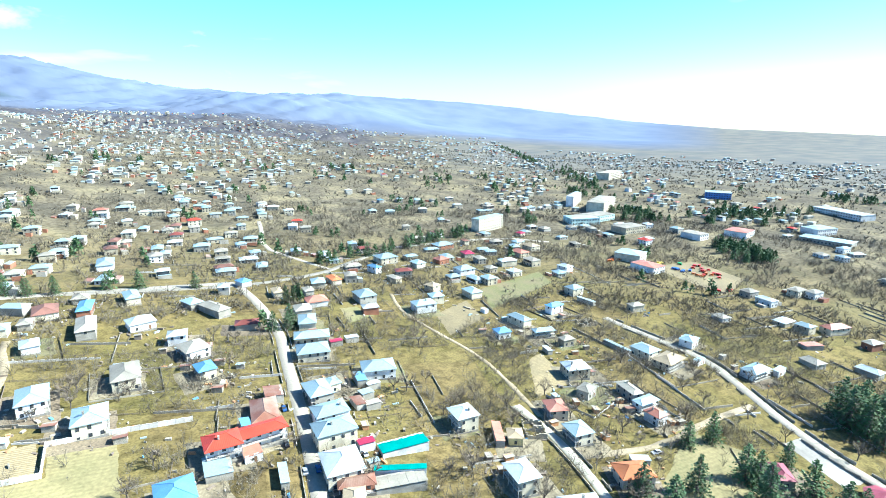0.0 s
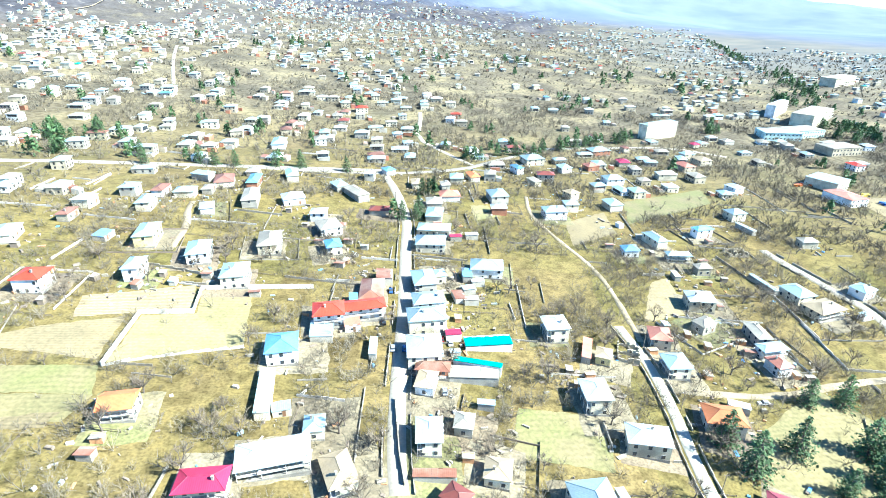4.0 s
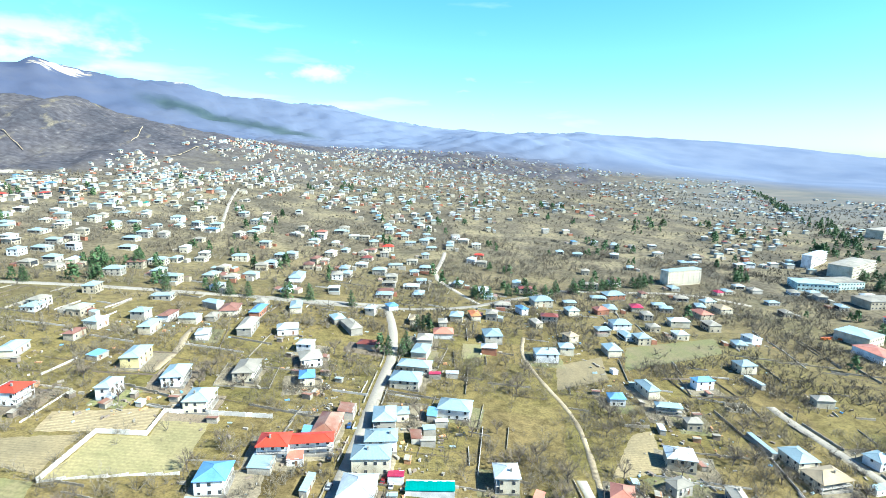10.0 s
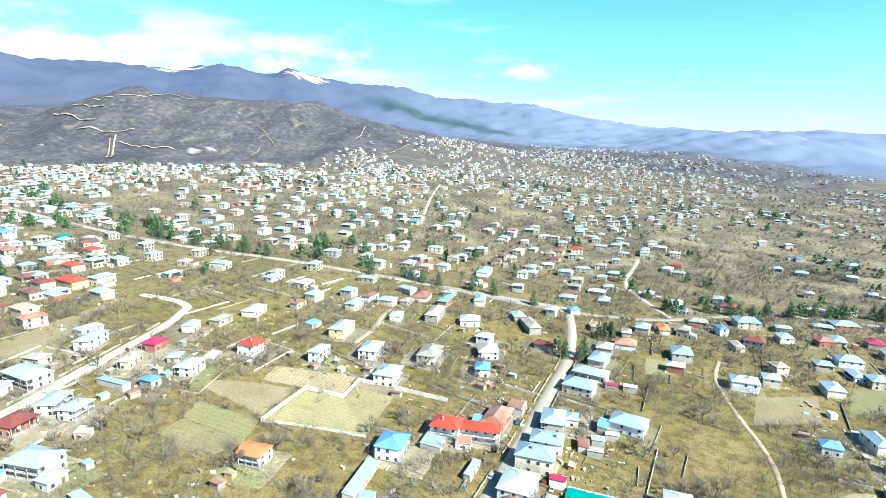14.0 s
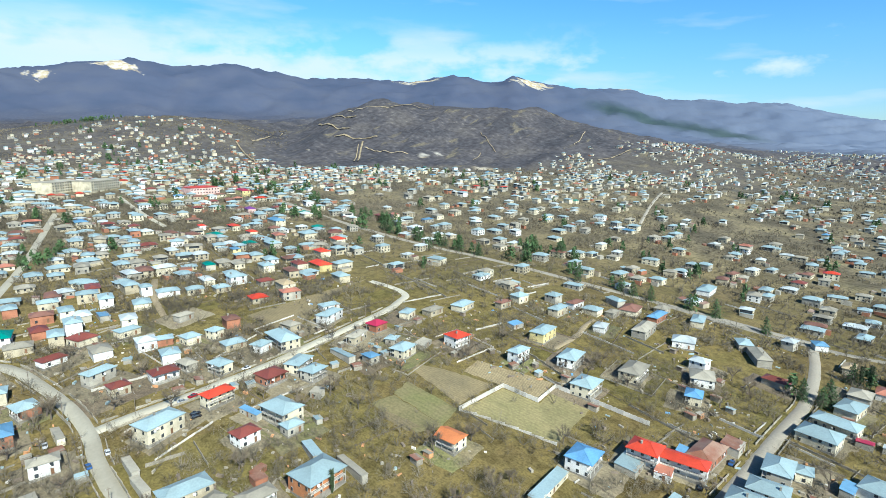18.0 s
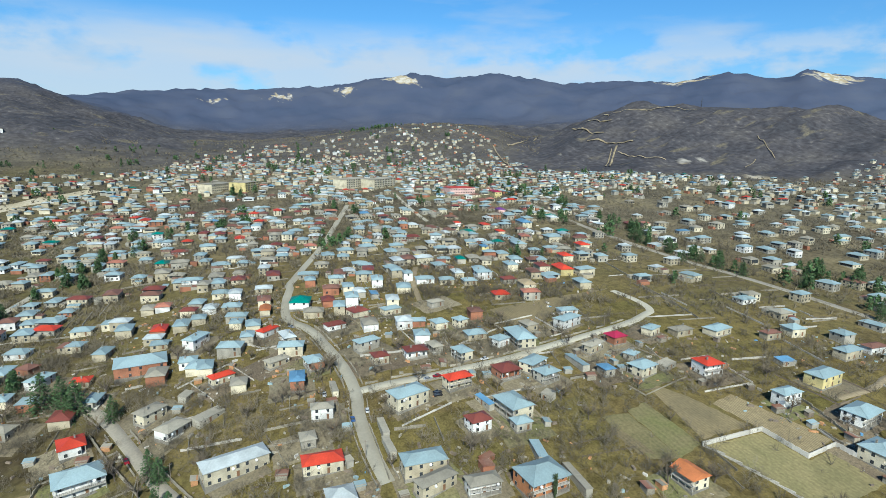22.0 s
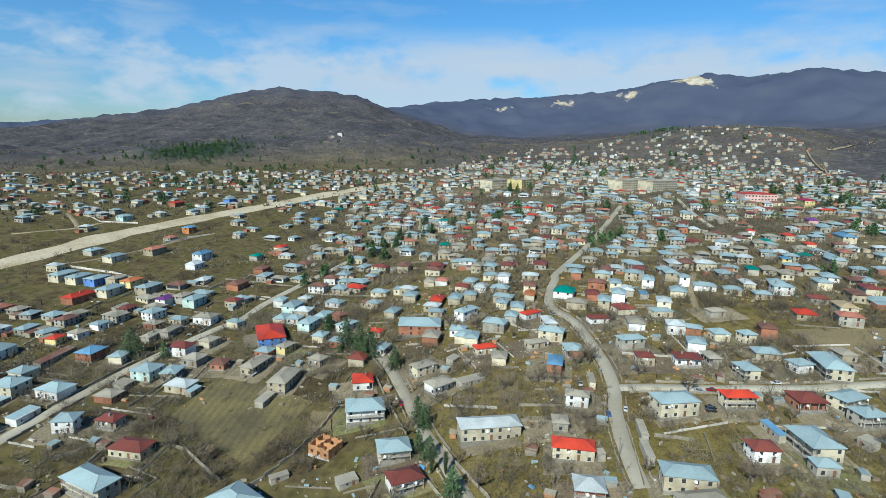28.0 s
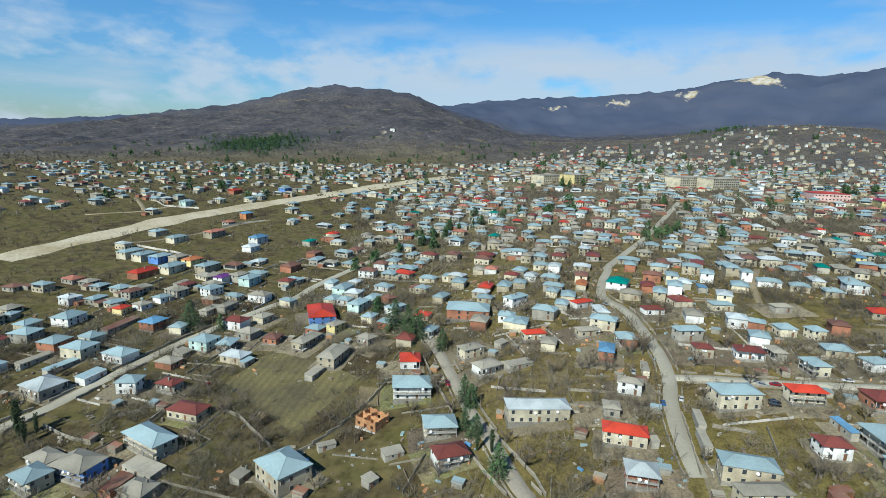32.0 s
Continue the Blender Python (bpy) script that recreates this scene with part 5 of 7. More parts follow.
house(-314.2, 169.9, 164, 9.1, 7.0, 4.5, "slate", "yellow", detail=0)
house(-307.6, 230.7, 164, 9.0, 7.0, 5, "blue", "yellow", detail=0)
house(-268.5, 138.5, 164, 8.7, 7.0, 6, "tin", "white", detail=0)
house(-441.2, 343.7, 164, 12.9, 9.3, 4.5, "purple", "pinkw", detail=0)
house(-354.9, 281.7, 164, 11.1, 8.0, 4, "red", "cream", detail=0)
house(-231.7, 251.0, 164, 18.1, 11.0, 4.5, "red", "yellow", detail=0)
house(-257.9, 277.4, 164, 13.7, 9.9, 4.5, "red", "cream", detail=0)
house(-280.3, 317.5, 164, 13.4, 9.6, 4.5, "red", "cream", detail=0)
house(-245.4, 87.7, 164, 12.0, 8.6, 6.5, "tin", "white", detail=0)
house(-376.9, 327.5, 164, 22.3, 11.0, 5, "blue", "cream", detail=0)
house(-381.2, 370.3, 164, 14.3, 10.3, 5, "white", "cream", detail=0)
house(-287.3, 194.2, 164, 10.7, 7.7, 4, "green", "grey", detail=0)
house(-405.2, 262.9, 164, 8.5, 7.0, 4, "red", "white", detail=0)
house(-213.3, 202.5, 164, 13.6, 9.8, 5, "tan", "cream", detail=0)
house(-200.9, 241.6, 164, 13.0, 9.4, 4.5, "tin", "stone", detail=0)
house(-254.9, 219.5, 164, 12.5, 9.0, 5, "tin", "cream", detail=0)
house(-306.1, 266.4, 164, 15.4, 11.0, 4.5, "tin", "grey", detail=0)
house(-241.7, 239.4, 164, 13.2, 9.5, 5, "darkred", "cream", detail=0)
house(-532.0, 400.4, 164, 26.3, 11.0, 7, "crimson", "yellow", detail=0)
house(-520.7, -282.6, 164, 13.2, 9.5, 6, "blue", "orange", detail=0)
house(-426.4, -231.6, 164, 16.8, 11.0, 6, "blue", "white", detail=0)
house(-396.8, -226.4, 164, 14.2, 10.2, 4.5, "white", "white", detail=0)
house(-341.5, -171.9, 164, 15.1, 10.9, 4.5, "brown", "brick", detail=0)
house(-310.4, -271.9, 164, 20.9, 11.0, 4.5, "red", "brick", detail=0)
house(-324.1, -257.7, 164, 18.1, 11.0, 5.5, "tin", "cream", detail=0)
house(-358.9, -313.0, 164, 19.5, 11.0, 5.5, "tin", "cream", detail=0)
house(-352.7, -297.2, 164, 17.4, 11.0, 5.5, "tin", "cream", detail=0)
house(-348.6, -281.3, 164, 16.1, 11.0, 5.5, "tin", "blue", detail=0)
house(-345.1, -253.0, 164, 14.8, 10.7, 5, "orange", "yellow", detail=0)
house(-350.8, -267.6, 164, 13.6, 9.8, 5, "slate", "stone", detail=0)
house(-330.3, -233.1, 164, 17.8, 11.0, 5.5, "tin", "stone", detail=0)
house(-461.2, -169.4, 164, 13.6, 9.8, 4.5, "red", "cream", detail=0)
house(-427.5, -183.2, 164, 12.1, 8.7, 4.5, "green", "grey", detail=0)
house(-384.2, -165.6, 164, 13.3, 9.6, 4.5, "brown", "brick", detail=0)
house(-304.5, -209.0, 164, 12.4, 8.9, 5, "purple", "white", detail=0)
house(-303.5, -188.9, 164, 14.1, 10.2, 5.5, "tin", "mint", detail=0)
house(-311.1, -200.0, 164, 13.1, 9.4, 5, "slate", "grey", detail=0)
house(-289.1, -117.3, 164, 14.7, 10.5, 5.5, "tin", "mint", detail=0)
house(-440.2, -280.6, 164, 19.8, 11.0, 5.5, "salmon", "stone", detail=0)
house(-413.9, -303.7, 164, 17.5, 11.0, 5, "tin", "cream", detail=0)
house(-431.2, -332.0, 164, 14.5, 10.4, 4.5, "tin", "grey", detail=0)
house(-641.3, -348.7, 164, 18.1, 11.0, 4.5, "red", "brick", detail=0)
house(-672.6, -291.8, 164, 16.9, 11.0, 5.5, "tin", "blue", detail=0)
house(-558.2, -370.7, 164, 15.4, 11.0, 5, "tin", "mint", detail=0)

block(399.6, 494.7, 13, 44.8, 11.3, 16, "tin", "cream")
block(629.6, 571.2, 30, 52.7, 11.0, 15, "white", "white")
block(568.2, 477.6, 0, 54.2, 25.0, 8, "slate", "mint")
block(-677.3, 248.4, 120, 46.6, 25.0, 12, "slate", "cream")
block(-665.6, 286.8, 118, 48.7, 25.0, 12, "slate", "cream")
block(-714.9, 108.5, 136, 31.2, 25.0, 12, "slate", "yellow")
block(-575.3, 369.3, 84, 37.3, 25.0, 8, "red", "pinkw")
block(-735.4, 76.4, 129, 44.9, 25.0, 10, "slate", "cream")
block(656.1, 328.7, 9, 27.9, 25.0, 7, "salmon", "white")
block(865.7, 477.3, 123, 37.8, 25.0, 10, "tin", "blue")
block(881.4, 305.6, 70, 75.0, 24.9, 7, "white", "white")
block(746.9, 279.9, 166, 33.4, 22.7, 8, "tin", "white")
block(445.6, 325.0, 19, 22.2, 24.7, 8, "tin", "cream")
block(427.7, 292.4, 0, 16.7, 25.0, 6, "salmon", "white")
block(596.3, 350.0, 180, 17.1, 25.0, 7, "slate", "white")
block(553.5, 410.9, 177, 34.9, 23.0, 8, "slate", "stone")
block(540.4, 474.3, 160, 39.5, 25.0, 8, "tin", "mint")
block(639.4, 526.2, 27, 73.0, 24.7, 14, "slate", "cream")
block(904.3, 729.5, 18, 68.7, 25.0, 14, "slate", "cream")
block(709.4, 255.0, 96, 51.8, 22.9, 5, "tin", "grey")
block(-1393.0, -253.0, 6, 22.0, 12.0, 9, "slate", "white")

# outside stair of the orange-roofed house by the walled field
owner = min((o for o in scene.objects if o.name.startswith("house")), key=lambda o: (o.location.xy - Vector((-34.3, 134.0))).length)
bm = bmesh.new()
box(bm, 4.7, 7.0, -2.0, 1.6, 2.55, 2.75)
for q in range(12):
    box(bm, 5.4, 6.8, -2.0 - (q + 1) * 0.29, -2.0 - q * 0.29, -0.6, 2.55 - q * 0.21)
part("stair", bm, m_concrete, owner)
for sx, sy in ((6.9, -1.9), (6.9, 1.5), (4.9, 1.5)):
    bm = bmesh.new()
    box(bm, sx - 0.1, sx + 0.1, sy - 0.1, sy + 0.1, -1, 4.6)
    part("post", bm, m_concrete, owner)
KEEP = np.array(KEEP_OFF)

# an unfinished brick house: bare walls with open doorways and no roof
def unfinished(x, y, rot, w, d, h):
    th = tagged(new("unfinished_house", None), "roofless unfinished house of raw orange brick", "house")
    th.matrix_world = pose(x, y, ground_at(x, y), 0, 0, rot)
    bm = bmesh.new()
    box(bm, -w / 2 - 0.2, w / 2 + 0.2, -d / 2 - 0.2, d / 2 + 0.2, -3.0, 0.3)
    part("foundation", bm, m_concrete, th)
    for turn, run, out in ((0, w, d / 2), (180, w, d / 2), (90, d, w / 2), (270, d, w / 2), (0, w, 0.0), (90, d, -1.0)):
        bm = bmesh.new()
        n_ = 3
        for q in range(n_):
            u0, u1 = -run / 2 + q * run / n_, -run / 2 + (q + 1) * run / n_
            box(bm, u0, u0 + run / n_ * 0.32, -out - 0.15, -out + 0.15, 0.3, h - pick.uniform(0, 0.3))
            box(bm, u1 - run / n_ * 0.28, u1, -out - 0.15, -out + 0.15, 0.3, h - pick.uniform(0, 0.3))
            if q != 1:
                box(bm, u0 + run / n_ * 0.32, u1 - run / n_ * 0.28, -out - 0.15, -out + 0.15, 0.3, 1.2)
            box(bm, u0 + run / n_ * 0.32, u1 - run / n_ * 0.28, -out - 0.15, -out + 0.15, 2.5, h - pick.uniform(0.3, 0.8))
        wl_ = part("brick_wall", bm, m_brick, th)
        wl_.matrix_basis = pose(0, 0, 0, 0, 0, turn)


def ruin(x, y, rot, w, d):
    th = tagged(new("ruin", None), "broken roofless walls of an abandoned stone house", "ruin")
    th.matrix_world = pose(x, y, ground_at(x, y), 0, 0, rot)
    for turn, run, out in ((0, w, d / 2), (180, w, d / 2), (90, d, w / 2), (270, d, w / 2), (90, d, 0.0)):
        bm = bmesh.new()
        n_ = int(run / 1.1)
        line = [(-run / 2, -2.0)]
        for q in range(n_):
            top = pick.uniform(0.7, 2.7)
            line += [(-run / 2 + (q + 0.03) * run / n_, top), (-run / 2 + (q + 0.97) * run / n_, top + pick.uniform(-0.2, 0.2))]
        line.append((run / 2, -2.0))
        face = bm.faces.new([bm.verts.new((u, -out - 0.25, zz)) for u, zz in line])
        up = bmesh.ops.extrude_face_region(bm, geom=[face])
        bmesh.ops.translate(bm, vec=(0, 0.5, 0), verts=[v for v in up["geom"] if isinstance(v, bmesh.types.BMVert)])
        bmesh.ops.recalc_face_normals(bm, faces=bm.faces[:])
        wl_ = part("stone_wall", bm, m_wall["stone"], th)
        wl_.matrix_basis = pose(0, 0, 0, 0, 0, turn)


KEEP_OFF.append((-130.6, -67.2, 8))
unfinished(-130.6, -67.2, 60, 10.0, 8.5, 4.6)
ruin(264, 221, 165, 11, 8)
ruin(143, 142, 60, 11, 8)
# park pavilion with an eight-sided roof
th = tagged(new("pavilion", None), "open park pavilion under an eight-sided pink metal roof", "pavilion")
th.matrix_world = pose(237, 49.6, ground_at(237, 49.6))
bm = bmesh.new()
bmesh.ops.create_cone(bm, cap_ends=True, segments=8, radius1=7.5, radius2=0.5, depth=2.6, matrix=Matrix.Translation((0, 0, 4.6)))
part("roof", bm, m_roof["pink"], th)
bm = bmesh.new()
bmesh.ops.create_cone(bm, cap_ends=True, segments=8, radius1=6.8, radius2=6.8, depth=2.4, matrix=Matrix.Translation((0, 0, -0.8)))
part("floor_slab", bm, m_concrete, th)
for q in range(8):
    bm = bmesh.new()
    a = radians(q * 45)
    bmesh.ops.create_cone(bm, cap_ends=True, segments=8, radius1=0.14, radius2=0.14, depth=3.2, matrix=Matrix.Translation((6.3 * math.cos(a), 6.3 * math.sin(a), 1.9)))
    part("post", bm, m_frame, th)
KEEP_OFF.append((237, 49.6, 8))

# ---- walls of gardens and streets ----
def wall_section(name, mat, length, height_, thick, cap):
    bm = bmesh.new()
    box(bm, -length / 2, length / 2, -thick / 2, thick / 2, -0.9, height_)
    if cap:
        box(bm, -length / 2 - 0.02, -length / 2 + 0.3, -thick / 2 - 0.06, thick / 2 + 0.06, -0.9, height_ + 0.15)
        box(bm, -length / 2, length / 2, -thick / 2 - 0.05, thick / 2 + 0.05, height_ - 0.12, height_ + 0.02)
    else:
        for v in bm.verts:
            v.co += Vector((0, pick.uniform(-0.04, 0.04), pick.uniform(-0.1, 0.1)))
    me = bpy.data.meshes.new(name)
    bm.to_mesh(me)
    bm.free()
    me.materials.append(mat)
    return me


PANEL = {}


def garden_wall(points, height_, kind, skip=0.0):
    key = (kind, height_)
    if key not in PANEL:
        PANEL[key] = wall_section("panel" if kind == "white" else "stone_section", m_concrete if kind in ("white", "low") else m_rubble, 3.0 if kind == "white" else 6.0, height_, 0.2 if kind == "white" else 0.32, kind == "white")
    label = {"white": "whitish concrete panel wall with posts round a field", "low": "low pale concrete garden wall", "stone": "grey rubble garden wall"}[kind]
    th = tagged(new("garden_wall", None), label, "wall", "garden walls")
    th.matrix_world = pose(points[0][0], points[0][1], ground_at(*points[0]))
    inv = th.matrix_world.inverted()
    for p, q in zip(points, points[1:]):
        run = math.hypot(q[0] - p[0], q[1] - p[1])
        unit = 3.0 if kind == "white" else 6.0
        n_ = max(1, round(run / unit))
        a = math.degrees(math.atan2(q[1] - p[1], q[0] - p[0]))
        for s in range(n_):
            if skip and pick.random() < skip:
                continue
            f = (s + 0.5) / n_
            x, y = p[0] + (q[0] - p[0]) * f, p[1] + (q[1] - p[1]) * f
            if skip and not clear(x, y, 0.3, roads=False, fields=False):
                continue
            put("panel" if kind == "white" else "section", PANEL[key], th, "", inv @ pose(x, y, ground_at(x, y), 0, 0, a) @ Matrix.Diagonal((run / n_ / unit, 1, 1, 1)))
    return th


garden_wall([(-45.2, 156.6), (-40.0, 187.3), (-21.4, 186.4), (-20.4, 204.0), (-1.7, 203.8), (24.3, 202.3)], 2.0, "white")
garden_wall([(-45.1, 156.9), (-37.2, 158.7), (-18.3, 161.1), (-1.8, 162.2)], 1.0, "low")
garden_wall([(-162.6, -67.2), (-147.2, -72.0), (-130.3, -80.0), (-118.4, -88.0), (-112.7, -92.6)], 1.6, "stone")
garden_wall([(-124.1, -199.6), (-119.0, -188.1), (-116.4, -180.4), (-116.6, -174.9)], 1.5, "stone")
garden_wall([(-141.0, -132.6), (-137.2, -124.8), (-127.7, -114.9), (-117.9, -104.3)], 1.5, "stone")
garden_wall([(-109.4, -44.2), (-98.9, -47.1), (-90.2, -49.7)], 1.4, "stone")
garden_wall([(-105.5, -27.2), (-95.9, -22.5), (-85.7, -16.5)], 1.4, "stone")
garden_wall([(-123.0, -21.0), (-113.5, -17.2), (-93.3, -7.1), (-84.2, -4.6)], 1.4, "stone")
garden_wall([(-142.8, -165.2), (-138.1, -167.9), (-133.3, -174.6)], 1.5, "stone")
garden_wall([(-185.9, -52.2), (-162.9, -45.5), (-134.0, -35.3)], 1.6, "stone")
garden_wall([(189.4, 202.5), (201.9, 201.4)], 1.5, "stone")
garden_wall([(129.7, 67.0), (189.5, 33.0), (222.7, 34.2)], 1.8, "white")
garden_wall([(46.7, 129.3), (43.8, 106.2), (43.3, 96.0)], 1.5, "stone")
garden_wall([(112.9, 109.0), (110.4, 98.7)], 1.4, "stone")
garden_wall([(248.3, 218.6), (247.4, 195.4), (249.7, 178.4)], 1.3, "stone")
garden_wall([(293.4, 154.1), (285.9, 132.8)], 1.5, "stone")
garden_wall([(-173.0, 51.6), (-159.3, 51.1)], 1.3, "stone")
garden_wall([(-123.4, 49.3), (-111.5, 47.5), (-89.7, 43.4)], 1.3, "stone")
garden_wall([(-114.1, 56.6), (-109.6, 68.7)], 1.3, "stone")
garden_wall([(-476.3, -289.9), (-497.7, -275.7), (-514.4, -259.1)], 1.6, "low")
garden_wall([(-390.7, -327.6), (-376.7, -284.7), (-343.5, -229.0)], 1.8, "low")
garden_wall([(-585.3, -435.0), (-543.9, -390.3), (-545.9, -349.7)], 1.6, "low")
garden_wall([(-45.6, 227.8), (-28.2, 220.2), (-11.4, 211.5)], 1.3, "stone")

KEEP = np.array(KEEP_OFF)
FENCE = [wall_section("fence_side", mt, 1.0, hh, 0.10, False) for mt, hh in ((m_rubble, 0.7), (m_rubble, 0.8), (m_concrete, 0.9), (m_wood, 0.8))]
for ob in [o for o in scene.objects if o.name.split(".")[0] == "house"]:
    x, y, z = ob.location
    if math.hypot(x - HUB[0], y - HUB[1]) > 340 or pick.random() < 0.68 or (-80 < x < 8 and 120 < y < 215):
        continue
    rot = math.degrees(ob.rotation_euler.z)
    th = tagged(new("plot_fence", None), "weathered fence along the edge of a house plot", "fence", "plot fences")
    th.matrix_world = pose(x, y, z)
    half_u, half_v, off = pick.uniform(12, 17), pick.uniform(11, 15), pick.uniform(-4, 4)
    style = FENCE[pick.randrange(4)]
    for turn in (0, 90, 180, 270):
        if pick.random() < 0.45:
            continue
        run, out = (half_u, half_v) if turn % 180 == 0 else (half_v, half_u)
        n_ = 3
        for q in range(n_):
            c = pose(x, y, 0, 0, 0, rot + turn) @ Vector((-run + (q + 0.5) * 2 * run / n_ + (off if turn % 180 == 0 else 0), -out + (off if turn % 180 else 0), 0))
            way = pose(0, 0, 0, 0, 0, rot + turn) @ Vector((1, 0, 0))
            ends = [c - way * run / n_, c + way * run / n_]
            if not all(clear(e.x, e.y, 0.6, fields=False) for e in (c, *ends)):
                continue
            z0, z1 = ground_at(ends[0].x, ends[0].y), ground_at(ends[1].x, ends[1].y)
            tilt = -math.degrees(math.atan2(z1 - z0, 2 * run / n_))
            put("fence_side", style, th, "", th.matrix_world.inverted() @ pose(c.x, c.y, (z0 + z1) / 2, 0, tilt, rot + turn) @ Matrix.Diagonal((2 * run / n_, 1, 1, 1)))
    if not th.children:
        bpy.data.objects.remove(th)
KEEP = np.array(KEEP_OFF)
# walls and fences that line the nearer streets
for line, width, kind in ROADS:
    if width > 9 or kind == "gravel":
        continue
    dist = np.hypot(line[:, 0] - HUB[0], line[:, 1] - HUB[1])
    close = line[dist < 330]
    if len(close) < 6:
        continue
    way = np.gradient(close, axis=0)
    way /= np.maximum(np.hypot(*way.T), 1e-6)[:, None]
    for s in (-1, 1):
        edge = close + np.stack([-way[:, 1], way[:, 0]], 1) * s * (width / 2 + 1.3)
        free = np.array([np.min(np.hypot(ROAD_POINTS[:, 0] - p[0], ROAD_POINTS[:, 1] - p[1]) - ROAD_POINTS[:, 2] / 2) > 0.7 for p in edge])
        if kind != "dirt":
            pts = [tuple(p) for p, ok in zip(edge, free) if ok]
            runs, cur = [], []
            for p in pts:
                if cur and math.hypot(p[0] - cur[-1][0], p[1] - cur[-1][1]) > 5:
                    runs.append(cur)
                    cur = []
                cur.append(p)
            for run in runs + [cur]:
                if len(run) > 3:
                    garden_wall(run[::2], pick.choice((0.9, 1.2)), "stone", 0.25)

# ---- yards ----
for ob in [o for o in scene.objects if o.name.split(".")[0] == "house"]:
    x, y, z = ob.location
    if math.hypot(x - HUB[0], y - HUB[1]) > 335:
        continue
    n_, lean, far_ = 32, pick.uniform(0, 6.283), pick.uniform(1.0, 4.0)
    rim, ru, rv = [], pick.uniform(8.5, 13.5), pick.uniform(7.5, 12.0)
    for q in range(n_):
        a = q * 2 * math.pi / n_
        square = 1 / max(abs(math.cos(a)), abs(math.sin(a)))
        rr = square * (1 + 0.10 * noise.noise(Vector((x + 5 * math.cos(a), y + 5 * math.sin(a), 2.0)) * 0.5))
        u, v_, b_ = rr * ru * math.cos(a), rr * rv * math.sin(a), ob.rotation_euler.z
        rim.append((x + u * math.cos(b_) - v_ * math.sin(b_) + far_ * math.cos(lean), y + u * math.sin(b_) + v_ * math.cos(b_) + far_ * math.sin(lean)))
    rows = []
    for f in (0.0, 0.35, 0.7, 0.95, 1.0):
        for px, py in rim:
            qx, qy = x + (px - x) * max(f, 0.02), y + (py - y) * max(f, 0.02)
            rows.append((qx, qy, ground_at(qx, qy) + (0.10 if f < 1 else -0.12)))
    f_ = [(k_ * n_ + q, k_ * n_ + (q + 1) % n_, (k_ + 1) * n_ + (q + 1) % n_, (k_ + 1) * n_ + q) for k_ in range(4) for q in range(n_)]
    me = sheet("yard", np.array(rows), np.array(f_), [SURFACE[pick.choice(("yard", "yard", "yard", "soil", "lawn"))]], smooth=True)
    if me.polygons[0].normal.z < 0:
        me.flip_normals()
    tagged(new("yard", me), "worn garden plot round a house", "yard", kind="structure")

outhouses = []
for mat, size, tall in ((m_wood, 2.2, 2.3), (m_rubble, 3.0, 2.4), (m_wall["grey"], 2.6, 2.2), (m_brick, 2.4, 2.0)):
    bm = bmesh.new()
    box(bm, -size * 0.7, size * 0.7, -size / 2, size / 2, -0.8, tall)
    th = part("outhouse", bm, mat, None)
    tagged(th, "small weathered outhouse in a garden", "outhouse", "garden outhouses")
    bm = bmesh.new()
    box(bm, -size * 0.8, size * 0.8, -size * 0.62, size * 0.62, tall, tall + 0.08)
    for v in bm.verts:
        v.co.z += 0.12 * v.co.y
    part("roof", bm, m_roof[("slate", "rust", "tin", "slate")[len(outhouses)]], th)
    outhouses.append(th)
made = 0
yard = random.Random(8)
homes = [tuple(o.location) for o in scene.objects if o.name.split(".")[0] == "house"]
while made < 330:
    hx, hy, hz = homes[yard.randrange(len(homes))]
    a, r = yard.uniform(0, 6.283), yard.uniform(9, 17)
    x, y = hx + r * math.cos(a), hy + r * math.sin(a)
    made += 1
    if math.hypot(x - HUB[0], y - HUB[1]) > 330 or not clear(x, y, 2.2):
        continue
    m = pose(x, y, ground_at(x, y), 0, 0, 75 + 90 * yard.randint(0, 1) + yard.uniform(-12, 12))
    ob = outhouses[made % 4]
    if made <= 4 or ob.location.length == 0:
        ob.matrix_basis = m
    else:
        copy_thing(ob, m)
    KEEP_OFF.append((x, y, 2.2))
    KEEP = np.array(KEEP_OFF)
for ob in outhouses:
    if ob.location.length == 0:
        for o in (*ob.children, ob):
            bpy.data.objects.remove(o)

# ---- the rest of the town ----
def roof_of(r, dense):
    names = ("tin", "slate", "white", "darkred", "brown", "red", "blue", "salmon", "green")
    share = (0.50, 0.17, 0.12, 0.06, 0.06, 0.03, 0.03, 0.02, 0.01) if dense else (0.46, 0.26, 0.20, 0.02, 0.03, 0.012, 0.012, 0.01, 0.001)
    return r.choices(names, share)[0]


town = random.Random(21)
sites = []
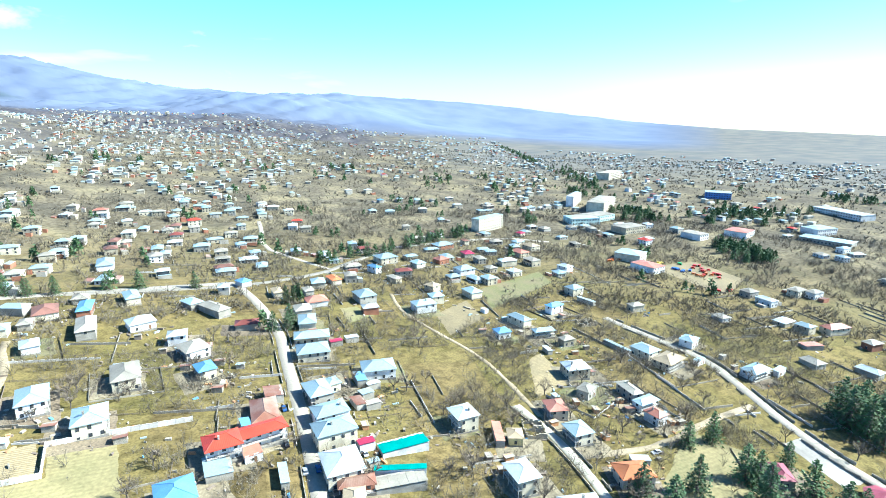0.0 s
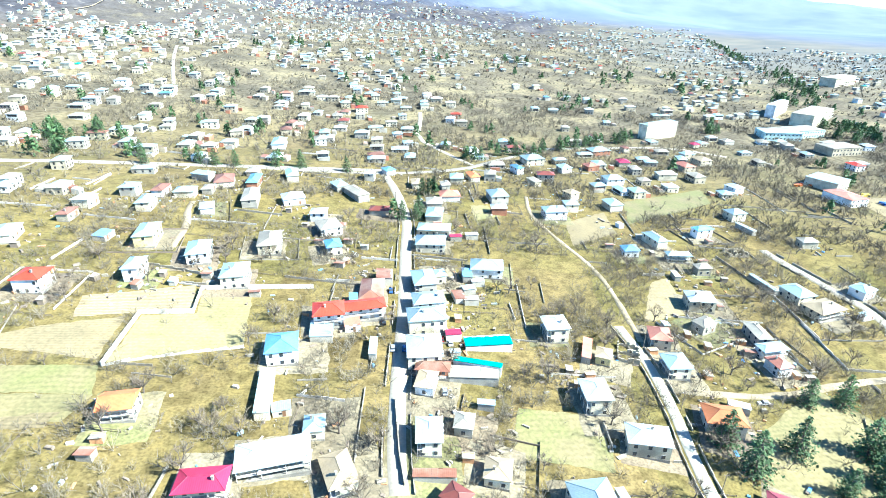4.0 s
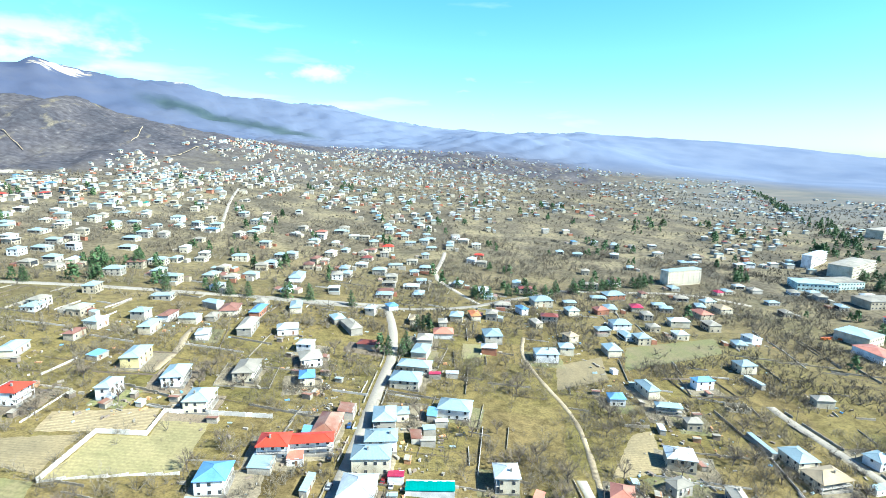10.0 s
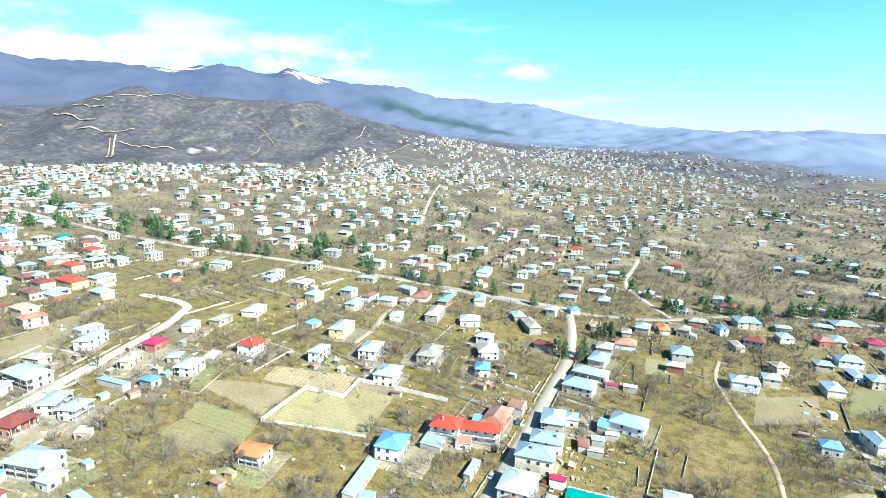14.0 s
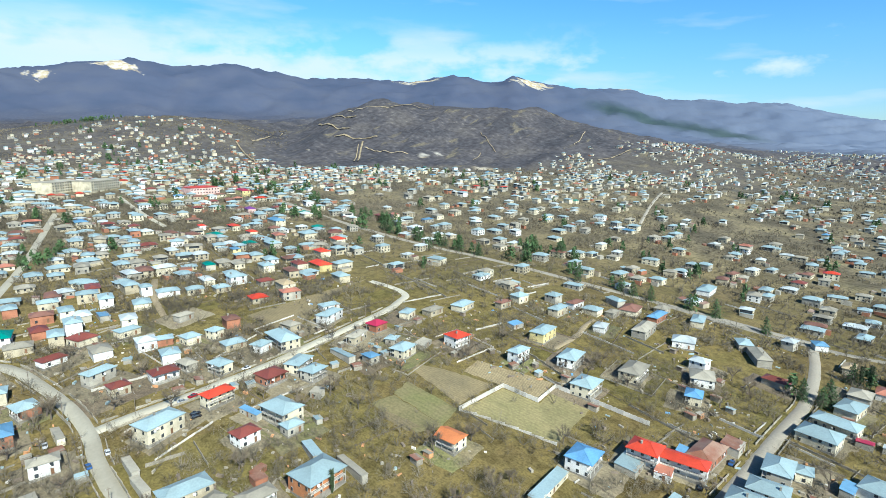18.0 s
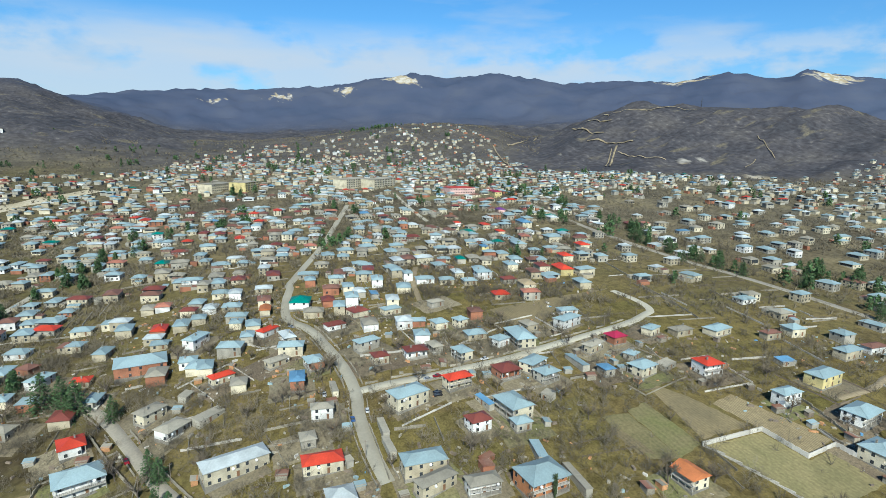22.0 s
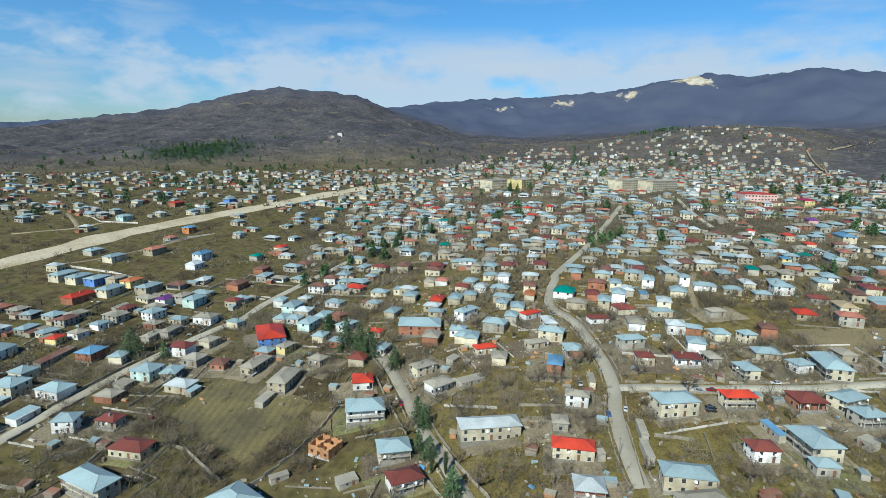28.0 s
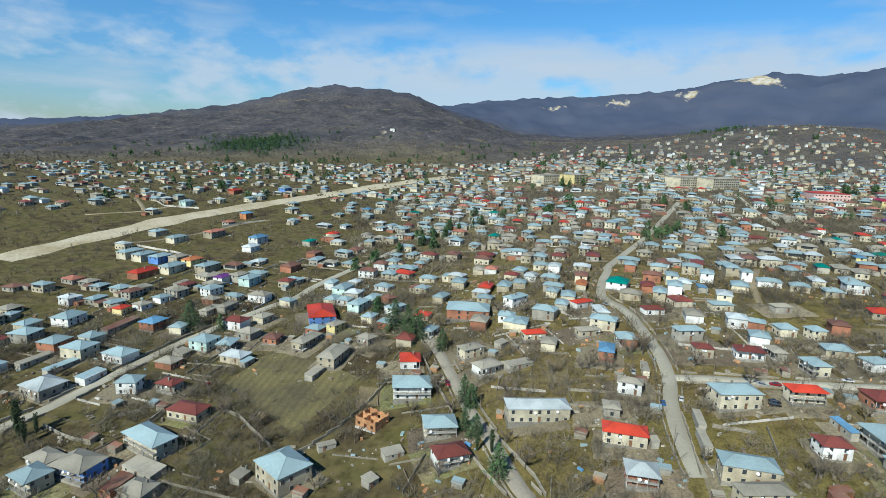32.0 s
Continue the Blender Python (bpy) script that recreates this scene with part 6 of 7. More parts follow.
# houses stand in pairs of rows along lanes, closer in the old town than on the outskirts
for dense, step_u, lane, inner, outer in ((True, 15.5, 41.0, 0, 9000), (False, 23.0, 66.0, 0, 760), (False, 17.0, 52.0, 760, 9000)):
    turn = radians(74 if dense else 79)
    cu, su = math.cos(turn), math.sin(turn)
    for q in range(-70, 70):
        for row in (-1, 1):
            for p in range(-150, 150):
                u = p * step_u + town.uniform(-0.42, 0.42) * step_u
                v = q * lane + row * lane * 0.235 + town.uniform(-0.15, 0.15) * lane + 22 * noise.noise(Vector((u * 0.006, q * 3.1, 0)))
                x, y = HUB[0] + cu * u - su * v, HUB[1] + su * u + cu * v
                r = math.hypot(x - HUB[0], y - HUB[1])
                a = math.degrees(math.atan2(-(x - HUB[0]), y - HUB[1]))
                if not inner <= r < outer or a < -86 or a > 140 or r < (245 if a > 54 else 325 if a > -38 else 310):
                    continue
                gap = noise.noise(Vector((x, y, 0)) * 0.006) + 0.4 * noise.noise(Vector((x, y, 4)) * 0.02)
                keep = 0.0
                if dense and 44 < a < 139:
                    if r < 1080 + 620 * max(0, 1 - abs(a - 62) / 11) ** 0.5 + 430 * max(0, 1 - abs(a - 78) / 9) ** 0.5:
                        keep = (0.88 if gap > -0.2 else 0.45) * (1.0 if r < 900 else 0.75 if r < 1250 else 0.4)
                    if a > 100 and 370 < r < 720:
                        keep = 0.6 if r < 460 else 0.4 if a < 105 and r < 580 else 0.06
                    if a > 103 and r > 720:
                        keep = 0.42 if r < 1120 else 0.0
                    if a > 116 and r < 370:
                        keep = 0.3
                elif not dense and a <= 46:
                    if r < 2300 and a > -38:
                        keep = 0.92 if gap > 0.0 else 0.62 if gap > -0.22 else 0.14
                        if a < 10 and r > 700:
                            keep *= 0.75
                        if a > 4 and r > 1100 + 34 * max(0, 28 - a):
                            keep = 0
                        if a < -14 and r > 560:
                            keep *= 0.75 if gap > 0.12 else 0.25
                    elif a <= -38 and r < 1900:
                        keep = 0.55 if gap > 0.14 else 0.05
                if town.random() < keep and clear(x, y, 5.0 if dense else 6.5, fields=r < 500):
                    sites.append((r, x, y, a, dense))
sites.sort()
NEAR_FILL = 105
for r, x, y, a, dense in sites[:NEAR_FILL]:
    big = town.random()
    house(x, y, (74 if dense else 79) + 90 * town.randint(0, 1) + town.uniform(-7, 7), town.uniform(9, 13.5), town.uniform(7.5, 10), town.choice((3.2, 3.5, 3.8, 4.8, 5.4)),
          roof_of(town, dense), town.choice(("cream", "white", "grey", "stone", "cream", "stone", "brick")), detail=0)
KEEP = np.array(KEEP_OFF)

fill_v, fill_f, fill_m = [], [], []
ROOFS, WALLS_ = list(ROOF), ["cream", "white", "grey", "stone", "brick"]
count = 0
for r, x, y, a, dense in sites[NEAR_FILL:]:
    small = 1.0 if r < 760 else 0.8 if r < 1000 else 0.7
    w, d, h = town.uniform(8.5, 14) * small, town.uniform(7, 10.0) * small, town.choice((2.7, 2.9, 3.2, 3.5, 4.6, 5.2) if dense else (3.1, 3.4, 4.2, 5.0, 5.4, 5.6))
    t = radians((74 if dense else 79) + 90 * town.randint(0, 1) + 12 * noise.noise(Vector((x, y, 8)) * 0.008) + town.uniform(-9, 9))
    c, s, z = math.cos(t), math.sin(t), ground_at(x, y)
    o, e, rise = 0.75 if dense else 0.5, max(w / 2 - d * 0.45, 0.3), d * 0.21
    pts = [(i_ * w / 2, j_ * d / 2, k_) for k_ in (-2.5, h) for i_, j_ in ((-1, -1), (1, -1), (1, 1), (-1, 1))]
    pts += [(i_ * (w / 2 + o), j_ * (d / 2 + o), h) for i_, j_ in ((-1, -1), (1, -1), (1, 1), (-1, 1))] + [(-e, 0, h + rise), (e, 0, h + rise)]
    tri = [(0, 1, 5), (0, 5, 4), (1, 2, 6), (1, 6, 5), (2, 3, 7), (2, 7, 6), (3, 0, 4), (3, 4, 7)]
    top = [(8, 9, 13), (8, 13, 12), (9, 10, 13), (10, 11, 12), (10, 12, 13), (11, 8, 12), (8, 10, 9), (8, 11, 10)]
    wm, rm = town.choices(range(5), (0.24, 0.10, 0.34, 0.28, 0.04) if dense else (0.32, 0.12, 0.28, 0.26, 0.02))[0], ROOFS.index(roof_of(town, dense))
    mats = [len(ROOFS) + wm] * 8 + [rm] * 8
    tri = tri + top
    band = town.random() < 0.55               # a dark strip for the shade in an open veranda, along one long side
    if band:
        b0, sy, run = len(pts), town.choice((-1, 1)), town.uniform(0.3, 0.46) * w
        z0 = (h / 2 + 0.7) if h > 4.5 else 1.0
        pts += [(g * run, sy * (d / 2 + 0.05), k_) for g, k_ in ((-1, z0), (1, z0), (1, h - 0.35), (-1, h - 0.35))]
        tri += [(b0, b0 + 1, b0 + 2), (b0, b0 + 2, b0 + 3)]
        # the veranda's painted shade borrows the dark window glass
        mats += [len(ROOFS) + len(WALLS_)] * 2
    if r < 750:
        for lev in ((0.9,) if h < 4.5 else (0.8,) if band else (0.8, h / 2 + 0.5)):
            for sx, sy, n_ in ((0, -1, 3), (0, 1, 3), (-1, 0, 2), (1, 0, 2)):
                for q in range(n_):
                    b0 = len(pts)
                    f = (q + 0.5) / n_ - 0.5
                    if sy:
                        row = [(f * w + g, sy * (d / 2 + 0.04), lev + k_) for g, k_ in ((-0.6, 0), (0.6, 0), (0.6, 1.4), (-0.6, 1.4))]
                    else:
                        row = [(sx * (w / 2 + 0.04), f * d + g, lev + k_) for g, k_ in ((-0.6, 0), (0.6, 0), (0.6, 1.4), (-0.6, 1.4))]
                    pts += row
                    tri += [(b0, b0 + 1, b0 + 2), (b0, b0 + 2, b0 + 3)]
                    mats += [len(ROOFS) + len(WALLS_)] * 2
    for q in range(town.randint(0, 2)):           # lean-to sheds beside the house
        b0, u, v_ = len(pts), town.uniform(-0.5, 0.5) * w, town.choice((-1, 1)) * (d / 2 + town.uniform(2.5, 5))
        su, sv, sh = town.uniform(1.8, 4.5), town.uniform(1.5, 2.5), town.uniform(2.0, 2.8)
        pts += [(u + i_ * su, v_ + j_ * sv, k_ + (0.3 * j_ if k_ > 0 else 0)) for k_ in (-2.5, sh) for i_, j_ in ((-1, -1), (1, -1), (1, 1), (-1, 1))]
        tri += [tuple(b0 + e_ for e_ in f_) for f_ in ((0, 1, 5), (0, 5, 4), (1, 2, 6), (1, 6, 5), (2, 3, 7), (2, 7, 6), (3, 0, 4), (3, 4, 7), (4, 5, 6), (4, 6, 7))]
        mats += [len(ROOFS) + town.choice((2, 3, 4))] * 8 + [ROOFS.index(town.choice(("slate", "slate", "rust", "tin", "brown")))] * 2
    P = np.array(pts)
    fill_v.append(np.c_[x + c * P[:, 0] - s * P[:, 1], y + s * P[:, 0] + c * P[:, 1], z + P[:, 2]])
    fill_f.append(np.array(tri) + count)
    fill_m += mats
    count += len(pts)
me = sheet("distant_houses", np.concatenate(fill_v), np.concatenate(fill_f), [m_roof[k] for k in ROOFS] + [m_wall[k] for k in WALLS_] + [m_glass], fill_m)
tagged(new("distant_houses", me), "hundreds of distant hip-roofed houses of the town", "houses", kind="stuff")
ALL_SITES = np.array([(x, y, 5.5) for r, x, y, a, dense in sites])
KEEP = np.concatenate([np.array(KEEP_OFF), ALL_SITES])

# ---- fences and clutter of the gardens, too many to count ----
def heap(out, x, y, turn, sx, sy, z0, z1, mat, z=None):
    """Adds a small box with uneven corners."""
    c, n_ = math.cos(turn), math.sin(turn)
    base = sum(len(q) for q in out[0])
    z = ground_at(x, y) if z is None else z
    pts = np.array([(i_ * sx, j_ * sy, k_) for k_ in (z0, z1) for i_, j_ in ((-1, -1), (1, -1), (1, 1), (-1, 1))], float)
    out[0].append(np.c_[x + pts[:, 0] * c - pts[:, 1] * n_, y + pts[:, 0] * n_ + pts[:, 1] * c, z + pts[:, 2]])
    out[1].append(np.array(((4, 5, 6, 7), (0, 1, 5, 4), (1, 2, 6, 5), (2, 3, 7, 6), (3, 0, 4, 7))) + base)
    out[2].extend([mat] * 5)


lots = random.Random(99)
fences = ([], [], [])
for q in range(900):
    a, r = lots.uniform(-75, 134), math.sqrt(lots.uniform(110 ** 2, 470 ** 2))
    x, y = polar(a, r)
    turn, long_, mat = radians(76 + 90 * lots.randint(0, 1) + lots.uniform(-5, 5)), lots.randint(4, 14), lots.choice((0, 0, 1, 2, 2))
    tall = lots.uniform(0.6, 1.2)
    for k_ in range(long_):
        x1, y1 = x + math.cos(turn) * k_ * 2.6, y + math.sin(turn) * k_ * 2.6
        if not clear(x1, y1, 0.8, fields=True):
            break
        if mat == 2:                       # wooden posts with two rails
            heap(fences, x1, y1, turn, 0.07, 0.07, -0.4, tall + 0.2, 2)
            for rail in (0.45, 0.9):
                heap(fences, x1 + math.cos(turn) * 1.3, y1 + math.sin(turn) * 1.3, turn, 1.3, 0.03, tall * rail, tall * rail + 0.12, 2)
        else:
            heap(fences, x1, y1, turn, 1.3, 0.14, -0.6, tall + lots.uniform(-0.15, 0.1), mat)
me = sheet("garden_fences", np.concatenate(fences[0]), np.concatenate(fences[1]), [m_rubble, m_concrete, m_wood], fences[2])
tagged(new("garden_fences", me), "low rubble walls and post-and-rail fences between gardens", "fences", kind="stuff")
litter = ([], [], [])
spots = [(o.location.x, o.location.y) for o in scene.objects if o.name.split(".")[0] in ("house", "shed", "outhouse")]
for q in range(5200):
    hx, hy = spots[lots.randrange(len(spots))]
    a, r = lots.uniform(0, 6.283), lots.uniform(6.5, 15)
    x, y = hx + r * math.cos(a), hy + r * math.sin(a)
    if not clear(x, y, 0.4, fields=False):
        continue
    s = lots.choice((0.2, 0.3, 0.5, 0.65))
    heap(litter, x, y, a, s * lots.uniform(0.8, 2.4), s * lots.uniform(0.4, 1), -0.3, lots.uniform(0.2, 0.9) * (0.6 + s), lots.choices(range(6), (4, 0.8, 5, 0.8, 1, 0.3))[0])
me = sheet("yard_clutter", np.concatenate(litter[0]), np.concatenate(litter[1]), [m_rubble, m_concrete, m_wood, m_roof["tin"], m_brick, m_roof["sky"]], litter[2])
tagged(new("yard_clutter", me), "woodpiles, rubble, crates and sheets lying in the yards", "clutter", kind="stuff")

# ---- trees ----
def limb(out, a, b_, r0, r1, sides=3):
    """Adds a tapered stick from a to b_."""
    a, b_ = np.array(a), np.array(b_)
    d = (b_ - a) / max(np.linalg.norm(b_ - a), 1e-6)
    u = np.cross(d, (0.3, 0.2, 0.9))
    u /= max(np.linalg.norm(u), 1e-6)
    v = np.cross(d, u)
    base = len(out[0])
    for p, r in ((a, r0), (b_, r1)):
        for q in range(sides):
            t = 2 * math.pi * q / sides
            out[0].append(p + r * (math.cos(t) * u + math.sin(t) * v))
    for q in range(sides):
        n_ = (q + 1) % sides
        out[1].extend([(base + q, base + n_, base + sides + n_), (base + q, base + sides + n_, base + sides + q)])


def bare_tree_meshes(seed):
    r = random.Random(seed)
    trunk, crown = ([], []), ([], [])
    lean = np.array((r.uniform(-0.3, 0.3), r.uniform(-0.3, 0.3), 0))
    limb(trunk, (0, 0, -0.6), lean + (0, 0, 1.6), 0.16, 0.11, 6)
    for q in range(7):
        a = q * 2 * math.pi / 7 + r.uniform(-0.4, 0.4)
        root = lean + (0, 0, r.uniform(1.1, 1.6))
        mid = root + np.array((math.cos(a) * 0.9, math.sin(a) * 0.9, r.uniform(0.9, 1.6)))
        limb(trunk, root, mid, 0.075, 0.05)
        for q2 in range(5):
            b_ = a + r.uniform(-0.9, 0.9)
            tip = mid + np.array((math.cos(b_) * r.uniform(0.4, 1.2), math.sin(b_) * r.uniform(0.4, 1.2), r.uniform(0.3, 1.5)))
            limb(crown, mid, tip, 0.045, 0.025)
            for q3 in range(6):
                e = mid + (tip - mid) * r.uniform(0.3, 1)
                limb(crown, e, e + np.array((r.uniform(-0.7, 0.7), r.uniform(-0.7, 0.7), r.uniform(0.0, 0.9))), 0.028, 0.01)
    return [sheet(nm, np.array(o[0]), np.array(o[1]), [m]) for nm, o, m in (("trunk", trunk, m_bark), ("crown", crown, m_twig))]


def conifer_meshes(seed, slim):
    """A trunk and a crown of many small tufts, drooping from whorls."""
    r = random.Random(seed)
    trunk, crown = ([], []), ([], [])
    limb(trunk, (0, 0, -0.06), (0, 0, 0.93), 0.022 if not slim else 0.015, 0.004, 7)
    levels = 15 if not slim else 22
    for lev in range(levels):
        f = lev / (levels - 1)
        z = 0.10 + 0.86 * f
        reach = (0.42 * (1 - f) ** 0.7 + 0.03) * r.uniform(0.75, 1.12) if not slim else 0.105 * math.sin(math.pi * min(1, 0.18 + 0.82 * (1 - f)) ** 0.8) ** 0.6 * r.uniform(0.85, 1.1)
        n_ = max(5, int(11 * (1 - f) + 4))
        for q in range(n_):
            a = q * 2 * math.pi / n_ + r.uniform(-0.35, 0.35)
            length = reach * r.uniform(0.65, 1.15)
            drop = length * (0.30 if not slim else -0.9)
            end = np.array((math.cos(a) * length, math.sin(a) * length, z - drop))
            limb(trunk, (0, 0, z), end * (0.8, 0.8, 1), 0.005, 0.002)
            for k_ in range(10 if not slim else 8):
                g = r.uniform(0.25, 1.0)
                c = np.array((0, 0, z)) * (1 - g) + end * g + np.array([r.uniform(-0.02, 0.02) for _ in range(3)])
                s = r.uniform(0.018, 0.038) * (1 if not slim else 0.8)
                dirs = np.array([[r.gauss(0, 1), r.gauss(0, 1), r.gauss(0, 0.45 if not slim else 1)] for _ in range(2)])
                dirs /= np.linalg.norm(dirs, axis=1)[:, None]
                base = len(crown[0])
                crown[0].extend([c + dirs[0] * s, c + dirs[1] * s * 0.8, c - dirs[0] * s + dirs[1] * s * 0.1, c - dirs[1] * s * 0.8])
                crown[1].extend([(base, base + 1, base + 2), (base, base + 2, base + 3)])
    return [sheet(nm, np.array(o[0]), np.array(o[1]), [m]) for nm, o, m in (("trunk", trunk, m_bark), ("crown", crown, m_cypress if slim else m_needle))]


def tree_master(name, label, group, meshes):
    th = tagged(new(name, None), label, "tree", group)
    for me in meshes:
        put(me.name.split(".")[0], me, th)
    return th


CONIFERS = [tree_master("conifer", "dark green conifer with drooping tiers of needles", "conifers", conifer_meshes(s, False)) for s in (1, 2, 3, 4)]
CYPRESSES = [tree_master("cypress", "slender dark green columnar cypress", "cypresses", conifer_meshes(s, True)) for s in (7, 8)]
BARE = [tree_master("fruit_tree", "leafless grey-brown fruit tree in a garden", "bare garden trees", bare_tree_meshes(s)) for s in (31, 32, 33, 34, 35)]
used = set()


def plant(masters, x, y, size, wide=1.0):
    ob = masters[pick.randrange(len(masters))]
    m = pose(x, y, ground_at(x, y) - 0.05, pick.uniform(-2, 2), pick.uniform(-2, 2), pick.uniform(0, 360)) @ Matrix.Diagonal((size * wide, size * wide, size, 1))
    if ob.name in used:
        copy_thing(ob, m @ Matrix.Diagonal((1 / ob.scale[0], 1 / ob.scale[1], 1 / ob.scale[2], 1)))
    else:
        used.add(ob.name)
        ob.matrix_basis = m


def conifer(x, y, h):
    plant(CONIFERS, x, y, h * 1.35, pick.uniform(0.9, 1.15))


def cypress(x, y, h):
    plant(CYPRESSES, x, y, h)


conifer(149.9, 94.6, 11)
conifer(151.8, 83.3, 13)
conifer(172.1, 87.2, 12)
conifer(196.8, 106.3, 9)
conifer(210.2, 103.1, 11)
conifer(197.4, 82.6, 12)
conifer(201.3, 79.5, 11)
conifer(192.9, 71.4, 13)
conifer(211.2, 64.5, 13)
conifer(223.7, 79.1, 9)
conifer(174.9, 70.8, 9)
conifer(176.5, 54.4, 12)
conifer(191.8, 53.8, 12)
conifer(208.9, 53.3, 13)
conifer(182.7, 64.3, 9)
conifer(139.6, 60.0, 12)
conifer(158.9, 46.0, 12)
conifer(179.7, 51.6, 12)
conifer(170.7, 60.4, 9)
conifer(187.2, 46.7, 12)
conifer(285.2, 71.6, 17)
conifer(285.8, 79.1, 17)
conifer(290.7, 85.8, 17)
conifer(294.0, 77.0, 15)
conifer(302.0, 80.0, 16)
conifer(280.5, 64.0, 14)
conifer(308.0, 72.0, 16)
conifer(299.4, 69.4, 17)
conifer(153.2, 57.2, 8)
conifer(221.6, 50.8, 9)
conifer(151.0, 64.3, 9)
cypress(108.2, 322.0, 13)
cypress(103.5, 320.5, 12)
conifer(100.3, 323.0, 9)
conifer(78.3, 279.9, 9)
conifer(89.7, 285.4, 10)
conifer(86.8, 279.2, 8)
conifer(171.0, 412.8, 9)
conifer(157.3, 416.1, 8)
conifer(191.4, 427.6, 9)
conifer(209.0, 428.7, 10)
conifer(226.7, 430.2, 9)
conifer(241.2, 443.5, 10)
conifer(260.7, 447.8, 11)
conifer(281.8, 455.4, 11)
conifer(294.9, 461.8, 9)
conifer(307.0, 465.1, 11)
conifer(339.8, 472.2, 12)
conifer(349.1, 479.9, 11)
conifer(55.7, 370.9, 9)
conifer(24.5, 379.0, 10)
conifer(6.7, 380.3, 9)
conifer(-19.1, 377.3, 9)
conifer(-32.6, 378.8, 9)
conifer(-42.5, 382.9, 10)
conifer(-76.1, 377.5, 9)
conifer(-116.7, 437.8, 12)
conifer(-141.1, 436.8, 9)
conifer(-133.2, 397.4, 9)
conifer(-169.8, 381.2, 9)
conifer(-189.8, 381.5, 9)
conifer(-208.9, 383.9, 10)
conifer(-238.3, 383.5, 10)
conifer(-274.3, 385.6, 10)
conifer(-267.6, 388.4, 10)
conifer(-285.4, 391.1, 10)
conifer(-213.8, 368.2, 8)
conifer(472.4, 504.0, 10)
conifer(482.1, 501.7, 9)
conifer(-222.3, -72.3, 14)
conifer(-216.3, -63.6, 13)
conifer(-208.3, -58.1, 13)
conifer(-249.1, -86.7, 9)
conifer(-142.7, -31.0, 9)
conifer(-137.1, -28.1, 8)
conifer(-118.0, -26.3, 7)
conifer(-122.4, -30.5, 7)
conifer(-95.9, -18.8, 9)
conifer(-193.7, -43.6, 9)
cypress(-191.6, -42.1, 9)
cypress(-109.3, -25.7, 9)
cypress(-107.4, -20.6, 9)
cypress(-256.3, -88.9, 8)
conifer(-222.1, -189.8, 13)
conifer(-220.7, -171.7, 8)
cypress(-52.2, 87.8, 9)
cypress(-118.9, -198.3, 9)
conifer(-367.1, -107.3, 9)
conifer(-428.5, -76.8, 9)
conifer(-450.2, -57.3, 9)
conifer(-486.9, -24.5, 9)
conifer(-514.5, 0.2, 9)
conifer(-412.2, -65.3, 9)
conifer(-464.5, -44.2, 9)
conifer(-348.1, -121.1, 8)
conifer(-479.5, -30.3, 8)
conifer(-405.3, -94.3, 8)
conifer(-524.0, 19.3, 8)
conifer(-538.2, 176.8, 10)
conifer(-503.0, 190.5, 9)
conifer(-625.0, 156.1, 9)
conifer(-536.4, -28.6, 10)
conifer(-480.4, -55.1, 10)
conifer(-450.9, -80.6, 10)
conifer(-458.4, -70.0, 9)
conifer(-304.1, 414.7, 11)
conifer(-354.7, 413.4, 11)
conifer(-452.6, 447.0, 10)
conifer(-293.7, 415.4, 11)
conifer(-311.8, 414.9, 10)
conifer(-338.0, 417.8, 10)
conifer(-501.7, 465.0, 9)
conifer(-688.1, 89.2, 11)
conifer(-662.6, 95.0, 11)
conifer(-974.7, 199.9, 10)
conifer(-906.2, 194.0, 11)
conifer(-861.1, 23.1, 9)
conifer(-123.5, 460.6, 10)
conifer(-149.2, 455.6, 9)
conifer(-150.6, 440.3, 9)
conifer(-81.1, 394.7, 9)
conifer(-392.4, 114.1, 8)
conifer(-735.1, 126.8, 9)
conifer(-223.5, 392.2, 8)
conifer(-196.8, 393.7, 9)
conifer(873.6, 821.7, 10)
conifer(828.7, 733.6, 11)
conifer(788.0, 669.7, 11)
conifer(604.8, 456.4, 12)
conifer(608.9, 436.9, 12)
conifer(636.8, 439.8, 12)
conifer(618.8, 491.6, 11)
conifer(722.2, 385.7, 12)
conifer(750.0, 385.5, 12)
conifer(752.0, 363.2, 13)
conifer(724.4, 363.8, 12)
conifer(732.1, 338.4, 11)
conifer(691.0, 383.5, 11)
conifer(822.4, 356.3, 10)
conifer(852.6, 336.3, 10)
conifer(548.5, 275.5, 11)
conifer(549.3, 264.3, 11)
conifer(560.9, 258.9, 11)
conifer(561.7, 294.7, 10)
conifer(575.7, 312.3, 10)
conifer(572.3, 253.4, 11)
conifer(697.9, 420.4, 9)
conifer(1063.1, 1153.5, 12)
conifer(1022.5, 1065.1, 11)
conifer(726.7, 604.1, 10)
conifer(-605.5, 389.1, 11)
conifer(-620.4, 416.3, 11)
conifer(-610.2, 421.7, 11)
conifer(-620.4, 452.3, 11)
conifer(-592.6, 468.1, 11)
conifer(-526.1, 423.3, 11)
conifer(-533.5, 441.5, 11)
conifer(-499.8, 431.0, 11)
conifer(-512.5, 489.5, 11)
conifer(-430.8, 434.6, 11)
conifer(-443.9, 436.9, 11)
conifer(-652.3, -374.1, 11)
conifer(-659.2, -373.1, 11)
conifer(-647.7, -365.9, 11)

cypress(-116, -203, 16)
cypress(-113, -198, 11)
grow = random.Random(77)
made = 0
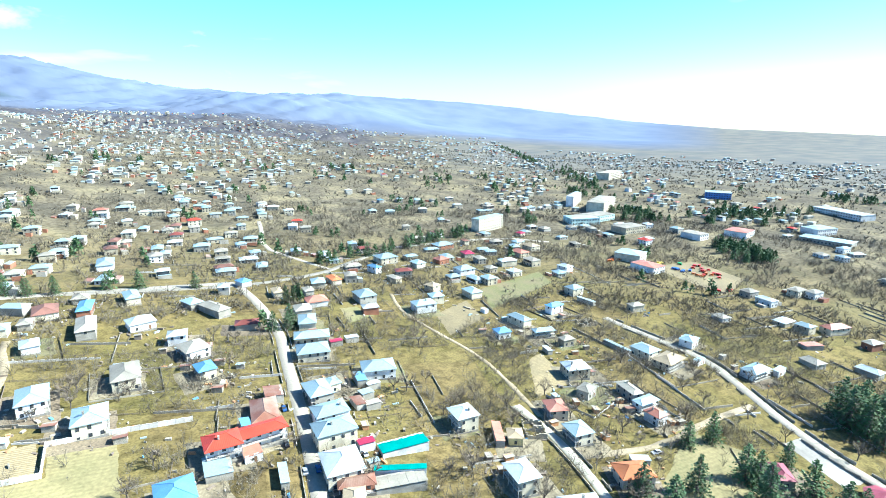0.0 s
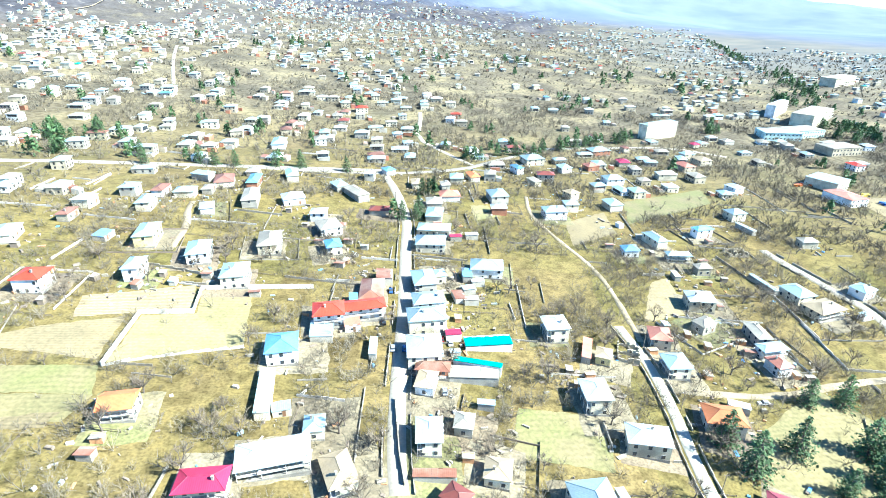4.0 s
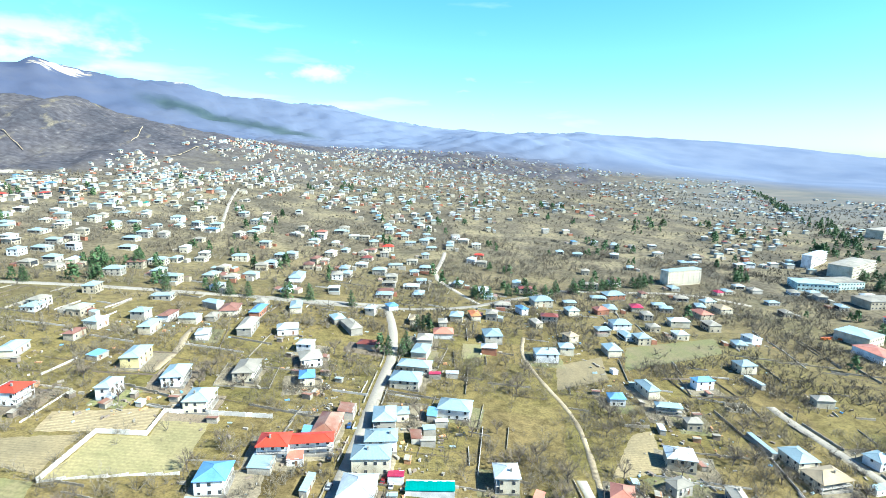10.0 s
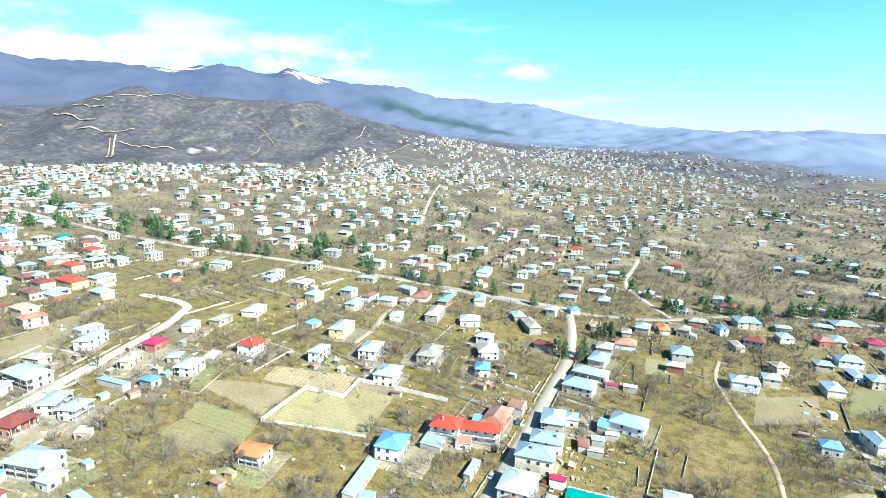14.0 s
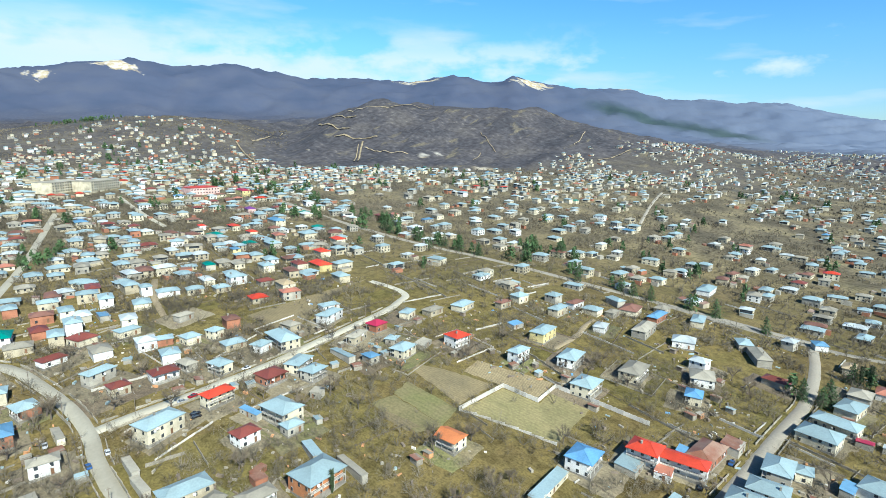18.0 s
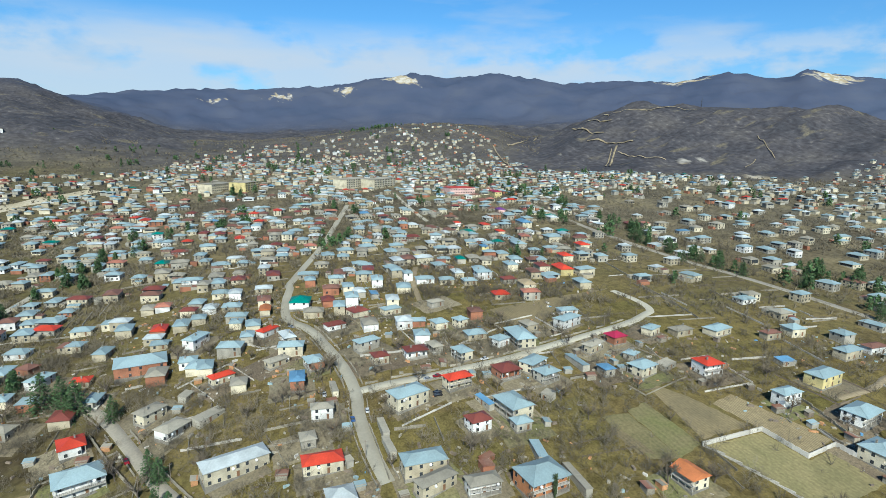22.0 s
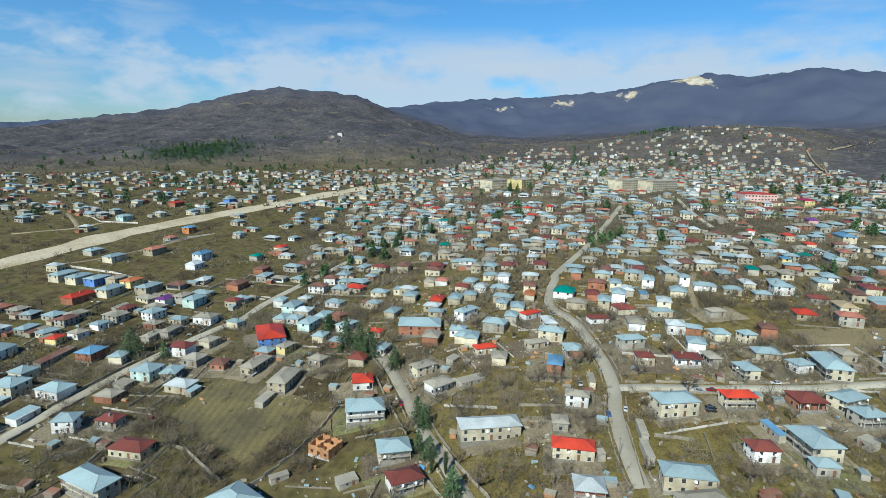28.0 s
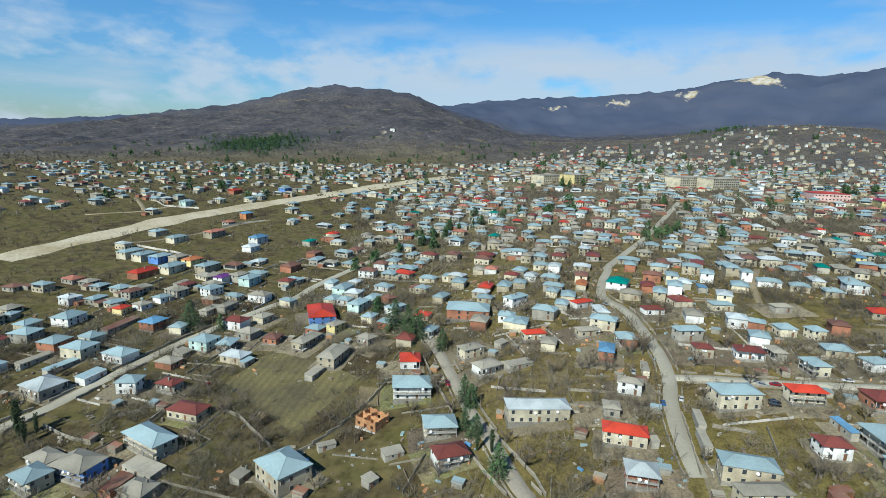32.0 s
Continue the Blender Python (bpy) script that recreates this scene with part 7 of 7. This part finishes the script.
while made < 260:
    a, r = grow.uniform(-75, 134), 95 + 215 * grow.random() ** 0.8
    x, y = polar(a, r)
    if noise.noise(Vector((x, y, 5)) * 0.03) > -0.25 and clear(x, y, 0.8):
        plant(BARE, x, y, grow.uniform(1.0, 2.1), grow.uniform(0.9, 1.25))
        made += 1

# scrub, hedges and farther bare trees: many thin twigs
def clump(seed, boughs, twigs, thick):
    """A leafless crown: boughs that fan out of the foot, and thin twigs along them."""
    r = random.Random(seed)
    v = []

    def stick(p, q, wide):
        side = np.cross(q - p, (r.gauss(0, 1), r.gauss(0, 1), r.gauss(0, 1)))
        side *= wide / max(np.linalg.norm(side), 1e-6)
        v.extend((p - side, p + side, q))

    for e in range(boughs):
        a, up = e * 2 * math.pi / boughs + r.uniform(-0.5, 0.5), r.uniform(0.5, 1.45)
        foot = np.array((r.gauss(0, 0.05), r.gauss(0, 0.05), r.uniform(-0.05, 0.12)))
        way = np.array((math.cos(a) * math.cos(up), math.sin(a) * math.cos(up), math.sin(up)))
        end = foot + way * r.uniform(0.55, 0.85)
        stick(foot, end, thick * 1.9)
        for q in range(twigs):
            root = foot + (end - foot) * r.uniform(0.3, 1.0)
            turn = np.array((r.gauss(0, 1), r.gauss(0, 1), r.gauss(0.35, 0.8)))
            turn = way * 0.6 + turn / np.linalg.norm(turn)
            stick(root, root + turn * r.uniform(0.16, 0.34), thick)
    return np.array(v)


FINE = [clump(s, 6, 11, 0.0078) for s in range(10)]
COARSE = [clump(50 + s, 5, 4, 0.0195) for s in range(6)]
ROUGH = [clump(80 + s, 4, 1, 0.060) for s in range(6)]
CELL, SPAN = 1.5, 760
SIDE = int(2 * SPAN / CELL)
blocked, field_cells = np.zeros((SIDE, SIDE), bool), np.zeros((SIDE, SIDE), bool)


def stamp(x, y, r):
    i0, i1 = int((x - r - HUB[0] + SPAN) / CELL), int((x + r - HUB[0] + SPAN) / CELL) + 1
    j0, j1 = int((y - r - HUB[1] + SPAN) / CELL), int((y + r - HUB[1] + SPAN) / CELL) + 1
    if i0 < 0 or j0 < 0 or i1 >= SIDE or j1 >= SIDE:
        return
    i, j = np.mgrid[i0:i1, j0:j1]
    blocked[i0:i1, j0:j1] |= np.hypot((i + 0.5) * CELL + HUB[0] - SPAN - x, (j + 0.5) * CELL + HUB[1] - SPAN - y) < r


for x, y, r in KEEP:
    stamp(x, y, r + 0.6 if math.hypot(x - HUB[0], y - HUB[1]) < 360 else r * 0.68)
for x, y, w in ROAD_POINTS:
    stamp(x, y, w / 2 + 0.8)
for quad, kind in FIELDS:
    lo, hi = (quad.min(0) - HUB + SPAN) / CELL, (quad.max(0) - HUB + SPAN) / CELL
    for i in range(max(0, int(lo[0])), min(SIDE, int(hi[0]) + 1)):
        for j in range(max(0, int(lo[1])), min(SIDE, int(hi[1]) + 1)):
            if inside((i + 0.5) * CELL + HUB[0] - SPAN, (j + 0.5) * CELL + HUB[1] - SPAN, quad):
                field_cells[i, j] = True
scrub, roots = [], []
grow = random.Random(123)
for want, r0, r1, kinds, s0, s1 in ((14500, 92, 360, FINE, 1.3, 7.0), (29000, 340, 740, COARSE, 2.4, 7.0), (26000, 700, 1750, ROUGH, 3.0, 6.5)):
    made = tries = 0
    while made < want and tries < want * 7:
        tries += 1
        a, r = grow.uniform(-80, 137), math.sqrt(grow.uniform(r0 * r0, r1 * r1))
        if (a < -4 and grow.random() < 0.25) or (-4 < a < 46 and r < 740 and grow.random() < (0.5 if r > 330 else 0.35)) or (4 < a < 50 and r > 1150) or (a > 103 and 380 < r < 740 and grow.random() < 0.85):
            continue
        x, y = polar(a, r)
        if r < SPAN - 5:
            cell = int((x - HUB[0] + SPAN) / CELL), int((y - HUB[1] + SPAN) / CELL)
            if blocked[cell] or (field_cells[cell] and grow.random() < 0.96):
                continue
        if noise.noise(Vector((x, y, 5)) * 0.022) + 0.5 * noise.noise(Vector((x, y, 9)) * 0.08) < grow.uniform(-0.38, 0.20):
            continue
        t = kinds[grow.randrange(len(kinds))]
        s, g, turn = s0 + (s1 - s0) * grow.random() ** (1.5 if r < 360 else 1.2), grow.uniform(0.8, 1.3), grow.uniform(0, 6.283)
        c, n_ = math.cos(turn), math.sin(turn)
        scrub.append(np.c_[x + (t[:, 0] * c - t[:, 1] * n_) * s * g, y + (t[:, 0] * n_ + t[:, 1] * c) * s * g, t[:, 2] * s])
        roots.append(np.tile((x, y), (len(t), 1)))
        made += 1
v, roots = np.concatenate(scrub), np.concatenate(roots)
v[:, 2] += height(roots[:, 0], roots[:, 1])
tagged(new("scrub", sheet("scrub", v, np.arange(len(v)).reshape(-1, 3), [m_twigs])), "leafless brown scrub and hedges between the gardens", "scrub", kind="stuff")

# dark conifers dotted through the farther town
def cone_tufts(seed):
    r = random.Random(seed)
    v = []
    for q in range(70):
        f = r.random() ** 0.7
        a, out = r.uniform(0, 6.283), 0.26 * (1 - f) + 0.03
        c = np.array((math.cos(a) * out, math.sin(a) * out, 0.08 + 0.9 * f))
        for e in range(3):
            v.append(c + np.array((r.gauss(0, 0.09), r.gauss(0, 0.09), r.gauss(-0.03, 0.09))))
    return np.array(v)


TUFTS = [cone_tufts(s) for s in range(5)]
spires, grow, made = [], random.Random(5), 0
while made < 420:
    a, r = grow.uniform(-60, 125), math.sqrt(grow.uniform(420 ** 2, 1500 ** 2))
    x, y = polar(a, r)
    if (r > 1100 and a < 58) or noise.noise(Vector((x, y, 2)) * 0.012) < grow.uniform(-0.1, 0.5) or (a > 102 and r < 740) or not clear(x, y, 0.5, fields=False):
        continue
    made += 1
    for k_ in range(grow.choice((1, 1, 2, 3))):
        t, s = TUFTS[grow.randrange(5)], grow.uniform(6, 13)
        x1, y1 = x + grow.uniform(-5, 5) * (k_ > 0), y + grow.uniform(-5, 5) * (k_ > 0)
        spires.append(t * s + (x1, y1, ground_at(x1, y1)))
for q in range(330):                      # the pine wood at the foot of the hill, and pines on the knoll
    x, y = polar(*((grow.gauss(112, 2.3), grow.gauss(1385, 42)) if q < 270 else (grow.gauss(67, 1.6), grow.gauss(1660, 18))))
    spires.append(TUFTS[q % 5] * grow.uniform(7, 12) + (x, y, ground_at(x, y) + float(relief(x, y)[0])))
for belt, wide, count_ in (([(1263, 1480.6), (1173, 1313.4), (1010.6, 1069.8)], 14, 60), ([(949.2, 921), (825.6, 753.1), (756.1, 629.2)], 18, 50), ([(653.1, 504.4), (651.7, 469.1), (632.6, 423.8)], 14, 45),
                           ([(719.6, 404.5), (773.2, 398.2), (770.2, 357.5), (837.2, 344.3)], 20, 60), ([(584.9, 317.8), (580.8, 280.8), (570.9, 244.6)], 12, 45), ([(1001.2, 387.1), (984.9, 337.1), (1009, 308.6)], 20, 30), ([(705.2, 647.6), (689.5, 595.7)], 10, 20)):
    for q in range(count_):           # belts and groves of conifers on the plain
        f = grow.random() * (len(belt) - 1)
        p0, p1 = belt[int(f)], belt[int(f) + 1]
        x, y = (p0[e] + (p1[e] - p0[e]) * (f % 1) + grow.gauss(0, wide * 0.6) for e in (0, 1))
        if clear(x, y, 0.5, fields=False):
            spires.append(TUFTS[q % 5] * grow.uniform(8, 13) + (x, y, ground_at(x, y)))
for ob in [o for o in scene.objects if o.name.split(".")[0] == "conifer"]:      # the avenue's rows close up with distance
    x, y, z = ob.location
    if math.hypot(x - HUB[0], y - HUB[1]) > 300:
        for k_ in range(2):
            x1, y1 = x + grow.uniform(-9, 9), y + grow.uniform(-4, 4)
            if clear(x1, y1, 0.5, fields=False):
                spires.append(TUFTS[k_] * grow.uniform(8, 12) + (x1, y1, ground_at(x1, y1)))
v = np.concatenate(spires)
tagged(new("distant_conifers", sheet("distant_conifers", v, np.arange(len(v)).reshape(-1, 3), [m_needle])), "dark green conifers scattered among distant houses", "trees", kind="stuff")

# ---- cars, poles ----
m_car = [material("car_paint_" + n_, c, 0.25, 0.2, vary=0.03) for n_, c in (("white", (0.7, 0.7, 0.7)), ("blue", (0.05, 0.12, 0.3)), ("black", (0.03, 0.03, 0.035)), ("silver", (0.4, 0.41, 0.42)), ("red", (0.35, 0.02, 0.03)))]
m_tyre = material("tyre", (0.02, 0.02, 0.02), 0.9)


def car_master(paint, word):
    th = tagged(new("car", None), f"parked {word} saloon car beside a street", "car", "parked cars")
    bm = bmesh.new()
    prof = [(-2.1, 0.35), (-2.1, 0.85), (-1.3, 0.95), (1.0, 0.92), (2.05, 0.75), (2.1, 0.35)]
    rows = [[bm.verts.new((px, sy, pz)) for px, pz in prof] for sy in (-0.85, 0.85)]
    bm.faces.new(rows[0])
    bm.faces.new(rows[1][::-1])
    for q in range(len(prof)):
        n_ = (q + 1) % len(prof)
        bm.faces.new((rows[0][n_], rows[0][q], rows[1][q], rows[1][n_]))
    part("body", bm, paint, th)
    bm = bmesh.new()
    lo = [bm.verts.new(p) for p in ((-1.5, -0.8, 0.93), (1.0, -0.8, 0.91), (1.0, 0.8, 0.91), (-1.5, 0.8, 0.93))]
    hi = [bm.verts.new(p) for p in ((-1.0, -0.62, 1.40), (0.25, -0.62, 1.42), (0.25, 0.62, 1.42), (-1.0, 0.62, 1.40))]
    for q in range(4):
        bm.faces.new((lo[q], lo[(q + 1) % 4], hi[(q + 1) % 4], hi[q]))
    part("windows", bm, m_glass, th)
    bm = bmesh.new()
    box(bm, -1.02, 0.27, -0.64, 0.64, 1.39, 1.45)
    part("roof", bm, paint, th)
    for wx in (-1.3, 1.3):
        for wy in (-0.8, 0.8):
            bm = bmesh.new()
            bmesh.ops.create_cone(bm, cap_ends=True, segments=12, radius1=0.31, radius2=0.31, depth=0.2, matrix=Matrix.Translation((wx, wy, 0.31)) @ Matrix.Rotation(radians(90), 4, "X"))
            part("wheel", bm, m_tyre, th)
    return th


CAR = [car_master(m, n_) for m, n_ in zip(m_car, ("white", "blue", "black", "silver", "red"))]
CARS = [(-132.2, 52.3), (-130.0, 44.8), (-128.2, 84.7), (-140.3, 86.3), (-140.2, 91.1), (-142.7, 119.8), (57.2, 197.1), (50.2, 173.3), (50.8, 155.9), (70.5, 159.3), (73.4, 156.8), (55.1, 155.2), (70.0, 199.3), (64.1, 130.4), (-161.4, -149.7), (179.3, 109.1), (-46.4, 210.5), (-126.1, 83.8), (-233.3, 46.2), (-157.8, -38.8), (-154.3, 40.4)]

for q, (x, y) in enumerate(CARS):
    near = int(np.argmin(np.hypot(ROAD_POINTS[:, 0] - x, ROAD_POINTS[:, 1] - y)))
    a, b_ = ROAD_POINTS[max(near - 1, 0)], ROAD_POINTS[min(near + 1, len(ROAD_POINTS) - 1)]
    turn = math.degrees(math.atan2(b_[1] - a[1], b_[0] - a[0])) + pick.choice((0, 180)) + pick.uniform(-6, 6)
    m = pose(x, y, ground_at(x, y) + (0.17 if np.hypot(ROAD_POINTS[near, 0] - x, ROAD_POINTS[near, 1] - y) < ROAD_POINTS[near, 2] / 2 else 0.05), 0, 0, turn)
    if q < len(CAR):
        CAR[q].matrix_basis = m
    else:
        copy_thing(CAR[q % len(CAR)], m)

# ---- farm machines in the dealer's yard ----
m_machine = {n_: material("machine_paint_" + n_, c, 0.45, 0.1, vary=0.12) for n_, c in (("red", (0.50, 0.03, 0.02)), ("blue", (0.03, 0.12, 0.42)), ("orange", (0.55, 0.16, 0.03)), ("green", (0.03, 0.30, 0.10)), ("yellow", (0.55, 0.42, 0.05)))}


def machine_master(word):
    """A trailed field machine: a frame with a hopper, a drawbar and two wheels."""
    th = tagged(new("farm_machine", None), f"{word} painted trailed farm machine on bare ground", "farm machine", "farm machines for sale")
    bm = bmesh.new()
    for u in (-1.3, 1.3):
        box(bm, u - 0.12, u + 0.12, -1.6, 1.6, 0.6, 0.85)
    for v in (-1.5, 0.0, 1.5):
        box(bm, -1.2, 1.2, v - 0.1, v + 0.1, 0.62, 0.82)
    part("frame", bm, m_machine[word], th)
    bm = bmesh.new()
    lo = [bm.verts.new((i_ * 0.7, j_ * 1.0, 0.9)) for i_, j_ in ((-1, -1), (1, -1), (1, 1), (-1, 1))]
    hi = [bm.verts.new((i_ * 1.2, j_ * 1.5, 2.0)) for i_, j_ in ((-1, -1), (1, -1), (1, 1), (-1, 1))]
    bm.faces.new(lo[::-1])
    bm.faces.new(hi)
    for q in range(4):
        bm.faces.new((lo[q], lo[(q + 1) % 4], hi[(q + 1) % 4], hi[q]))
    part("hopper", bm, m_machine[word], th)
    bm = bmesh.new()
    box(bm, 1.3, 3.2, -0.09, 0.09, 0.6, 0.78)
    part("drawbar", bm, m_iron, th)
    for wy in (-1.75, 1.75):
        bm = bmesh.new()
        bmesh.ops.create_cone(bm, cap_ends=True, segments=12, radius1=0.6, radius2=0.6, depth=0.3, matrix=Matrix.Translation((0, wy, 0.55)) @ Matrix.Rotation(radians(90), 4, "X"))
        part("wheel", bm, m_tyre, th)
    return th


lot = random.Random(41)
MACHINES = {}
for word, cx, cy, sx, sy, count_ in (("blue", 458, 277, 8, 6, 7), ("red", 480, 272, 10, 8, 7), ("red", 470, 250, 12, 7, 8), ("red", 433, 224, 10, 8, 6), ("orange", 462, 260, 10, 7, 6), ("orange", 424, 330, 12, 5, 6), ("green", 476, 292, 3, 3, 2), ("yellow", 455, 300, 8, 4, 4)):
    for q in range(count_):
        x, y = cx + lot.uniform(-sx, sx), cy + lot.uniform(-sy, sy)
        m = pose(x, y, ground_at(x, y), 0, 0, lot.choice((20, 110, 200)) + lot.uniform(-25, 25))
        if word in MACHINES:
            copy_thing(MACHINES[word], m)
        else:
            MACHINES[word] = machine_master(word)
            MACHINES[word].matrix_basis = m

th = pole_master = tagged(new("utility_pole", None), "weathered utility pole with a crossarm and insulators", "pole", "utility poles")
bm = bmesh.new()
bmesh.ops.create_cone(bm, cap_ends=True, segments=8, radius1=0.15, radius2=0.10, depth=9.0, matrix=Matrix.Translation((0, 0, 3.9)))
part("pole", bm, m_wood, th)
bm = bmesh.new()
box(bm, -0.8, 0.8, -0.06, 0.06, 7.7, 7.82)
arm = part("crossarm", bm, m_wood, th)
for q in (-0.65, 0.65):
    bm = bmesh.new()
    bmesh.ops.create_cone(bm, cap_ends=True, segments=6, radius1=0.05, radius2=0.03, depth=0.2, matrix=Matrix.Translation((q, 0, 7.92)))
    part("insulator", bm, m_dish, arm)
first = True
for line, width, kind in ROADS:
    if width > 9 or kind == "dirt":
        continue
    for q in range(5, len(line) - 1, 11):
        p, d_ = line[q], line[q + 1] - line[q - 1]
        if math.hypot(p[0] - HUB[0], p[1] - HUB[1]) > 380:
            continue
        d_ /= np.hypot(*d_)
        x, y = p[0] - d_[1] * (width / 2 + 0.7), p[1] + d_[0] * (width / 2 + 0.7)
        if not clear(x, y, 0.2, roads=False, fields=False) or np.min(np.hypot(ROAD_POINTS[:, 0] - x, ROAD_POINTS[:, 1] - y) - ROAD_POINTS[:, 2] / 2) < 0.3:
            continue
        m = pose(x, y, ground_at(x, y), 0, 0, math.degrees(math.atan2(d_[1], d_[0])) + 90)
        if first:
            pole_master.matrix_basis, first = m, False
        else:
            copy_thing(pole_master, m)
# mast on the hill's crest
x, y = polar(35.4, 1690)
th = tagged(new("lattice_mast", None), "thin steel lattice mast on the hill crest", "mast")
th.matrix_world = pose(x, y, ground_at(x, y) - 6)
for q in range(3):
    out = ([], [])
    a = q * 2.094
    limb(out, (2.2 * math.cos(a), 2.2 * math.sin(a), 0), (0.3 * math.cos(a), 0.3 * math.sin(a), 34), 0.25, 0.2)
    for lev in range(10):
        f0, f1, a2 = lev / 10, (lev + 1) / 10, a + 2.094
        r0, r1 = 2.2 - 1.9 * f0, 2.2 - 1.9 * f1
        limb(out, (r0 * math.cos(a), r0 * math.sin(a), 34 * f0), (r1 * math.cos(a2), r1 * math.sin(a2), 34 * f1), 0.12, 0.12)
    put("lattice_side", sheet("lattice_side", np.array(out[0]), np.array(out[1]), [m_iron]), th)
